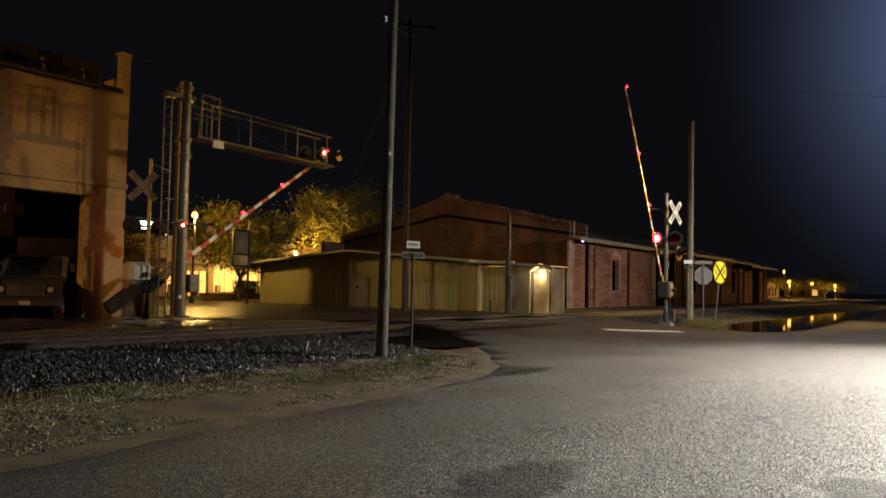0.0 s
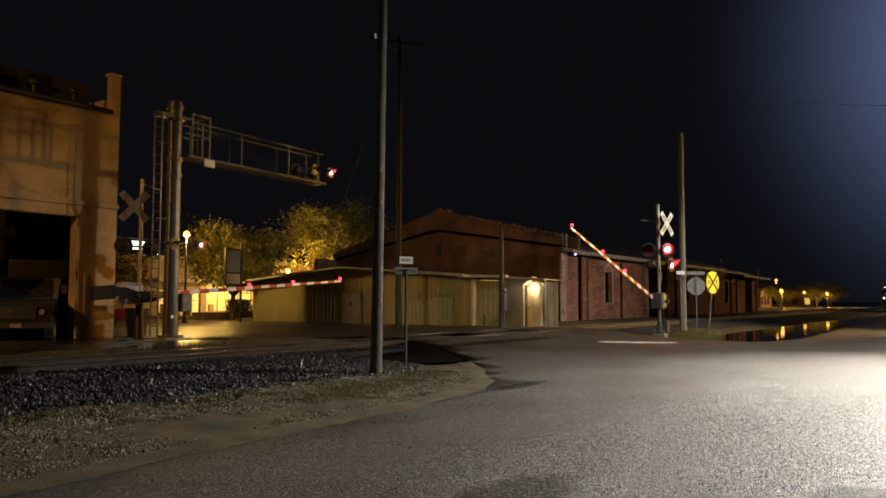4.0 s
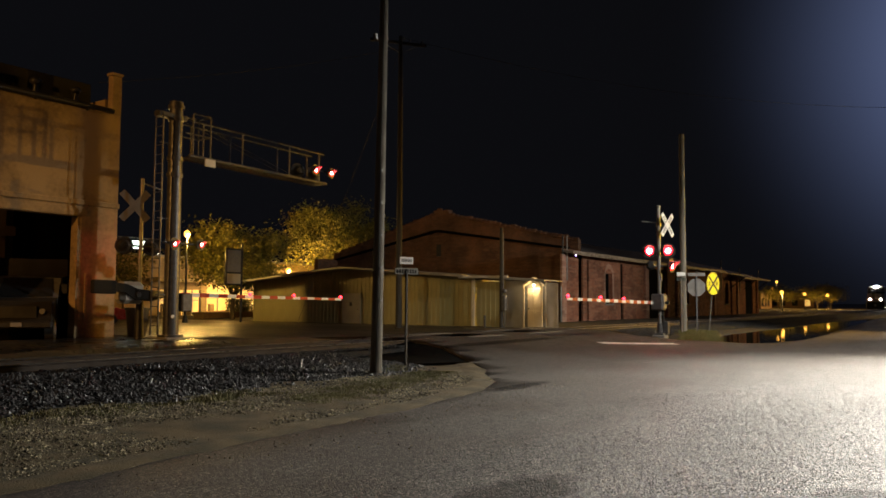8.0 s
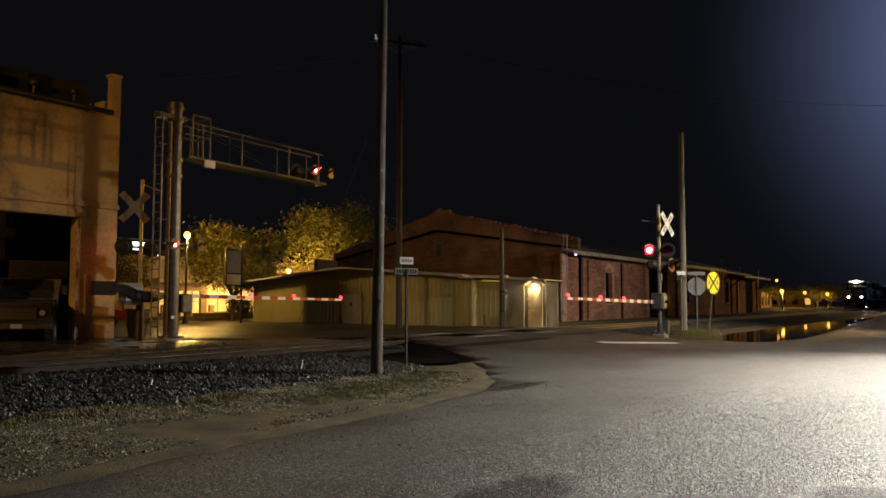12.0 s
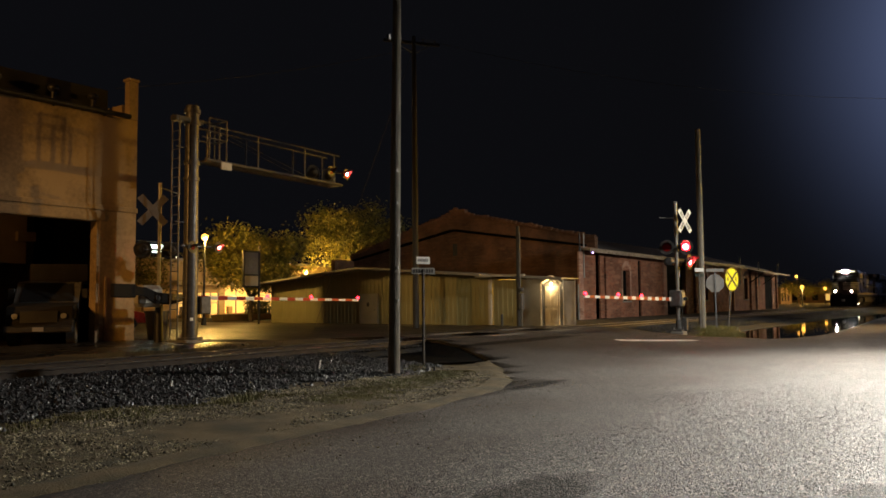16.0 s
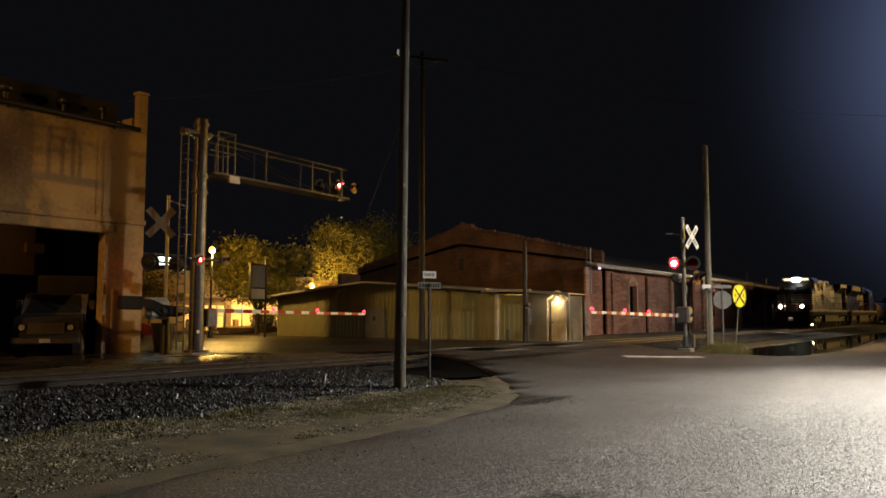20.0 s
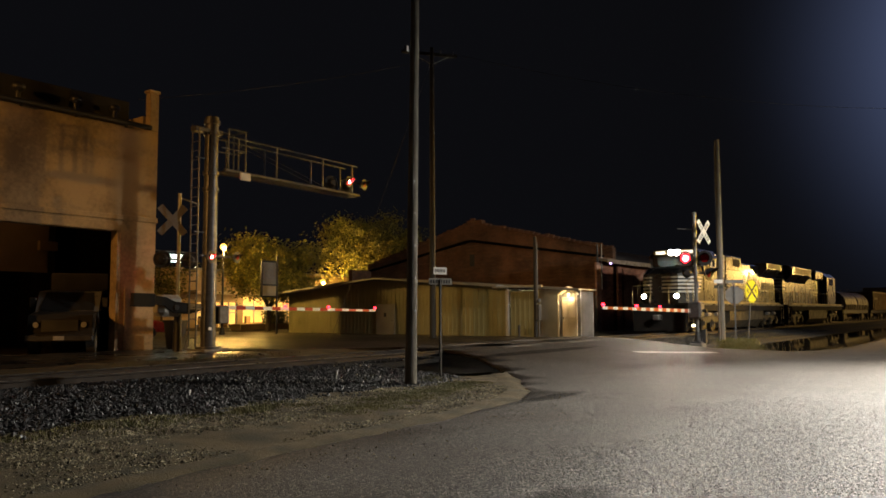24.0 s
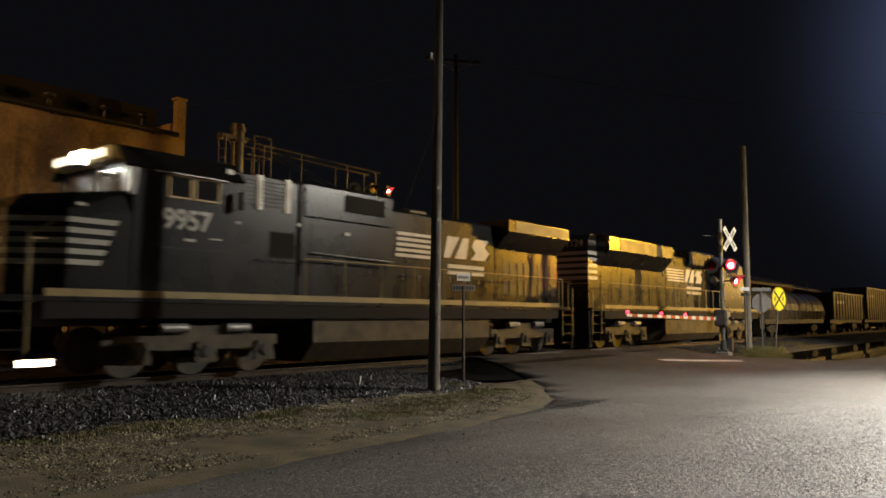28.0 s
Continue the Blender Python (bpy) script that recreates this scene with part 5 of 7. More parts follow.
def poles():
    p = utility_pole((13.14, 10.61, 0.0), 11.5, 0.13, 0.075, WOOD_POLE, "weathered wooden utility pole standing in the ballast edge", (0.26, 0.02))
    for k in range(5):
        z = 1.6 + k * 0.7
        part("staple", Shape().box(-0.02, -0.14 + 0.004 * k, z, 0.02, -0.11, z + 0.05), STEEL, p)
    part("ground_wire", Shape().tube((-0.1, -0.09, 0), (0.13, -0.05, 9), 0.010, sides=5), CABLE, p)
    part("bolt_bracket", Shape().box(-0.16, -0.03, 7.3, -0.08, 0.03, 7.42), GALV, p)
    utility_pole((31.37, 23.89, 0.2), 15.0, 0.17, 0.10, DARK_POLE, "tall dark wooden utility pole with a crossarm", (0.05, 0.05), 1.5)
    utility_pole((37.9, 11.62, 0.1), 9.75, 0.165, 0.12, WOOD_POLE, "bare weathered wooden pole beside the crossing signal", (0.12, 0))
    m = utility_pole((34.9, 20.0, 0.2), 5.2, 0.11, 0.09, DARK_POLE, "short dark service pole carrying electric meter boxes")
    box = part("meter_box", Shape().box(-0.17, -0.3, 0.95, 0.09, -0.1, 1.75, chamfer=0.02), GALV, m, "grey metal meter box")
    part("meter_glass", Shape().ball((-0.04, -0.2, 1.95), 0.12), GALV, box)
    part("conduit", Shape().tube((0.05, -0.16, 0), (0.05, -0.16, 0.95), 0.035).tube((-0.04, -0.14, 2.0), (-0.04, -0.14, 4.9), 0.025), GALV, m)
    post = thing("bollard", (34.9, 21.0, 0.15), "short dark steel post before the shed", "post")
    part("shaft", Shape().tube((0, 0, 0), (0, 0, 0.75), 0.06), BLACK, post)
    cable("guy_wire", (31.3, 23.8, 14.6), (25.6, 25.3, 0.4), 0.05, "thin steel guy wire running down from the tall pole", 0.009)
    cable("pole_cable", (38.0, 11.5, 8.6), (39.6, 12.2, 0.3), -0.25, "loose cable hanging from the bare pole", 0.012)
    utility_pole((62.0, -15.0, 0.0), 15.2, 0.2, 0.13, DARK_POLE, "tall dark wooden utility pole farther along the road", (0, 0), 1.5)
    cable("overhead_wire", (31.5, 23.8, 15.1), (62, -15, 15.0), 3.0, "slack overhead wire catching the street light", 0.010)
    cable("service_wire", (31.2, 23.85, 14.5), (15.9, 25.6, 9.35), 0.25, "service wire from the tall pole to the building roof", 0.008)


def street_lamp_globe(at, high, label, lit=900, far=False):
    s = thing("street_lamp", at, label, "street lamp", "globe street lamps")
    part("base", Shape().tube((0, 0, 0), (0, 0, 0.5), 0.2, 0.11, 12), BLACK, s)
    part("post", Shape().tube((0, 0, 0.5), (0, 0, high - 0.2), 0.075, 0.055, 12), BLACK, s)
    part("collar", Shape().tube((0, 0, high - 0.26), (0, 0, high - 0.14), 0.07, 0.13, 12), BLACK, s)
    part("globe", Shape().ball((0, 0, high), 0.27 if far else 0.19, 16, 10, 1.1), FAR_GLOW if far else GLOBE_GLOW, s, "glowing amber globe")
    part("finial", Shape().tube((0, 0, high + 0.2), (0, 0, high + 0.42), 0.05, 0.01, 8), BLACK, s)
    if lit:
        at_globe = (at[0], at[1] - 0.3, at[2] + high - 0.35)
        if far:
            spot_lamp("lamp_globe", at_globe, (at[0] + 1.0, at[1] + 0.5, 0), lit, SODIUM, 156, 0.15, 0.25)
        else:
            point_lamp("lamp_globe", at_globe, lit, SODIUM, 0.25)
    return s


def cobra_lamp(at, high, reach, label):
    s = thing("street_lamp", at, label, "street lamp", "roadside street lamps")
    part("post", Shape().tube((0, 0, -0.2), (0, 0, high), 0.11, 0.07, 12), GALV, s)
    part("arm", Shape().tube((0, 0, high - 0.1), (reach[0], reach[1], high + 0.3), 0.045, sides=8), GALV, s)
    part("head", Shape().box(-0.32, -0.14, -0.06, 0.32, 0.14, 0.08, m=Matrix.Translation((reach[0], reach[1], high + 0.36)), chamfer=0.04), GALV, s)
    return s


def lamps():
    street_lamp_globe((30.2, 39.0, 0.2), 5.38, "black post lamp with a glowing amber globe by the side street", 1400)
    street_lamp_globe((51.5, 52.0, 0.2), 4.2, "black post lamp with a glowing amber globe behind the shed", 4200)
    for x, y, z, lit in ((190, 36.96, 6.4, 4000), (150, 28.3, 3.45, 4200), (170, 27.9, 3.4, 0), (178, 24.9, 3.2, 7000), (240, 44.5, 4.2, 0), (128, 24.2, 3.2, 1800), (260, 52, 6, 0)):
        street_lamp_globe((x, y, 0.1), z - 0.1, "distant street lamp with a glowing amber globe", lit, True)
    # unseen post, added to carry the white fill light
    cobra_lamp((41.0, -14.7, 0.0), 9.3, (0, 1.6), "added out-of-view lamp post carrying the white fill light")
    cobra_lamp((-10.0, 7.9, 0.0), 8.8, (0, 1.5), "galvanised roadside street lamp with a warm white head")
    cobra_lamp((28.2, -2.1, 0.0), 10.3, (0, 1.6), "galvanised roadside street lamp with a white light head")
    cobra_lamp((-12.0, 17.4, 0.3), 8.8, (0, 1.5), "galvanised street lamp with an orange sodium head")
    cobra_lamp((118.0, -3.7, 0.0), 6.9, (0, 1.5), "galvanised street lamp with an amber sodium head")
    # unseen pole added below the invented amber light
    cobra_lamp((66.0, -5.5, 0.0), 7.9, (0, 1.5), "added out-of-view pole carrying the amber fill light")


def yellow_sign():
    s = thing("warning_sign", (39.75, 10.94, 0.05), "round yellow railway crossing warning sign on a leaning post", "road sign", turn=-18)
    m = pose(0, 0, 0, 0, 9, 0)
    part("post", Shape().box(-0.03, -0.02, -0.2, 0.03, 0.02, 2.2, m=m), GALV, s)
    c = m @ Vector((0, -0.03, 2.53))
    disc = part("disc", Shape().tube((c.x, -0.035, c.z), (c.x, -0.028, c.z), 0.58, sides=40), YELLOW_REFLECT, s, "bright yellow disc")
    part("rim", Shape().pipe([(c.x + 0.55 * math.cos(a * math.pi / 16), -0.039, c.z + 0.55 * math.sin(a * math.pi / 16)) for a in range(33)], 0.012, 4), BLACK, disc)
    for a in (45, -45):
        part("cross_bar", Shape().box(-0.53, -0.043, -0.05, 0.53, -0.0365, 0.05, m=Matrix.Translation((c.x, 0, c.z)) @ pose(0, 0, 0, 0, a, 0)), BLACK, disc, "black diagonal bar")
    for x in (-0.33, 0.33):
        lettering("letter", "R", 0.3, BLACK, disc, Matrix.Translation((c.x + x, -0.042, c.z)) @ pose(0, 0, 0, 90, 0, 0), 0.003)
    return s


def stop_sign():
    s = thing("stop_sign", (38.68, 11.2, -0.12), "octagonal stop sign seen from its bare metal back", "road sign", turn=-60)
    part("post", Shape().box(-0.03, -0.02, -0.2, 0.03, 0.02, 3.0), GALV, s)
    outline = [(0.46 * math.cos(math.radians(22.5 + 45 * k)), 2.46 + 0.46 * math.sin(math.radians(22.5 + 45 * k))) for k in range(8)]
    part("plate", Shape().prism(outline, "y", 0.022, 0.03), SIGN_BACK, s, "dull metal sign back")
    part("name_blade", Shape().box(-0.42, -0.012, 3.02, 0.42, 0.012, 3.18), SIGN_BACK, s)
    return s


def name_sign(at, high, turn_a, turn_b, bars, label):
    s = thing("street_name_sign", at, label, "road sign")
    part("post", Shape().box(-0.028, -0.02, -0.2, 0.028, 0.02, high - 0.2), DARK_POLE if bars else STEEL, s)
    lower = part("lower_blade", Shape().box(-0.31 if bars else -0.2, -0.008, -0.075, 0.31 if bars else 0.2, 0.008, 0.075, m=Matrix.Translation((0, 0, high - 0.25)) @ pose(0, 0, 0, 0, 0, turn_a), chamfer=0.003), GREY_CLAD if bars else GREEN_SIGN, s, "pale street name blade with dark writing" if bars else "dark street name blade")
    upper = part("upper_blade", Shape().box(-0.19 if bars else -0.2, -0.008, -0.085, 0.19 if bars else 0.2, 0.008, 0.085, m=Matrix.Translation((0, 0, high)) @ pose(0, 0, 0, 0, 0, turn_b), chamfer=0.003), WHITE_REFLECT, s, "white street name blade")
    if bars:
        for k in range(8):
            u = -0.27 + k * 0.07
            part("text_bar", Shape().box(u, -0.0125, -0.042, u + 0.04, -0.0085, 0.042, m=Matrix.Translation((0, 0, high - 0.25)) @ pose(0, 0, 0, 0, 0, turn_a)), BLACK, lower)
        for k in range(7):
            u = -0.15 + k * 0.043
            part("text_bar", Shape().box(u, -0.0125, -0.03, u + 0.026, -0.0085, 0.035, m=Matrix.Translation((0, 0, high)) @ pose(0, 0, 0, 0, 0, turn_b)), SIGN_BACK, upper)
    return s


def tree(at, high, wide, seed, label, leaves=5200):
    random.seed(seed)
    t = thing("tree", at, label, "tree", "street trees")
    trunk = Shape().tube((0, 0, -0.2), (0.1, 0, high * 0.28), 0.2, 0.15, 10)
    tips = []
    for k in range(9):
        a = k * 2.4 + random.uniform(-0.3, 0.3)
        r = wide * random.uniform(0.18, 0.36)
        z = high * random.uniform(0.5, 0.82)
        mid = Vector((0.5 * r * math.cos(a) + 0.1, 0.5 * r * math.sin(a), high * 0.42))
        end = Vector((r * math.cos(a), r * math.sin(a), z))
        trunk.tube((0.1, 0, high * 0.25), mid, 0.09, 0.06, 7).tube(mid, end, 0.06, 0.025, 6)
        tips.append(end)
        for j in range(3):
            twig = end + Vector((random.uniform(-1, 1) * wide * 0.17, random.uniform(-1, 1) * wide * 0.17, random.uniform(-0.12, 0.2) * high))
            trunk.tube(mid.lerp(end, 0.6), twig, 0.03, 0.01, 5)
            tips.append(twig)
    part("trunk", trunk, BARK, t)
    clumps = tips + [Vector((random.uniform(-1, 1) * wide * 0.42, random.uniform(-1, 1) * wide * 0.42, high * random.uniform(0.42, 0.9))) for _ in range(48)]
    s = Shape()
    for _ in range(leaves):
        c = random.choice(clumps)
        k = wide * 0.075
        p = c + Vector((random.gauss(0, k), random.gauss(0, k), random.gauss(0, k * 0.75)))
        if p.z < high * 0.3:
            p.z = high * 0.3 + random.random() * 0.4
        q = Euler((random.uniform(-1, 1), random.uniform(-1, 1), random.uniform(0, 6.28))).to_matrix()
        a, w = random.uniform(0.10, 0.19), random.uniform(0.06, 0.10)
        s.add([p + q @ Vector(v) for v in ((-a, 0, 0), (0, -w, 0.03), (a, 0, -0.02), (0, w, 0.03))], [(0, 1, 2), (0, 2, 3)])
    part("crown", s, LEAF, t, "uneven leafy crown")
    return t


def street_furniture():
    bin_ = thing("waste_bin", (17.5, 25.3, 0.25), "dark plastic wheeled waste bin by the building corner", "bin")
    part("body", Shape().tube((0, 0, 0.05), (0, 0, 1.0), 0.32, 0.42, 16), BLACK, bin_)
    part("rim", Shape().tube((0, 0, 1.0), (0, 0, 1.08), 0.46, 0.46, 16), BLACK, bin_)
    planter = thing("planter", (40.2, 47.0, 0.2), "low brick planter with a clipped dark hedge", "planter")
    part("box", Shape().box(-2.6, -0.6, -0.1, 2.6, 0.6, 0.55, chamfer=0.03), TAN_WALL, planter)
    random.seed(6)
    hedge = Shape()
    for _ in range(1500):
        p = Vector((random.uniform(0.2, 2.4), random.uniform(-0.5, 0.5), random.uniform(0.5, 1.5)))
        q = Euler((random.uniform(-1, 1), random.uniform(-1, 1), random.uniform(0, 6.28))).to_matrix()
        hedge.add([p + q @ Vector(v) for v in ((-0.1, 0, 0), (0, -0.05, 0), (0.1, 0, 0), (0, 0.05, 0))], [(0, 1, 2, 3)])
    part("hedge", hedge, LEAF, planter, "clipped leafy hedge")
    board = thing("hanging_signboard", (32.0, 37.0, -0.1), "square framed signboard on a dark post", "sign")
    part("post", Shape().tube((0.72, 0, 0), (0.72, 0, 5.2), 0.07), BLACK, board)
    part("frame", Shape().box(-0.55, -0.08, 2.65, 0.65, 0.08, 4.85, chamfer=0.03), BLACK, board)
    part("face", Shape().box(-0.47, -0.095, 3.42, 0.57, -0.082, 4.75, chamfer=0.005), GREY_CLAD, board)
    part("lower_face", Shape().box(-0.47, -0.095, 2.72, 0.57, -0.082, 3.32, chamfer=0.005), CREAM_PAINT, board)
    part("emblem", Shape().tube((0.05, -0.1, 4.05), (0.05, -0.096, 4.05), 0.35, sides=20), STEEL, board)
    car = thing("parked_car", (23.4, 38.5, 0.25), "dark red car parked across the tracks", "car", turn=-35)
    part("body", Shape().prism([(-2.1, 0.35), (-2.15, 0.75), (-1.9, 0.95), (-1.2, 1.0), (-0.7, 1.45), (0.8, 1.45), (1.4, 1.0), (2.1, 0.85), (2.15, 0.35)], "y", -0.85, 0.85), CAR_RED, car)
    for s in (-1, 1):
        part("side_window", Shape().prism([(-1.05, 1.02), (-0.62, 1.38), (0.75, 1.38), (1.2, 1.02)], "y", s * 0.852, s * 0.86), DARK_GLASS, car)
        part("tail_light", Shape().box(-2.17, s * 0.5, 0.72, -2.1, s * 0.82, 0.88, chamfer=0.01), TAIL_GLOW, car)
        for x in (-1.35, 1.35):
            wheel = part("wheel", Shape().tube((x, s * 0.66, 0.33), (x, s * 0.87, 0.33), 0.33, sides=20), RUBBER, car)
            part("rim", Shape().tube((x, s * 0.86, 0.33), (x, s * 0.885, 0.33), 0.2, sides=12), ALUMINIUM, wheel)
    for k in range(2):
        stake = thing("marker_stake", ((12.4, 12.1, 0.1), (8.6, 12.0, 0.1))[k], "short pale marker stake in the ballast", "stake")
        part("shaft", Shape().box(-0.012, -0.012, -0.1, 0.012, 0.012, 0.24 - 0.1 * k, m=pose(0, 0, 0, 0, 12, 0)), WHITE_REFLECT, stake)


# ---- crossing signals ----
BULBS = []


def flasher(parent, at, facing, side, size=0.18, plate=0.31):
    """A round signal head at `at` in the parent's space that looks along the angle `facing`; its bulb disc slides forward to show."""
    m = Matrix.Translation(at) @ pose(0, 0, 0, 0, 0, facing)
    head = part("signal_head", Shape().tube((0, 0.16, 0), (0, 0.02, 0), 0.12, 0.2, 18).tube((0, 0.02, 0), (0, 0.005, 0), plate, plate, 28), BLACK, parent, "round black signal head", m)
    part("lens", Shape().tube((0, 0.004, 0), (0, -0.004, 0), size, size, 24), LENS_RED, head, "dark red lens")
    hood = Shape()
    n = 14
    for k in range(n):
        a0, a1 = math.pi * (-0.12 + 1.24 * k / n), math.pi * (-0.12 + 1.24 * (k + 1) / n)
        r = size * 1.2
        hood.quad((r * math.cos(a0), 0, r * math.sin(a0)), (r * math.cos(a1), 0, r * math.sin(a1)), (r * math.cos(a1), -0.5 * size - 1.9 * size * max(0, math.sin(a1)), r * math.sin(a1)), (r * math.cos(a0), -0.5 * size - 1.9 * size * max(0, math.sin(a0)), r * math.sin(a0)))
    part("hood", hood, BLACK, head)
    bulb = part("bulb", Shape().tube((0, 0.006, 0), (0, 0, 0), size - 0.01, size - 0.01, 24), RED_GLOW, head, "glowing red bulb disc")
    core = Shape().tube((0, -0.002, 0), (0, -0.004, 0), size * 0.6, size * 0.6, 20).mesh("bulb_core", RED_CORE)
    join = bmesh.new()
    join.from_mesh(bulb.data)
    split = len(join.faces)
    join.from_mesh(core)
    join.faces.ensure_lookup_table()
    for f in join.faces[split:]:
        f.material_index = 1
    join.to_mesh(bulb.data)
    join.free()
    bulb.data.materials.append(RED_CORE)
    BULBS.append((bulb, side))
    return head


def crossbuck(parent, at, facing, mat, tilt=0):
    m = Matrix.Translation(at) @ pose(0, 0, 0, 0, 0, facing)
    for a in (48 + tilt, -48 + tilt):
        blade = part("crossbuck_blade", Shape().box(-0.61, -0.006, -0.115, 0.61, 0.006, 0.115, m=pose(0, -0.012 * (a > 0), 0, 0, a, 0), chamfer=0.004), mat, parent, "", m)
        if mat is WHITE_REFLECT:
            for u in (-0.42, -0.3, -0.18, 0.18, 0.3, 0.42):
                part("text_bar", Shape().box(u - 0.04, -0.011, -0.06, u + 0.035, -0.007, 0.06, m=pose(0, -0.012 * (a > 0), 0, 0, a, 0)), SIGN_BACK, blade)


def gate_arm(name, length, direction, parent_label):
    """Striped arm along local x; turns about local y at its root."""
    g = thing(name, (0, 0, 0), parent_label, "barrier", "crossing gate arms")
    d = direction
    n = int(length / 0.42)
    for k in range(n):
        u0, u1 = 0.5 + (length - 0.5) * k / n, 0.5 + (length - 0.5) * (k + 1) / n
        h = 0.075 - 0.03 * k / n
        part("stripe", Shape().box(d * u0, -0.018, -h, d * u1, 0.018, h, chamfer=0.006), (RED_REFLECT if direction < 0 else ARM_RED) if k % 2 else WHITE_REFLECT, g, "")
    part("root_channel", Shape().box(-d * 0.25, -0.045, -0.1, d * 0.75, 0.045, 0.1, chamfer=0.01), ALUMINIUM, g)
    for u in (length - 0.05, length * 0.69, length * 0.44):
        body = part("light_body", Shape().box(d * u - 0.05, -0.05, 0.05, d * u + 0.05, 0.05, 0.12, chamfer=0.01), BLACK, g)
        part("gate_light", Shape().ball((d * u, -0.01, 0.10), 0.062, 12, 8), RED_SMALL, g, "glowing red gate light")
    return g


def near_signal():
    s = thing("crossing_signal", (32.64, 11.01, 0.22), "aluminium railway crossing signal mast with red flashers and crossbuck", "crossing signal")
    part("mast", Shape().tube((0, 0, 0), (0, 0, 5.42), 0.075, sides=14), ALUMINIUM, s)
    part("foundation", Shape().box(-0.27, -0.27, -0.35, 0.27, 0.27, 0.02, chamfer=0.03), CONCRETE, s)
    part("mast_base", Shape().tube((0, 0, 0.02), (0, 0, 0.5), 0.13, 0.10, 12).box(-0.2, -0.2, 0.02, 0.2, 0.2, 0.1, chamfer=0.02), GALV, s)
    for bx, by in ((-0.15, -0.15), (0.15, -0.15), (-0.15, 0.15), (0.15, 0.15)):
        part("anchor_bolt", Shape().tube((bx, by, 0.1), (bx, by, 0.19), 0.022, sides=6), STEEL, s)
    part("cable_box", Shape().box(0.14, -0.3, 0.05, 0.34, -0.05, 0.6, chamfer=0.02), GALV, s)
    v = Vector((-0.947, -0.32, 0))
    r = Vector((0.32, -0.947, 0))
    face = math.degrees(math.atan2(v.y, v.x)) + 90
    part("crossarm", Shape().tube(r * -0.36 + Vector((0, 0, 3.56)), r * 0.36 + Vector((0, 0, 3.56)), 0.035), ALUMINIUM, s)
    part("lower_crossarm", Shape().tube(r * -0.44 + Vector((0, 0, 2.93)), r * 0.5 + Vector((0, 0, 2.93)), 0.035), ALUMINIUM, s)
    flasher(s, r * -0.39 + Vector((0, 0, 3.56)) + v * 0.12, face, 0)
    flasher(s, r * 0.37 + Vector((0, 0, 3.56)) + v * 0.12, face, 1)
    flasher(s, r * 0.52 + Vector((0, 0, 2.93)) + v * 0.1, face + 62, 1)
    flasher(s, r * -0.34 + Vector((0, 0, 2.95)) - v * 0.1, face + 180, 0, size=0.1, plate=0.14)
    crossbuck(s, r * 0.36 + Vector((0, 0, 4.66)) + v * 0.06, face + 56, WHITE_REFLECT)
    part("bell_arm", Shape().tube(Vector((0, 0, 4.78)), r * -0.68 + Vector((0, 0, 4.84)), 0.022), ALUMINIUM, s)
    part("bell", Shape().ball((0, 0, 5.46), 0.1, squash=0.6), ALUMINIUM, s)
    for z0, z1 in ((4.6, 4.75), (4.25, 4.33)):
        part("clamp", Shape().tube((0, 0, z0), (0, 0, z1), 0.1), ALUMINIUM, s)
    mech = part("gate_mechanism", Shape().box(-0.22, -0.2, 1.05, 0.34, 0.3, 1.75, chamfer=0.05), GALV, s, "grey gate mechanism housing")
    part("mechanism_shaft", Shape().tube((0.05, -0.4, 1.38), (0.05, 0.42, 1.38), 0.07), BLACK, mech)
    part("mechanism_cover", Shape().box(-0.15, -0.235, 1.15, 0.25, -0.202, 1.65, chamfer=0.012), STEEL, mech)
    part("conduit", Shape().tube((0.14, -0.12, 0.5), (0.14, -0.12, 1.1), 0.025), BLACK, s)
    part("notice_plate", Shape().box(-0.06, -0.1, 2.3, 0.06, -0.085, 2.6), material("blue_notice", (0.05, 0.10, 0.4), 0.4), s, "small blue notice plate")
    for k in range(5):
        part("counterweight_arm", Shape().box(0.3 + 0.08 * k, 0.25, 1.1, 0.36 + 0.08 * k, 0.33, 1.65, chamfer=0.01), STEEL, mech)
    return s


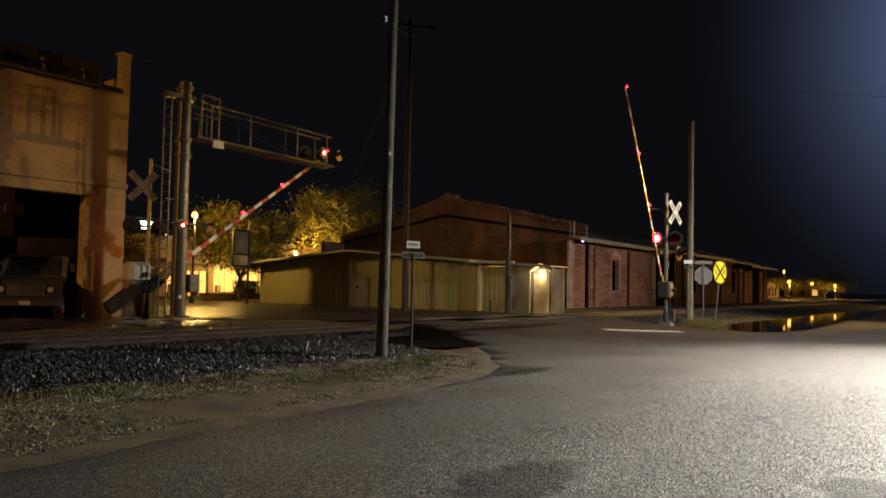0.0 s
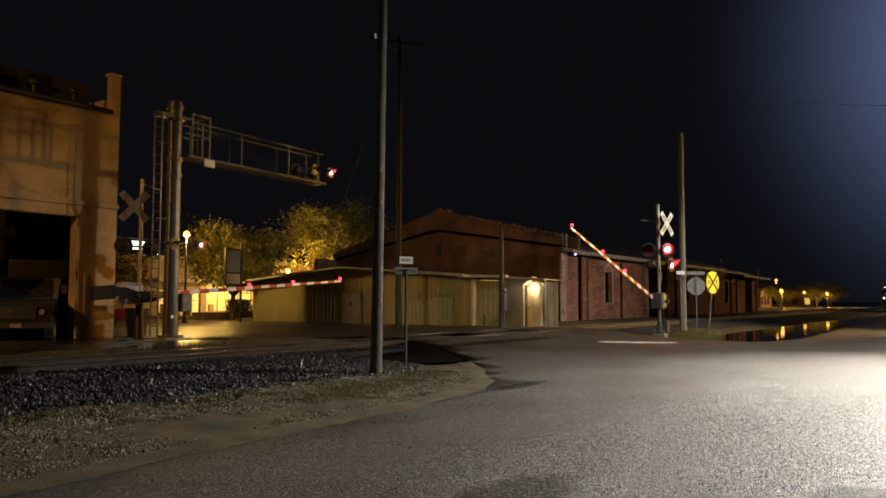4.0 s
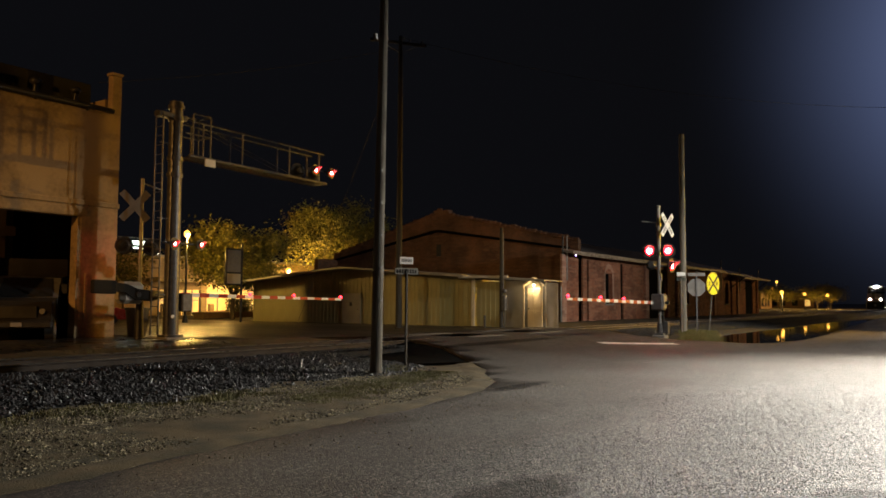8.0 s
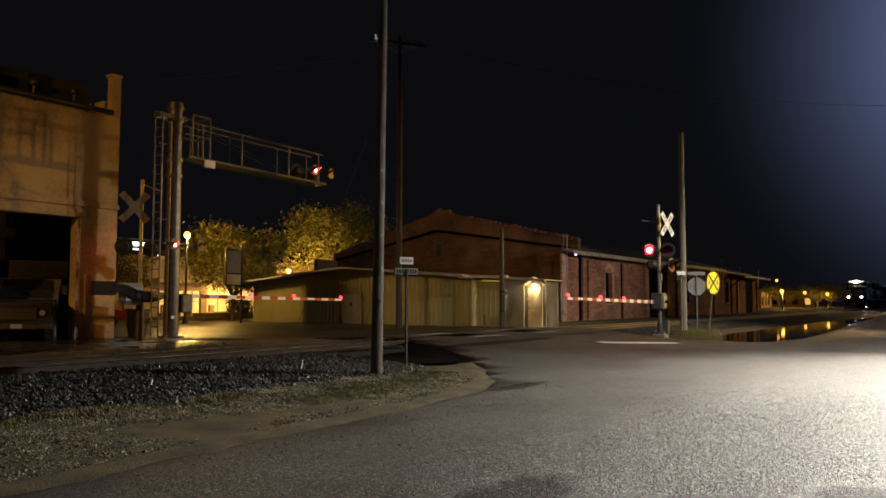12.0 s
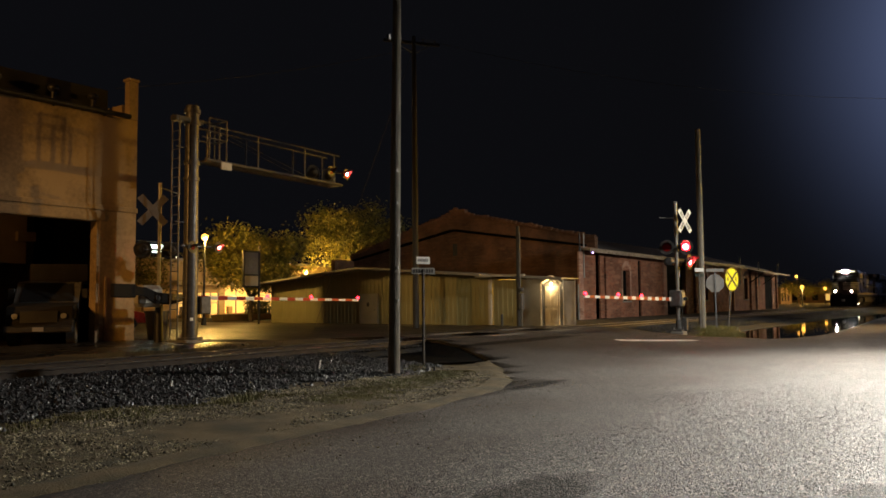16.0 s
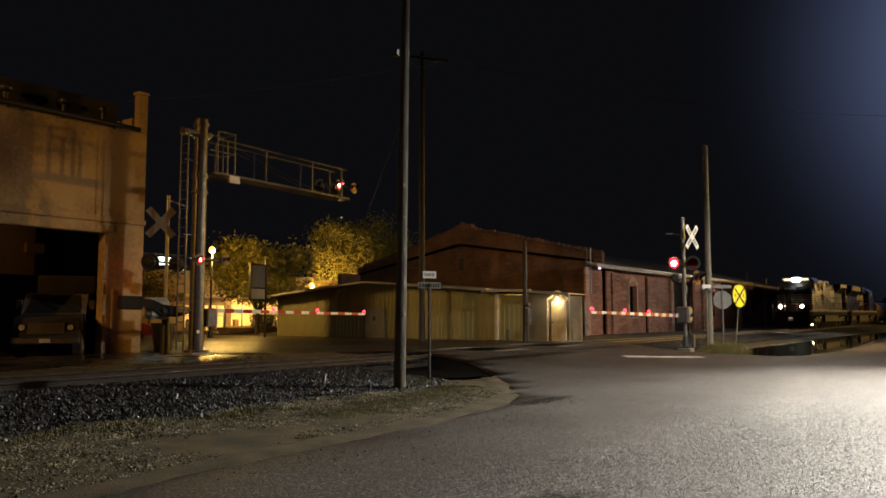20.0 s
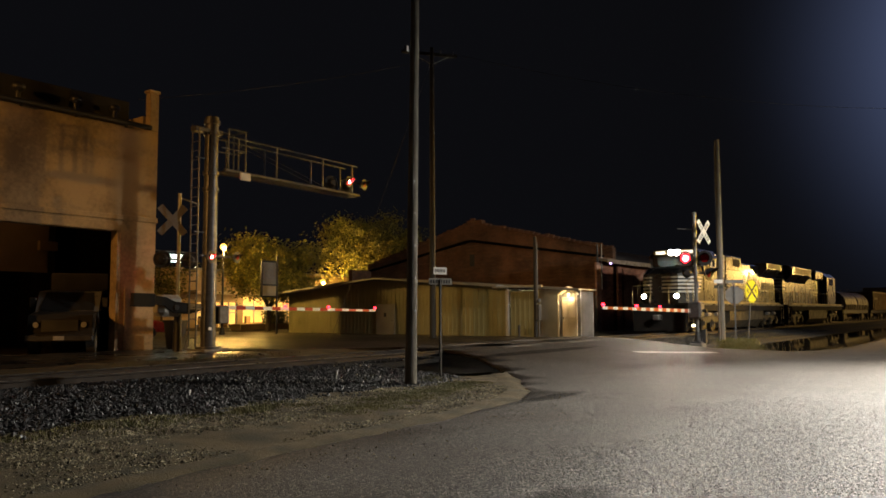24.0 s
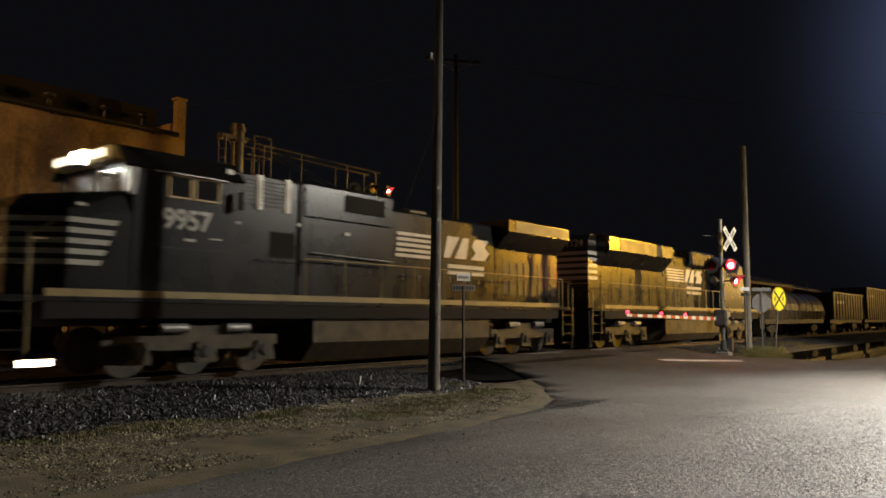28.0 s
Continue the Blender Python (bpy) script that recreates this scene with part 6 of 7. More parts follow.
def far_signal():
    s = thing("cantilever_signal", (16.40, 21.9, 0.28), "tall galvanised cantilever crossing signal reaching over the road", "crossing signal")
    part("mast", Shape().tube((0, 0, 0.1), (0, 0, 7.95), 0.25, 0.22, 20), GALV, s)
    part("foundation", Shape().box(-0.5, -0.5, -0.4, 0.5, 0.5, 0.12, chamfer=0.04), CONCRETE, s)
    part("base_flange", Shape().tube((0, 0, 0.12), (0, 0, 0.2), 0.42, sides=18), GALV, s)
    for z in (5.4, 5.95, 7.3, 7.7):
        part("mast_clamp", Shape().tube((0, 0, z), (0, 0, z + 0.13), 0.27, sides=18), GALV, s)
    part("top_bracket", Shape().box(-0.75, -0.16, 7.35, 0.35, 0.16, 7.52, chamfer=0.02), GALV, s)
    ladder = part("ladder", Shape().tube((-0.62, -0.18, 0.2), (-0.62, -0.18, 7.45), 0.03, sides=6).tube((-0.62, 0.2, 0.2), (-0.62, 0.2, 7.6), 0.03, sides=6), GALV, s)
    for k in range(23):
        part("rung", Shape().tube((-0.62, -0.18, 0.5 + k * 0.31), (-0.62, 0.2, 0.5 + k * 0.31), 0.015, sides=5), GALV, ladder)
    for z in (1.5, 4.0, 6.5):
        part("ladder_strut", Shape().tube((-0.62, 0, z), (-0.15, 0, z), 0.025, sides=6), GALV, ladder)
    # walkway arm with rails: two chords, grating and posts
    x0, x1 = 0.3, 7.0
    for y in (-0.33, 0.33):
        part("chord", Shape().tube((x0, y, 6.15), (x1, y, 6.05), 0.06, sides=8), GALV, s)
        part("hand_rail", Shape().tube((x0 + 0.15, y, 7.33), (x1 - 0.15, y, 7.21), 0.028, sides=6), GALV, s)
        part("upper_rail", Shape().tube((0.45, y, 7.60), (1.18, y, 7.60), 0.028, sides=6), GALV, s)
        for u in (0.45, 0.87, 1.18, 2.6, 4.93, 6.56):
            part("rail_post", Shape().tube((u, y, 6.12), (u, y, {0.45: 7.6, 1.18: 7.6}.get(u, 7.33 - 0.018 * u)), 0.028, sides=6), GALV, s)
        part("tension_wire", Shape().tube((0.2, y * 0.5, 7.45), (5.4, y * 0.5, 6.15), 0.01, sides=5), CABLE, s)
    part("grating", Shape().box(x0, -0.3, 6.13, x1, 0.3, 6.17, m=pose(0, 0, 0.0, 0, 0.85, 0)), GALV, s, "open steel walkway grating")
    for k in range(12):
        part("cross_tie", Shape().tube((x0 + 0.3 + k * 0.56, -0.33, 6.15 - 0.008 * k), (x0 + 0.3 + k * 0.56, 0.33, 6.15 - 0.008 * k), 0.025, sides=6), GALV, s)
    for z in (6.9, 7.6):
        part("cage_bar", Shape().pipe([(0.45 if z > 7 else 0.15, -0.33, z), (1.18, -0.33, z), (1.18, 0.33, z), (0.45 if z > 7 else 0.15, 0.33, z)], 0.024), GALV, s)
    part("junction_plate", Shape().box(0.9, -0.42, 5.88, 1.35, -0.36, 6.14, chamfer=0.01), TRIM, s)
    # flashers at the arm's end and on the mast
    for u, side in ((6.22, 0), (7.12, 1)):
        flasher(s, Vector((u, -0.5, 6.5)), 8, side, size=0.12, plate=0.22)
        flasher(s, Vector((u, 0.5, 6.55)), 165, side, size=0.12)
    part("arm_light_bar", Shape().tube((6.0, -0.3, 6.55), (7.2, -0.3, 6.55), 0.035), GALV, s)
    part("arm_light_post", Shape().tube((6.6, -0.3, 6.1), (6.6, -0.3, 6.75), 0.04), GALV, s)
    part("mast_light_bar", Shape().tube((-0.55, -0.25, 3.2), (0.85, -0.25, 3.2), 0.035), GALV, s)
    flasher(s, Vector((-0.2, -0.38, 3.16)), 8, 0, size=0.085, plate=0.15)
    flasher(s, Vector((0.86, -0.38, 3.2)), 8, 1, size=0.085, plate=0.15)
    part("control_box", Shape().box(0.22, -0.3, 0.95, 0.62, 0.0, 1.55, chamfer=0.03), GALV, s, "grey control box")
    part("tag", Shape().box(-0.16, -0.24, 0.75, 0.02, -0.218, 0.85), WHITE_REFLECT, s)
    return s


def far_gate():
    s = thing("gate_signal", (15.82, 22.75, 0.28), "gate mast with an unlit crossbuck seen from behind", "crossing signal")
    part("mast", Shape().tube((-0.03, 0, 1.9), (-0.03, 0, 5.35), 0.06, sides=12), ALUMINIUM, s)
    part("pedestal", Shape().tube((0, 0, 0), (0, 0, 1.3), 0.16, 0.12, 12), BLACK, s)
    part("foundation", Shape().box(-0.35, -0.35, -0.35, 0.35, 0.35, 0.03, chamfer=0.03), CONCRETE, s)
    crossbuck(s, Vector((-0.26, 0.05, 4.42)), -30, SIGN_BACK)
    part("bell_arm", Shape().tube((-0.03, 0, 5.2), (0.75, 0, 5.05), 0.025), ALUMINIUM, s)
    part("crossarm", Shape().tube((-0.65, 0, 3.1), (0.6, 0, 3.1), 0.035), BLACK, s)
    flasher(s, Vector((-0.55, 0.15, 3.1)), 150, 0, size=0.09, plate=0.29)
    flasher(s, Vector((0.5, 0.15, 3.1)), 150, 1, size=0.09, plate=0.29)
    mech = part("gate_mechanism", Shape().box(-0.85, -0.3, 1.2, 0.02, 0.28, 1.92, chamfer=0.14), TRIM, s, "rounded grey gate mechanism")
    part("mechanism_shaft", Shape().tube((-0.35, -0.45, 1.5), (-0.35, 0.42, 1.5), 0.09), BLACK, mech)
    return s


def counterweight():
    g = thing("gate_counterweight", (0, 0, 0), "black counterweight on a crank behind the gate arm", "counterweight")
    part("crank", Shape().prism([(-1.55, 0.06), (-1.15, 0.02), (-0.75, -0.22), (-0.2, -0.24), (0.35, -0.1), (0.35, 0.1), (-0.3, 0.12), (-0.75, 0.16), (-1.1, 0.30), (-1.55, 0.34)], "y", -0.38, -0.31), UNDERFRAME, g)
    part("weight", Shape().box(-2.3, -0.42, -0.03, -1.5, -0.22, 0.40, chamfer=0.03), UNDERFRAME, g)
    part("second_crank", Shape().prism([(-1.0, -0.08), (-0.2, -0.22), (0.3, -0.1), (0.3, 0.12), (-0.2, 0.15), (-1.0, 0.1)], "y", 0.28, 0.34), BLACK, g)
    return g


# ---- the train ----


def bogie(loco, x, parent_label=""):
    b = part("bogie", Shape().prism([(-1.95, 0.62), (-1.95, 0.85), (-1.2, 0.85), (-0.9, 1.05), (0.9, 1.05), (1.2, 0.85), (1.95, 0.85), (1.95, 0.62), (1.0, 0.55), (-1.0, 0.55)], "y", -1.28, -1.12)
             .prism([(-1.95, 0.62), (-1.95, 0.85), (1.95, 0.85), (1.95, 0.62)], "y", 1.12, 1.28).box(-1.6, -1.1, 0.5, 1.6, 1.1, 0.75), TRUCK_GREY, loco, "grimy six-wheel bogie frame", pose(x, 0, 0))
    for u in (-1.55, 0, 1.55):
        for y in (-0.82, 0.7):
            part("wheel", Shape().tube((u, y, 0.515), (u, y + 0.12, 0.515), 0.51, sides=28), TRUCK_GREY, b)
        part("axle_box", Shape().prism([(u - 0.28, 0.28), (u - 0.2, 0.72), (u + 0.2, 0.72), (u + 0.28, 0.28)], "y", -1.36, -1.285), TRUCK_GREY, b)
        part("bearing_cap", Shape().tube((u, -1.41, 0.52), (u, -1.361, 0.52), 0.13, sides=14), BLACK, b)
    for u in (-0.78, 0.78):
        part("brake_cylinder", Shape().tube((u - 0.3, -1.34, 1.0), (u + 0.3, -1.34, 1.0), 0.1, sides=10), STEEL, b)
        part("spring", Shape().tube((u, -1.2, 0.85), (u, -1.2, 1.15), 0.12, sides=10), BLACK, b)
    return b


def deck_and_rails(loco, length, front_steps=True):
    half = 1.53
    part("frame", Shape().box(0.35, -1.1, 1.05, length - 0.35, 1.1, 1.5), UNDERFRAME, loco)
    part("deck", Shape().box(0.2, -half, 1.50, length - 0.2, half, 1.62, chamfer=0.015), LOCO_BLACK, loco)
    for s in (-1, 1):
        part("sill_stripe", Shape().box(1.1, s * half, 1.60, length - 1.1, s * (half + 0.012), 1.74), LOCO_SILL, loco, "grimy cream sill stripe")
        part("sill", Shape().box(1.1, s * (half - 0.06), 1.2, length - 1.1, s * (half - 0.002), 1.50), UNDERFRAME, loco)


def side_rail(loco, x0, x1, spacing=1.25):
    for s in (-1, 1):
        y = s * 1.49
        part("hand_rail", Shape().tube((x0, y, 2.62), (x1, y, 2.62), 0.02, sides=6), LOCO_SILL if s < 0 else LOCO_BLACK, loco)
        n = int((x1 - x0) / spacing)
        for k in range(n + 1):
            u = x0 + (x1 - x0) * k / n
            part("stanchion", Shape().tube((u, y, 1.62), (u, y, 2.62), 0.018, sides=6), LOCO_SILL if s < 0 else LOCO_BLACK, loco)


def end_steps(loco, x, d):
    """Corner steps and end platform; d points outwards along x."""
    part("pilot", Shape().prism([(x, 1.5), (x + d * 0.12, 1.5), (x + d * 0.05, 0.12), (x - d * 0.1, 0.12)], "y", -1.45, 1.45), UNDERFRAME, loco, "black snowplough pilot")
    part("coupler", Shape().box(x + d * 0.05, -0.16, 0.72, x + d * 0.6, 0.16, 1.0, chamfer=0.04), STEEL, loco)
    for s in (-1, 1):
        for k in range(4):
            z = 0.32 + 0.33 * k
            part("step", Shape().box(x - d * 0.75, s * 1.1, z, x - d * 0.1, s * 1.5, z + 0.035), LOCO_BLACK, loco)
        part("step_side", Shape().box(x - d * 0.79, s * 1.1, 0.3, x - d * 0.755, s * 1.5, 1.5), LOCO_BLACK, loco)
        part("step_side", Shape().box(x - d * 0.1, s * 1.1, 0.2, x - d * 0.06, s * 1.5, 1.5), LOCO_BLACK, loco)
        part("grab_rail", Shape().pipe([(x - d * 0.82, s * 1.53, 0.6), (x - d * 0.82, s * 1.53, 2.6), (x - d * 1.1, s * 1.5, 2.62)], 0.022).pipe([(x - d * 0.08, s * 1.53, 0.6), (x - d * 0.08, s * 1.53, 2.3)], 0.022), LOCO_SILL, loco, "cream grab rail")
        part("end_rail", Shape().pipe([(x - d * 0.05, s * 1.45, 2.55), (x - d * 0.05, s * 0.5, 2.55), (x - d * 0.05, s * 0.5, 1.62)], 0.02), LOCO_SILL, loco)


def lead_locomotive():
    t = thing("lead_locomotive", (0, 0, 0), "black diesel locomotive with white stripes leading the train", "locomotive", "train")
    length = 20.2
    deck_and_rails(t, length)
    end_steps(t, 0.0, -1)
    end_steps(t, length, 1)
    # wide nose: flat front, angled corners, full-width flanks that run into the cab
    plan = [(0.72, -0.78), (1.5, -1.48), (2.9, -1.48), (2.9, 1.48), (1.5, 1.48), (0.72, 0.78)]
    part("nose", Shape().prism(plan, "z", 1.62, 3.2), LOCO_BLACK, t, "wide black nose with angled corners")
    crown = Shape()
    ring = [(x, y, 3.2) for x, y in plan]
    lid = [(1.05, -0.62, 3.5), (1.75, -1.30, 3.55), (2.9, -1.36, 3.72), (2.9, 1.36, 3.72), (1.75, 1.30, 3.55), (1.05, 0.62, 3.5)]
    crown.add(ring + lid, [(i, (i + 1) % 6, 6 + (i + 1) % 6, 6 + i) for i in range(6)] + [tuple(range(6, 12))])
    part("nose_top", crown, LOCO_BLACK, t)
    part("nose_door", Shape().box(0.69, 0.1, 1.7, 0.716, 0.66, 3.1, chamfer=0.01), LOCO_BLACK, t)
    part("emblem_disc", Shape().tube((0.93, 0.02, 3.36), (0.90, 0.02, 3.34), 0.10, sides=16), RAIL_SIDE, t, "small rusty round emblem on the nose")
    for k in range(5):
        z = 2.18 + 0.195 * k
        part("nose_stripe", Shape().box(0.700, -0.78, z, 0.717, 0.78, z + 0.10), LOCO_WHITE, t, "white nose stripe")
        for s in (-1, 1):
            part("side_stripe", Shape().prism([(1.5, z), (2.10 + 0.08 * k, z), (2.16 + 0.08 * k, z + 0.10), (1.5, z + 0.10)], "y", s * 1.481, s * 1.492), LOCO_WHITE, t, "white side stripe")
            dx, dy = 0.78 / 1.048, s * 0.70 / 1.048
            nx, ny = -0.70 / 1.048 * 0.012, s * 0.78 / 1.048 * 0.012
            corner = Shape()
            for zz in (z, z + 0.10):
                corner.v += [(0.72, s * 0.78, zz), (1.5, s * 1.48, zz), (1.5 + nx, s * 1.48 + ny, zz), (0.72 + nx, s * 0.78 + ny, zz)]
            corner.f, corner.smooth = [(0, 1, 2, 3), (4, 5, 6, 7), (0, 1, 5, 4), (1, 2, 6, 5), (2, 3, 7, 6), (3, 0, 4, 7)], [False] * 6
            part("corner_stripe", corner, LOCO_WHITE, t, "white stripe on the angled corner")
    for s in (-1, 1):
        part("corner_handrail", Shape().pipe([(0.95, s * 1.15, 1.7), (0.95, s * 1.15, 2.75), (1.3, s * 1.42, 2.95)], 0.02), LOCO_SILL, t)
        part("nose_marker", Shape().box(1.62, s * 1.482, 3.28, 1.82, s * 1.5, 3.34), LOCO_WHITE, t)
    cab = part("cab", Shape().prism([(-1.5, 1.62), (1.5, 1.62), (1.5, 4.15), (1.15, 4.52), (-1.15, 4.52), (-1.5, 4.15)], "x", 2.75, 5.15), LOCO_BLACK, t, "black wide cab")
    part("cab_roof", Shape().prism([(-1.52, 4.16), (-1.16, 4.53), (1.16, 4.53), (1.52, 4.16), (1.56, 4.2), (1.2, 4.62), (-1.2, 4.62), (-1.56, 4.2)], "x", 2.55, 5.35), LOCO_BLACK, cab)
    for s in (-1, 1):
        part("windscreen_post", Shape().prism([(2.68, 3.62), (2.78, 3.62), (2.86, 4.2), (2.74, 4.2)], "y", s * 1.40, s * 1.512), ALUMINIUM, cab, "bright windscreen post")
    part("brow", Shape().box(2.38, -1.2, 4.30, 2.76, 1.2, 4.6, chamfer=0.04), LOCO_SILL, cab, "pale brow over the windscreen")
    part("headlight", Shape().tube((2.375, -0.17, 4.45), (2.365, -0.17, 4.45), 0.155, sides=20).tube((2.375, 0.17, 4.45), (2.365, 0.17, 4.45), 0.155, sides=16), HEAD_GLOW, t, "blazing headlight")
    # made-up plate that blocks headlight spill onto nose and windscreen
    part("added_visor", Shape().box(2.12, -0.42, 4.235, 2.378, 0.42, 4.275, chamfer=0.01), LOCO_BLACK, cab, "black visor added to shield the nose from headlight spill")
    part("near_number_board", Shape().box(2.36, -1.05, 4.38, 2.375, -0.3, 4.54), BOARD_GLOW, t, "lit number board")
    part("far_number_board", Shape().box(2.36, 0.5, 4.38, 2.375, 1.05, 4.54), BOARD_GLOW, t, "lit number board")
    for y in (-0.55, 0.55):
        part("windscreen", Shape().add([(2.742, y - 0.45, 3.74), (2.742, y + 0.45, 3.74), (2.742, y + 0.45, 4.2), (2.742, y - 0.45, 4.2)], [(0, 1, 2, 3)]), DARK_GLASS, cab)
    for s in (-1, 1):
        for u0, u1 in ((3.5, 4.03), (4.12, 4.72)):
            w = part("cab_window", Shape().box(u0, s * 1.501, 3.66, u1, s * 1.507, 4.12), DARK_GLASS, cab)
            part("window_frame", Shape().pipe([(u0, s * 1.51, 3.66), (u1, s * 1.51, 3.66), (u1, s * 1.51, 4.12), (u0, s * 1.51, 4.12), (u0, s * 1.51, 3.66)], 0.03, 4), CREAM_PAINT, w, "pale window frame")
        part("cab_drip", Shape().box(3.2, s * 1.5, 4.13, 4.9, s * 1.6, 4.16), ALUMINIUM, cab)
        part("cab_seam", Shape().box(2.9, s * 1.501, 2.62, 5.1, s * 1.506, 2.635), BLACK, cab)
        part("small_plate", Shape().box(3.9, s * 1.502, 2.78, 4.15, s * 1.508, 2.84).box(4.5, s * 1.502, 2.86, 4.8, s * 1.508, 2.89), LOCO_WHITE, cab)
        lettering("road_number", "9957", 0.58, LOCO_WHITE, cab, pose(3.95, s * 1.509, 3.2, 90, 0, 0 if s < 0 else 180), 0.006, 0.012)
    for y in (-0.9, 0.9):
        part("ditch_light", Shape().tube((0.28, y, 1.98), (0.1, y, 1.98), 0.13, 0.15, 16), LOCO_BLACK, t, "ditch light housing")
        part("ditch_lens", Shape().tube((0.097, y, 1.98), (0.09, y, 1.98), 0.115, sides=20), DITCH_GLOW, t, "bright ditch light")
    part("step_light", Shape().box(0.72, -1.50, 0.36, 1.30, -1.46, 0.48), STEP_GLOW, t, "lit step well lamp")
    # equipment behind the cab
    part("auxiliary_cab", Shape().box(5.15, -1.38, 1.62, 7.05, 1.38, 4.45, chamfer=0.05), LOCO_BLACK, t)
    for s in (-1, 1):
        for u in (5.16, 5.98):
            part("louvre_panel", Shape().box(u, s * 1.381, 3.75, u + 0.62, s * 1.39, 4.42), BLACK, t)
            for k in range(7):
                part("louvre", Shape().box(u, s * 1.39, 3.78 + k * 0.09, u + 0.62, s * 1.41, 3.81 + k * 0.09), BLACK, t)
        for u in (4.98, 5.80, 6.62):
            part("louvre_post", Shape().box(u, s * 1.392, 3.66, u + 0.15, s * 1.43, 4.46), TRIM, t, "pale louvre post")
        part("dark_hatch", Shape().box(6.2, s * 1.381, 2.6, 6.95, s * 1.388, 3.2, chamfer=0.003), UNDERFRAME, t, "dark equipment hatch")
        part("hatch_ledge", Shape().box(5.8, s * 1.382, 2.5, 6.98, s * 1.43, 2.54), LOCO_BLACK, t)
        part("seam_strip", Shape().box(7.06, s * 1.36, 2.2, 7.14, s * 1.41, 4.45), UNDERFRAME, t, "dark vertical joint strip")
        part("marker_plate", Shape().box(7.0, s * 1.41, 3.38, 7.1, s * 1.424, 3.46).box(5.25, s * 1.382, 3.28, 5.37, s * 1.392, 3.34).box(8.6, s * 1.39, 3.3, 8.78, s * 1.4, 3.38), LOCO_WHITE, t)
        part("side_grab_rail", Shape().pipe([(7.45, s * 1.42, 2.79), (10.4, s * 1.42, 2.72)], 0.018), STEEL, t)
    part("hood_front", Shape().box(7.05, -1.34, 1.62, 10.5, 1.34, 4.50, chamfer=0.06), LOCO_BLACK, t)
    part("dynamic_brake", Shape().box(7.2, -1.38, 3.6, 10.45, 1.38, 4.52, chamfer=0.08), LOCO_BLACK, t)
    part("engine_hood", Shape().box(10.5, -0.95, 1.62, 16.0, 0.95, 4.28, chamfer=0.08), LOCO_BLACK, t)
    for s in (-1, 1):
        part("brake_grille", Shape().box(8.6, s * 1.381, 3.9, 10.08, s * 1.392, 4.34), UNDERFRAME, t)
        part("cab_door", Shape().box(7.5, s * 1.341, 1.7, 8.3, s * 1.352, 3.5, chamfer=0.003), LOCO_BLACK, t)
        for k in range(7):
            u = 10.7 + k * 0.74
            part("hood_door", Shape().box(u, s * 0.951, 1.75, u + 0.68, s * 0.966, 2.95, chamfer=0.004), LOCO_BLACK, t)
            part("door_latch", Shape().box(u + 0.58, s * 0.967, 2.3, u + 0.63, s * 0.985, 2.45), STEEL, t)
        for k in range(5):
            z = 2.95 + 0.155 * k
            part("emblem_bar", Shape().prism([(10.98 + 0.02 * k, z), (12.62 + 0.03 * k, z), (12.65 + 0.03 * k, z + 0.09), (11.0 + 0.02 * k, z + 0.09)], "y", s * 0.968, s * 0.978), LOCO_WHITE, t, "white emblem bar")
        part("emblem_shape", Shape().prism([(13.2, 3.05), (13.5, 3.05), (14.0, 3.72), (13.4, 3.72)], "y", s * 0.952, s * 0.963).prism([(13.75, 3.05), (14.35, 3.05), (14.5, 3.72), (14.2, 3.72)], "y", s * 0.952, s * 0.963)
             .prism([(14.6, 3.05), (15.35, 3.05), (15.6, 3.3), (15.35, 3.5), (15.6, 3.72), (14.85, 3.72), (14.6, 3.48), (14.85, 3.28)], "y", s * 0.952, s * 0.963), LOCO_WHITE, t, "white emblem shape")
        part("text_bar", Shape().box(13.4, s * 0.968, 2.74, 15.3, s * 0.974, 2.86).box(13.4, s * 0.968, 2.55, 15.3, s * 0.974, 2.67), LOCO_WHITE, t)
    part("exhaust", Shape().box(12.4, -0.3, 4.28, 13.2, 0.3, 4.5, chamfer=0.03), BLACK, t)
    part("radiator_hood", Shape().prism([(-0.95, 1.62), (0.95, 1.62), (0.95, 3.5), (1.5, 4.05), (1.5, 4.45), (-1.5, 4.45), (-1.5, 4.05), (-0.95, 3.5)], "x", 16.0, 20.0), LOCO_BLACK, t, "black flared radiator hood")
    for s in (-1, 1):
        part("radiator_face", Shape().box(16.4, s * 1.501, 4.08, 19.9, s * 1.512, 4.42), LOCO_SILL, t)
        for u in (16.4, 17.3, 18.2, 19.1):
            part("screen", Shape().box(u, s * 0.952, 2.0, u + 0.34, s * 0.965, 2.5).box(u + 0.42, s * 0.952, 2.0, u + 0.76, s * 0.965, 2.5).box(u, s * 0.952, 2.6, u + 0.34, s * 0.965, 3.1).box(u + 0.42, s * 0.952, 2.6, u + 0.76, s * 0.965, 3.1), BLACK, t)
    side_rail(t, 7.2, 19.2)
    part("fuel_tank", Shape().prism([(-1.42, 1.3), (1.42, 1.3), (1.42, 0.62), (1.0, 0.16), (-1.0, 0.16), (-1.42, 0.62)], "x", 7.55, 14.95), TRUCK_GREY, t, "long grimy fuel tank")
    part("air_tank", Shape().tube((7.7, -1.3, 1.36), (12.2, -1.3, 1.36), 0.1, sides=10), BLACK, t)
    bogie(t, 4.6)
    bogie(t, 17.2)
    part("antenna", Shape().box(3.6, -0.3, 4.62, 4.1, 0.3, 4.7, chamfer=0.02), ALUMINIUM, t)
    part("horn", Shape().tube((5.5, 0, 4.5), (5.1, 0, 4.75), 0.05, 0.09, 8), STEEL, t)
    part("mirror", Shape().box(5.15, -1.75, 3.55, 5.2, -1.58, 3.95, chamfer=0.01), BLACK, t)
    return t


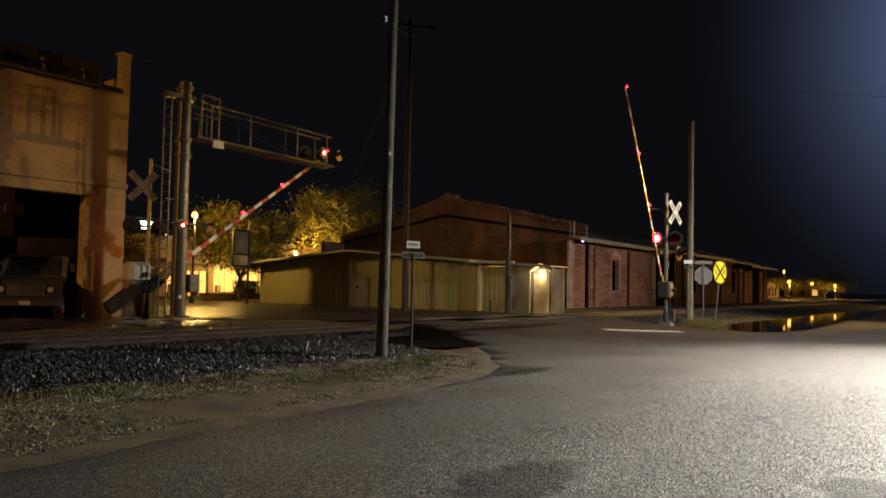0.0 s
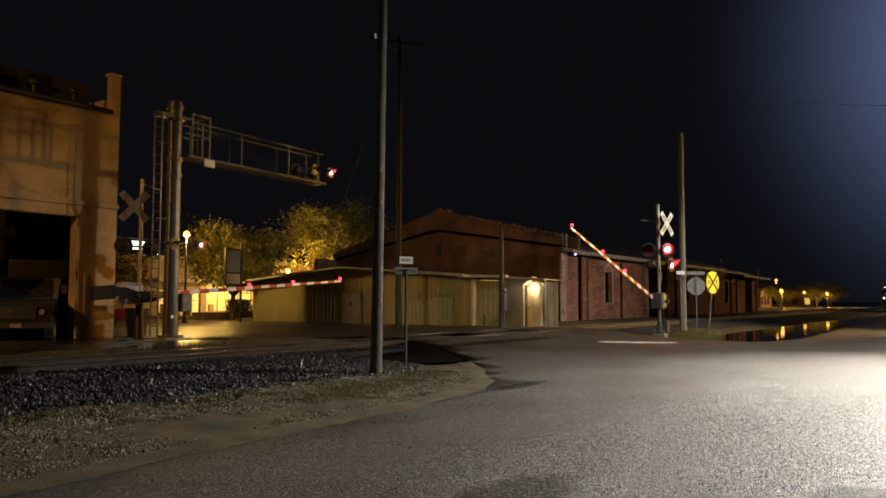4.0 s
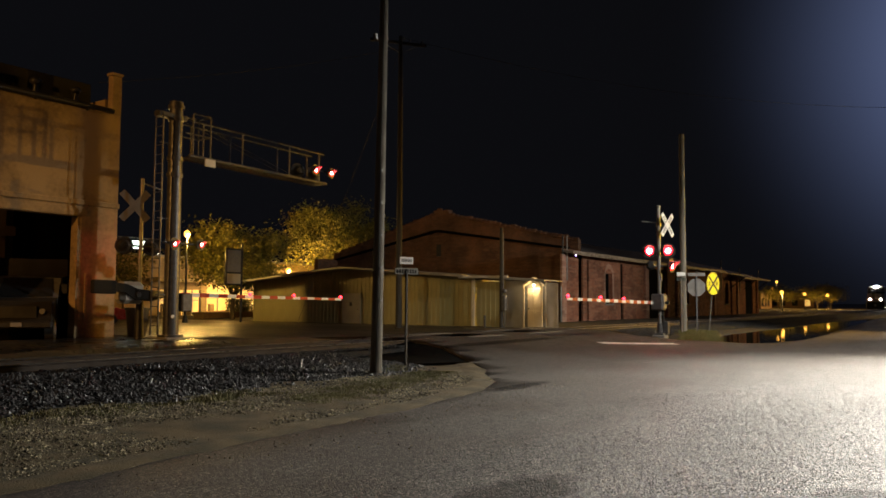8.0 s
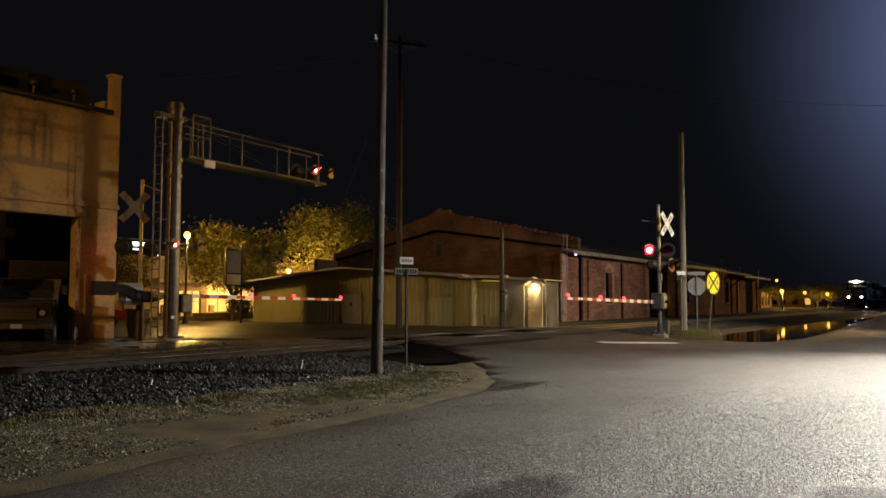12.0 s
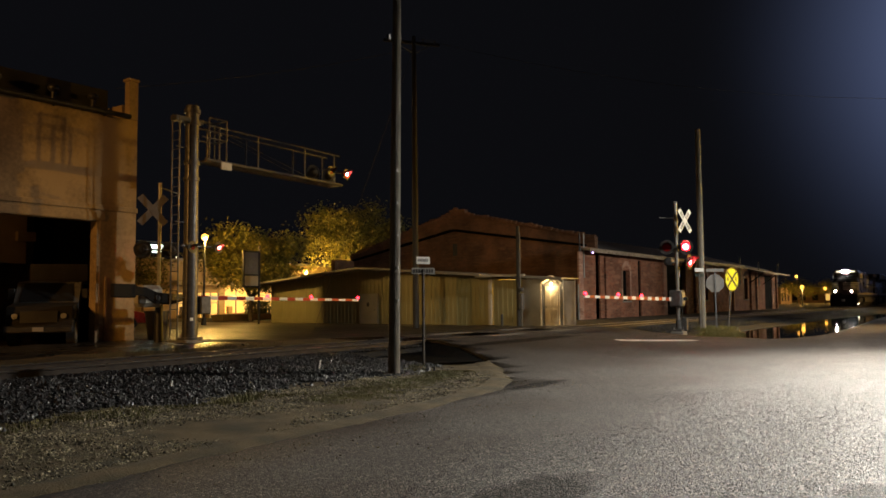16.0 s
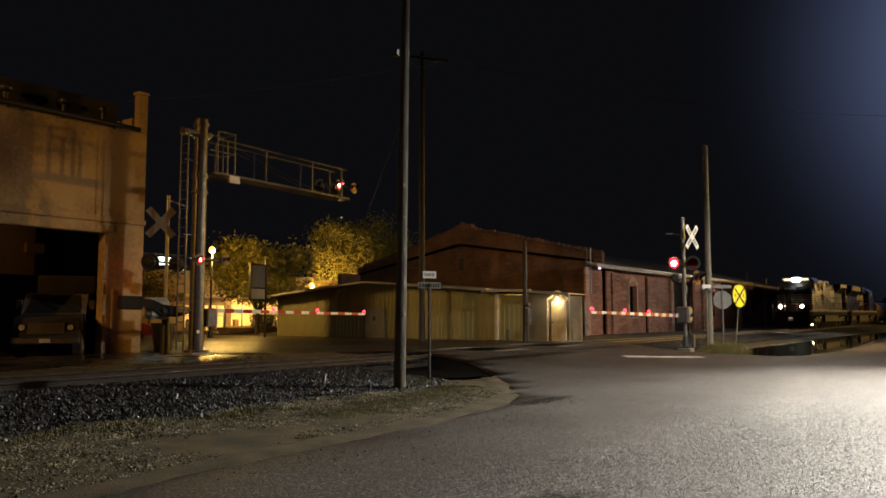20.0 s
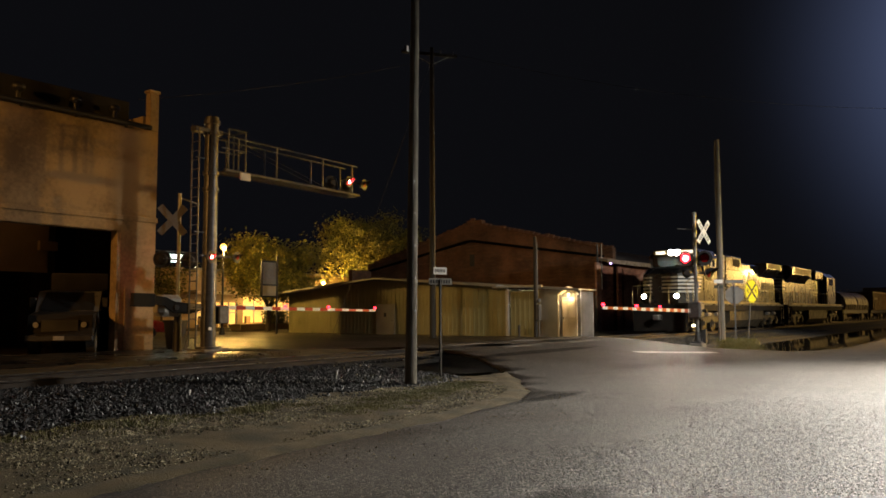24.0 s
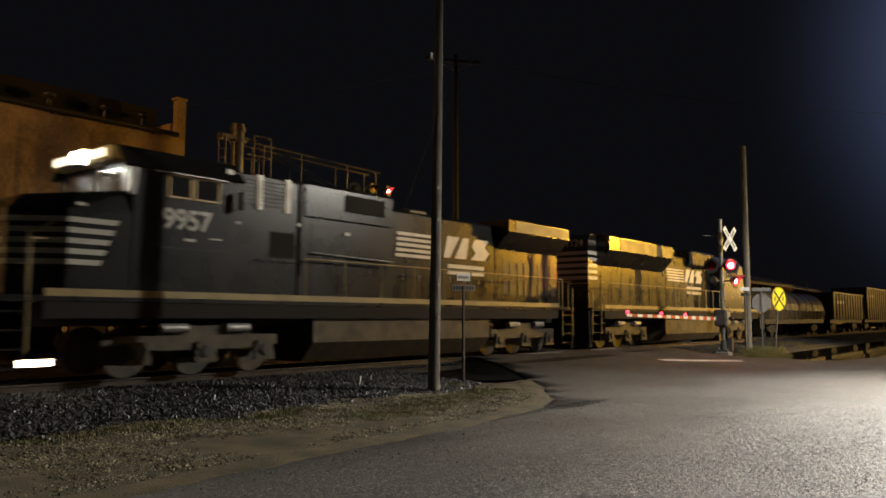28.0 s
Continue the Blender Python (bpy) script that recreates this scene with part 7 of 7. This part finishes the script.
def second_locomotive():
    """Runs backwards: its flared radiator end leads and its cab trails."""
    t = thing("trailing_locomotive", (0, 0, 0), "black diesel locomotive running cab-last behind the leader", "locomotive", "train")
    length = 22.0
    deck_and_rails(t, length)
    end_steps(t, 0.0, -1)
    end_steps(t, length, 1)
    part("end_hood", Shape().prism([(0.85, 1.62), (0.85, 4.3), (1.1, 4.58), (1.6, 4.58), (1.6, 1.62)], "y", -0.95, 0.95), LOCO_BLACK, t)
    for k in range(5):
        z = 2.75 + 0.25 * k
        part("end_stripe", Shape().prism([(-0.9, z), (0.9 - 0.06 * (4 - k), z), (0.9 - 0.06 * (4 - k), z + 0.14), (-0.9, z + 0.14)], "x", 0.835, 0.848), LOCO_WHITE, t, "white end stripe")
        part("end_side_stripe", Shape().box(0.86, -0.962, z, 1.62, -0.951, z + 0.14), LOCO_WHITE, t)
    lettering("road_number", "1124", 0.4, LOCO_WHITE, t, pose(0.84, -0.35, 4.2, 90, 0, -90), 0.006, 0.01)
    lettering("side_number", "1124", 0.30, LOCO_WHITE, t, pose(1.22, -0.957, 4.22, 90, 0, 0))
    part("radiator_hood", Shape().prism([(-0.95, 1.62), (0.95, 1.62), (0.95, 3.35), (1.52, 3.95), (1.52, 4.5), (1.2, 4.62), (-1.2, 4.62), (-1.52, 4.5), (-1.52, 3.95), (-0.95, 3.35)], "x", 1.6, 8.2), LOCO_BLACK, t, "flared radiator hood")
    for s in (-1, 1):
        part("radiator_face", Shape().box(2.6, s * 1.521, 3.98, 8.0, s * 1.532, 4.46), LOCO_SILL, t)
        for k in range(13):
            u = 1.9 + k * 0.95
            part("hood_door", Shape().box(u, s * 0.951, 1.75, u + 0.88, s * 0.966, 3.15, chamfer=0.004), LOCO_BLACK, t)
        for k in range(5):
            z = 3.0 + 0.13 * k
            part("emblem_bar", Shape().box(8.6 + 0.05 * (4 - k), s * 0.968, z, 10.8, s * 0.978, z + 0.08), LOCO_WHITE, t, "white emblem bar")
        part("emblem_shape", Shape().prism([(10.95, 3.0), (11.25, 3.0), (11.75, 3.65), (11.15, 3.65)], "y", s * 0.968, s * 0.98).prism([(11.5, 3.0), (12.1, 3.0), (12.25, 3.65), (11.95, 3.65)], "y", s * 0.968, s * 0.98)
             .prism([(12.35, 3.0), (13.1, 3.0), (13.35, 3.25), (13.1, 3.45), (13.35, 3.65), (12.6, 3.65), (12.35, 3.42), (12.6, 3.22)], "y", s * 0.968, s * 0.98), LOCO_WHITE, t, "white emblem shape")
        part("text_bar", Shape().box(11.2, s * 0.968, 2.66, 13.2, s * 0.976, 2.8).box(11.2, s * 0.968, 2.42, 13.2, s * 0.976, 2.56), LOCO_WHITE, t)
    part("engine_hood", Shape().box(8.2, -0.95, 1.62, 14.6, 0.95, 4.25, chamfer=0.08), LOCO_BLACK, t)
    part("dynamic_brake", Shape().box(11.2, -1.25, 3.8, 14.4, 1.25, 4.6, chamfer=0.1), LOCO_BLACK, t)
    cab = part("cab", Shape().prism([(-1.5, 1.62), (1.5, 1.62), (1.5, 4.1), (1.1, 4.5), (-1.1, 4.5), (-1.5, 4.1)], "x", 14.6, 18.3), LOCO_BLACK, t, "black wide cab")
    for s in (-1, 1):
        for u0, u1 in ((15.6, 16.4), (16.6, 17.4)):
            w = part("cab_window", Shape().box(u0, s * 1.501, 3.4, u1, s * 1.507, 4.0), DARK_GLASS, cab)
            part("window_frame", Shape().pipe([(u0, s * 1.51, 3.4), (u1, s * 1.51, 3.4), (u1, s * 1.51, 4.0), (u0, s * 1.51, 4.0), (u0, s * 1.51, 3.4)], 0.024, 4), ALUMINIUM, w)
    part("nose", Shape().prism([(18.3, 1.62), (18.3, 3.5), (19.9, 3.2), (20.4, 2.4), (20.4, 1.62)], "y", -1.1, 1.1), LOCO_BLACK, t)
    side_rail(t, 1.6, 14.4, 0.95)
    part("fuel_tank", Shape().prism([(-1.42, 1.25), (1.42, 1.25), (1.42, 0.5), (1.1, 0.18), (-1.1, 0.18), (-1.42, 0.5)], "x", 7.3, 14.4), TRUCK_GREY, t, "long grimy fuel tank")
    part("air_tank", Shape().tube((5.6, -1.3, 1.36), (9.2, -1.3, 1.36), 0.13, sides=10), ALUMINIUM, t, "bright air reservoir")
    bogie(t, 3.6)
    bogie(t, 18.0)
    part("brake_hoses", Shape().pipe([(-0.05, -0.5, 1.0), (-0.35, -0.5, 0.55), (-0.6, -0.5, 0.5)], 0.04).pipe([(-0.05, -0.65, 1.0), (-0.3, -0.65, 0.5), (-0.6, -0.65, 0.45)], 0.04), STEEL, t)
    return t


def small_bogie(car, x):
    b = part("bogie", Shape().prism([(-1.0, 0.5), (-1.0, 0.66), (-0.3, 0.8), (0.3, 0.8), (1.0, 0.66), (1.0, 0.5), (0.4, 0.32), (-0.4, 0.32)], "y", -1.08, -0.98).box(-0.25, -1.0, 0.4, 0.25, 1.0, 0.7), TRUCK_GREY, car, "", pose(x, 0, 0))
    for u in (-0.86, 0.86):
        for y in (-0.82, 0.7):
            part("wheel", Shape().tube((u, y, 0.43), (u, y + 0.12, 0.43), 0.42, sides=22), TRUCK_GREY, b)


def coil_car():
    t = thing("coil_car", (0, 0, 0), "dusty tan covered coil steel freight car with rounded hoods", "freight car", "train")
    length = 15.2
    part("underframe", Shape().box(0.1, -1.3, 0.85, length - 0.1, 1.3, 1.2, chamfer=0.02), BLACK, t)
    part("trough", Shape().prism([(-1.4, 1.2), (1.4, 1.2), (1.5, 1.75), (-1.5, 1.75)], "x", 0.5, length - 0.5), COIL_TAN, t)
    for k in range(14):
        u = 0.7 + k * 1.03
        part("rib", Shape().box(u, -1.56, 1.2, u + 0.07, -1.5, 1.74), COIL_TAN, t)
    for a, b in ((0.5, 7.5), (7.7, length - 0.5)):
        outline = [(-1.45, 1.76)] + [(-1.42 * math.cos(math.pi * k / 14), 1.95 + 1.15 * math.sin(math.pi * k / 14)) for k in range(15)] + [(1.45, 1.76)]
        hood = part("hood", Shape().prism(outline, "x", a, b), COIL_TAN, t, "rounded tan hood")
        for j in range(5):
            u = a + 0.1 + (b - a - 0.3) * j / 4
            band = [(y * 1.012, (z - 1.76) * 1.012 + 1.76) for y, z in outline]
            part("band", Shape().prism(band, "x", u, u + 0.1), COIL_TAN, hood)
    small_bogie(t, 2.2)
    small_bogie(t, length - 2.2)
    part("coupler", Shape().box(-0.55, -0.12, 0.72, 0.1, 0.12, 0.98).box(length - 0.1, -0.12, 0.72, length + 0.5, 0.12, 0.98), STEEL, t)
    return t


def box_car(name, mat, length, high, label, ribs=True):
    t = thing(name, (0, 0, 0), label, "freight car", "train")
    part("underframe", Shape().box(0.1, -1.3, 0.85, length - 0.1, 1.3, 1.15, chamfer=0.02), BLACK, t)
    part("body", Shape().box(0.4, -1.48, 1.15, length - 0.4, 1.48, high, chamfer=0.04), mat, t)
    n = int(length / 1.1)
    for k in range(n + 1):
        u = 0.45 + (length - 1.0) * k / n
        part("rib", Shape().box(u, -1.55, 1.15, u + 0.08, -1.482, high - 0.05), mat, t)
    part("top_chord", Shape().box(0.4, -1.57, high - 0.12, length - 0.4, -1.5, high + 0.02), mat, t)
    part("lettering_bar", Shape().box(2.0, -1.49, high - 0.9, 4.4, -1.484, high - 0.65), LOCO_WHITE, t)
    small_bogie(t, 2.2)
    small_bogie(t, length - 2.2)
    part("coupler", Shape().box(-0.55, -0.12, 0.72, 0.1, 0.12, 0.98).box(length - 0.1, -0.12, 0.72, length + 0.5, 0.12, 0.98), STEEL, t)
    return t


# ---- set everything out ----
ground()
puddle()
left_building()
pickup((14.45, 26.75, 0.29), -38)
metal_shed()
warehouse()
shops()
distant_town()
poles()
lamps()
yellow_sign()
stop_sign()
name_sign((14.8, 11.05, 0.1), 2.46, -24, -18, True, "crossed street name blades on a thin dark post")
name_sign((37.22, 11.5, 0.1), 2.86, -70, -62, False, "white street name sign beside the wooden pole")
tree((36.9, 42.6, 0.2), 6.7, 7.2, 1, "street tree lit yellow by a lamp, dark on its far side", 12000)
tree((58.0, 52.3, 0.2), 11.4, 9.5, 2, "broad tree lit greenish yellow behind the shed", 17000)
tree((36.5, 56.5, 0.2), 5.8, 6.0, 4, "smaller street tree near the shop", 3000)
tree((160.0, 30.6, 0.0), 5.2, 6.5, 5, "dim street tree beside a distant amber lamp", 2200)
tree((187.0, 28.2, 0.0), 5.6, 7.5, 6, "dim broad street tree before distant shop fronts", 2200)
tree((205.0, 28.0, 0.0), 6.2, 8.0, 7, "dark distant tree at the end of the street", 2200)
street_furniture()
near_signal()
far_signal()
far_gate()
near_arm = gate_arm("barrier_gate", 9.1, -1, "red and white striped crossing gate arm with red lights")
far_arm = gate_arm("barrier_gate", 9.15, 1, "red and white striped crossing gate arm with red lights")
far_weight = counterweight()
TRAIN = [(0.0, lead_locomotive()), (21.6, second_locomotive())]
car = coil_car()
TRAIN.append((44.6, car))
x = 61.6
plan = (("gondola_car", CAR_BROWN, 12.6, 3.3, "brown high-sided gondola freight car"), ("hopper_car", CAR_GREY, 16.0, 4.1, "pale grey covered hopper freight car"),
        ("box_freight_car", CAR_BROWN, 15.5, 4.2, "brown ribbed steel boxcar on the train"), ("hopper_car", CAR_GREY, 16.0, 4.1, "pale grey covered hopper freight car"))
for spec in plan:
    TRAIN.append((x, box_car(*spec)))
    x += spec[2] + 1.1
road()
forecourt()
track()
stones()
sand_edge()
grass()


def motions():
    # train: front end of the leader along the track
    def front(t):
        left = 28.0 - t
        return 5.4 + 8.86 * left - 0.03 * left * left
    for offset, ob in TRAIN:
        walk(ob, [(t, pose(front(t) + offset, TRACK_Y, RAIL_Z)) for t in range(0, 29, 2)])
    # gate arms: seconds and degrees above level
    near = [(0, 59.3), (0.5, 53.4), (1, 47.8), (1.5, 41.3), (2, 36.1), (2.5, 30.3), (3, 25.2), (3.5, 20.4), (4.2, 14.4), (5, 8.6), (5.5, 5.8), (6, 2.9), (6.5, 1.6), (7, 1.0), (8, 0.8), (28, 0.8)]
    walk(near_arm, [(t, pose(33.1, 11.24, 1.58, 0, a, 0)) for t, a in near])
    far = [(0, 34), (0.5, 26.4), (1, 18.8), (1.5, 12.4), (2, 9.4), (2.5, 7.8), (3, 6.4), (3.5, 5.4), (4.5, 2.6), (5.5, 0.2), (6, -1), (7, -0.8), (28, -0.9)]
    walk(far_arm, [(t, pose(16.2, 22.4, 1.8, 0, -a, 0)) for t, a in far])
    walk(far_weight, [(t, pose(16.2, 22.75, 1.8, 0, -a, 0)) for t, a in far])
    # flashers: each bulb shows for half of every 1.195 s, the two sides in turn
    period, first, share = 1.195, 0.83, 0.70
    for bulb, side in BULBS:
        rows = []

        def put(t, lit):
            if 0 <= t <= 28:
                rows.append((t, pose(0, -0.012 if lit else 0.05, 0)))
        start = first - 0.06 - period + (0.5 * period if side else 0)
        put(0, (0 - start) % period < share)
        k = 0
        while start + k * period < 28:
            on, off = start + k * period, start + k * period + share
            put(on - 0.034, False), put(on + 0.034, True), put(off - 0.034, True), put(off + 0.034, False)
            k += 1
        put(28, (28 - start) % period < share)
        rows.sort(key=lambda r: r[0])
        rows = [r for i, r in enumerate(rows) if i == 0 or frame(r[0]) > frame(rows[i - 1][0])]
        walk(bulb, rows)


motions()
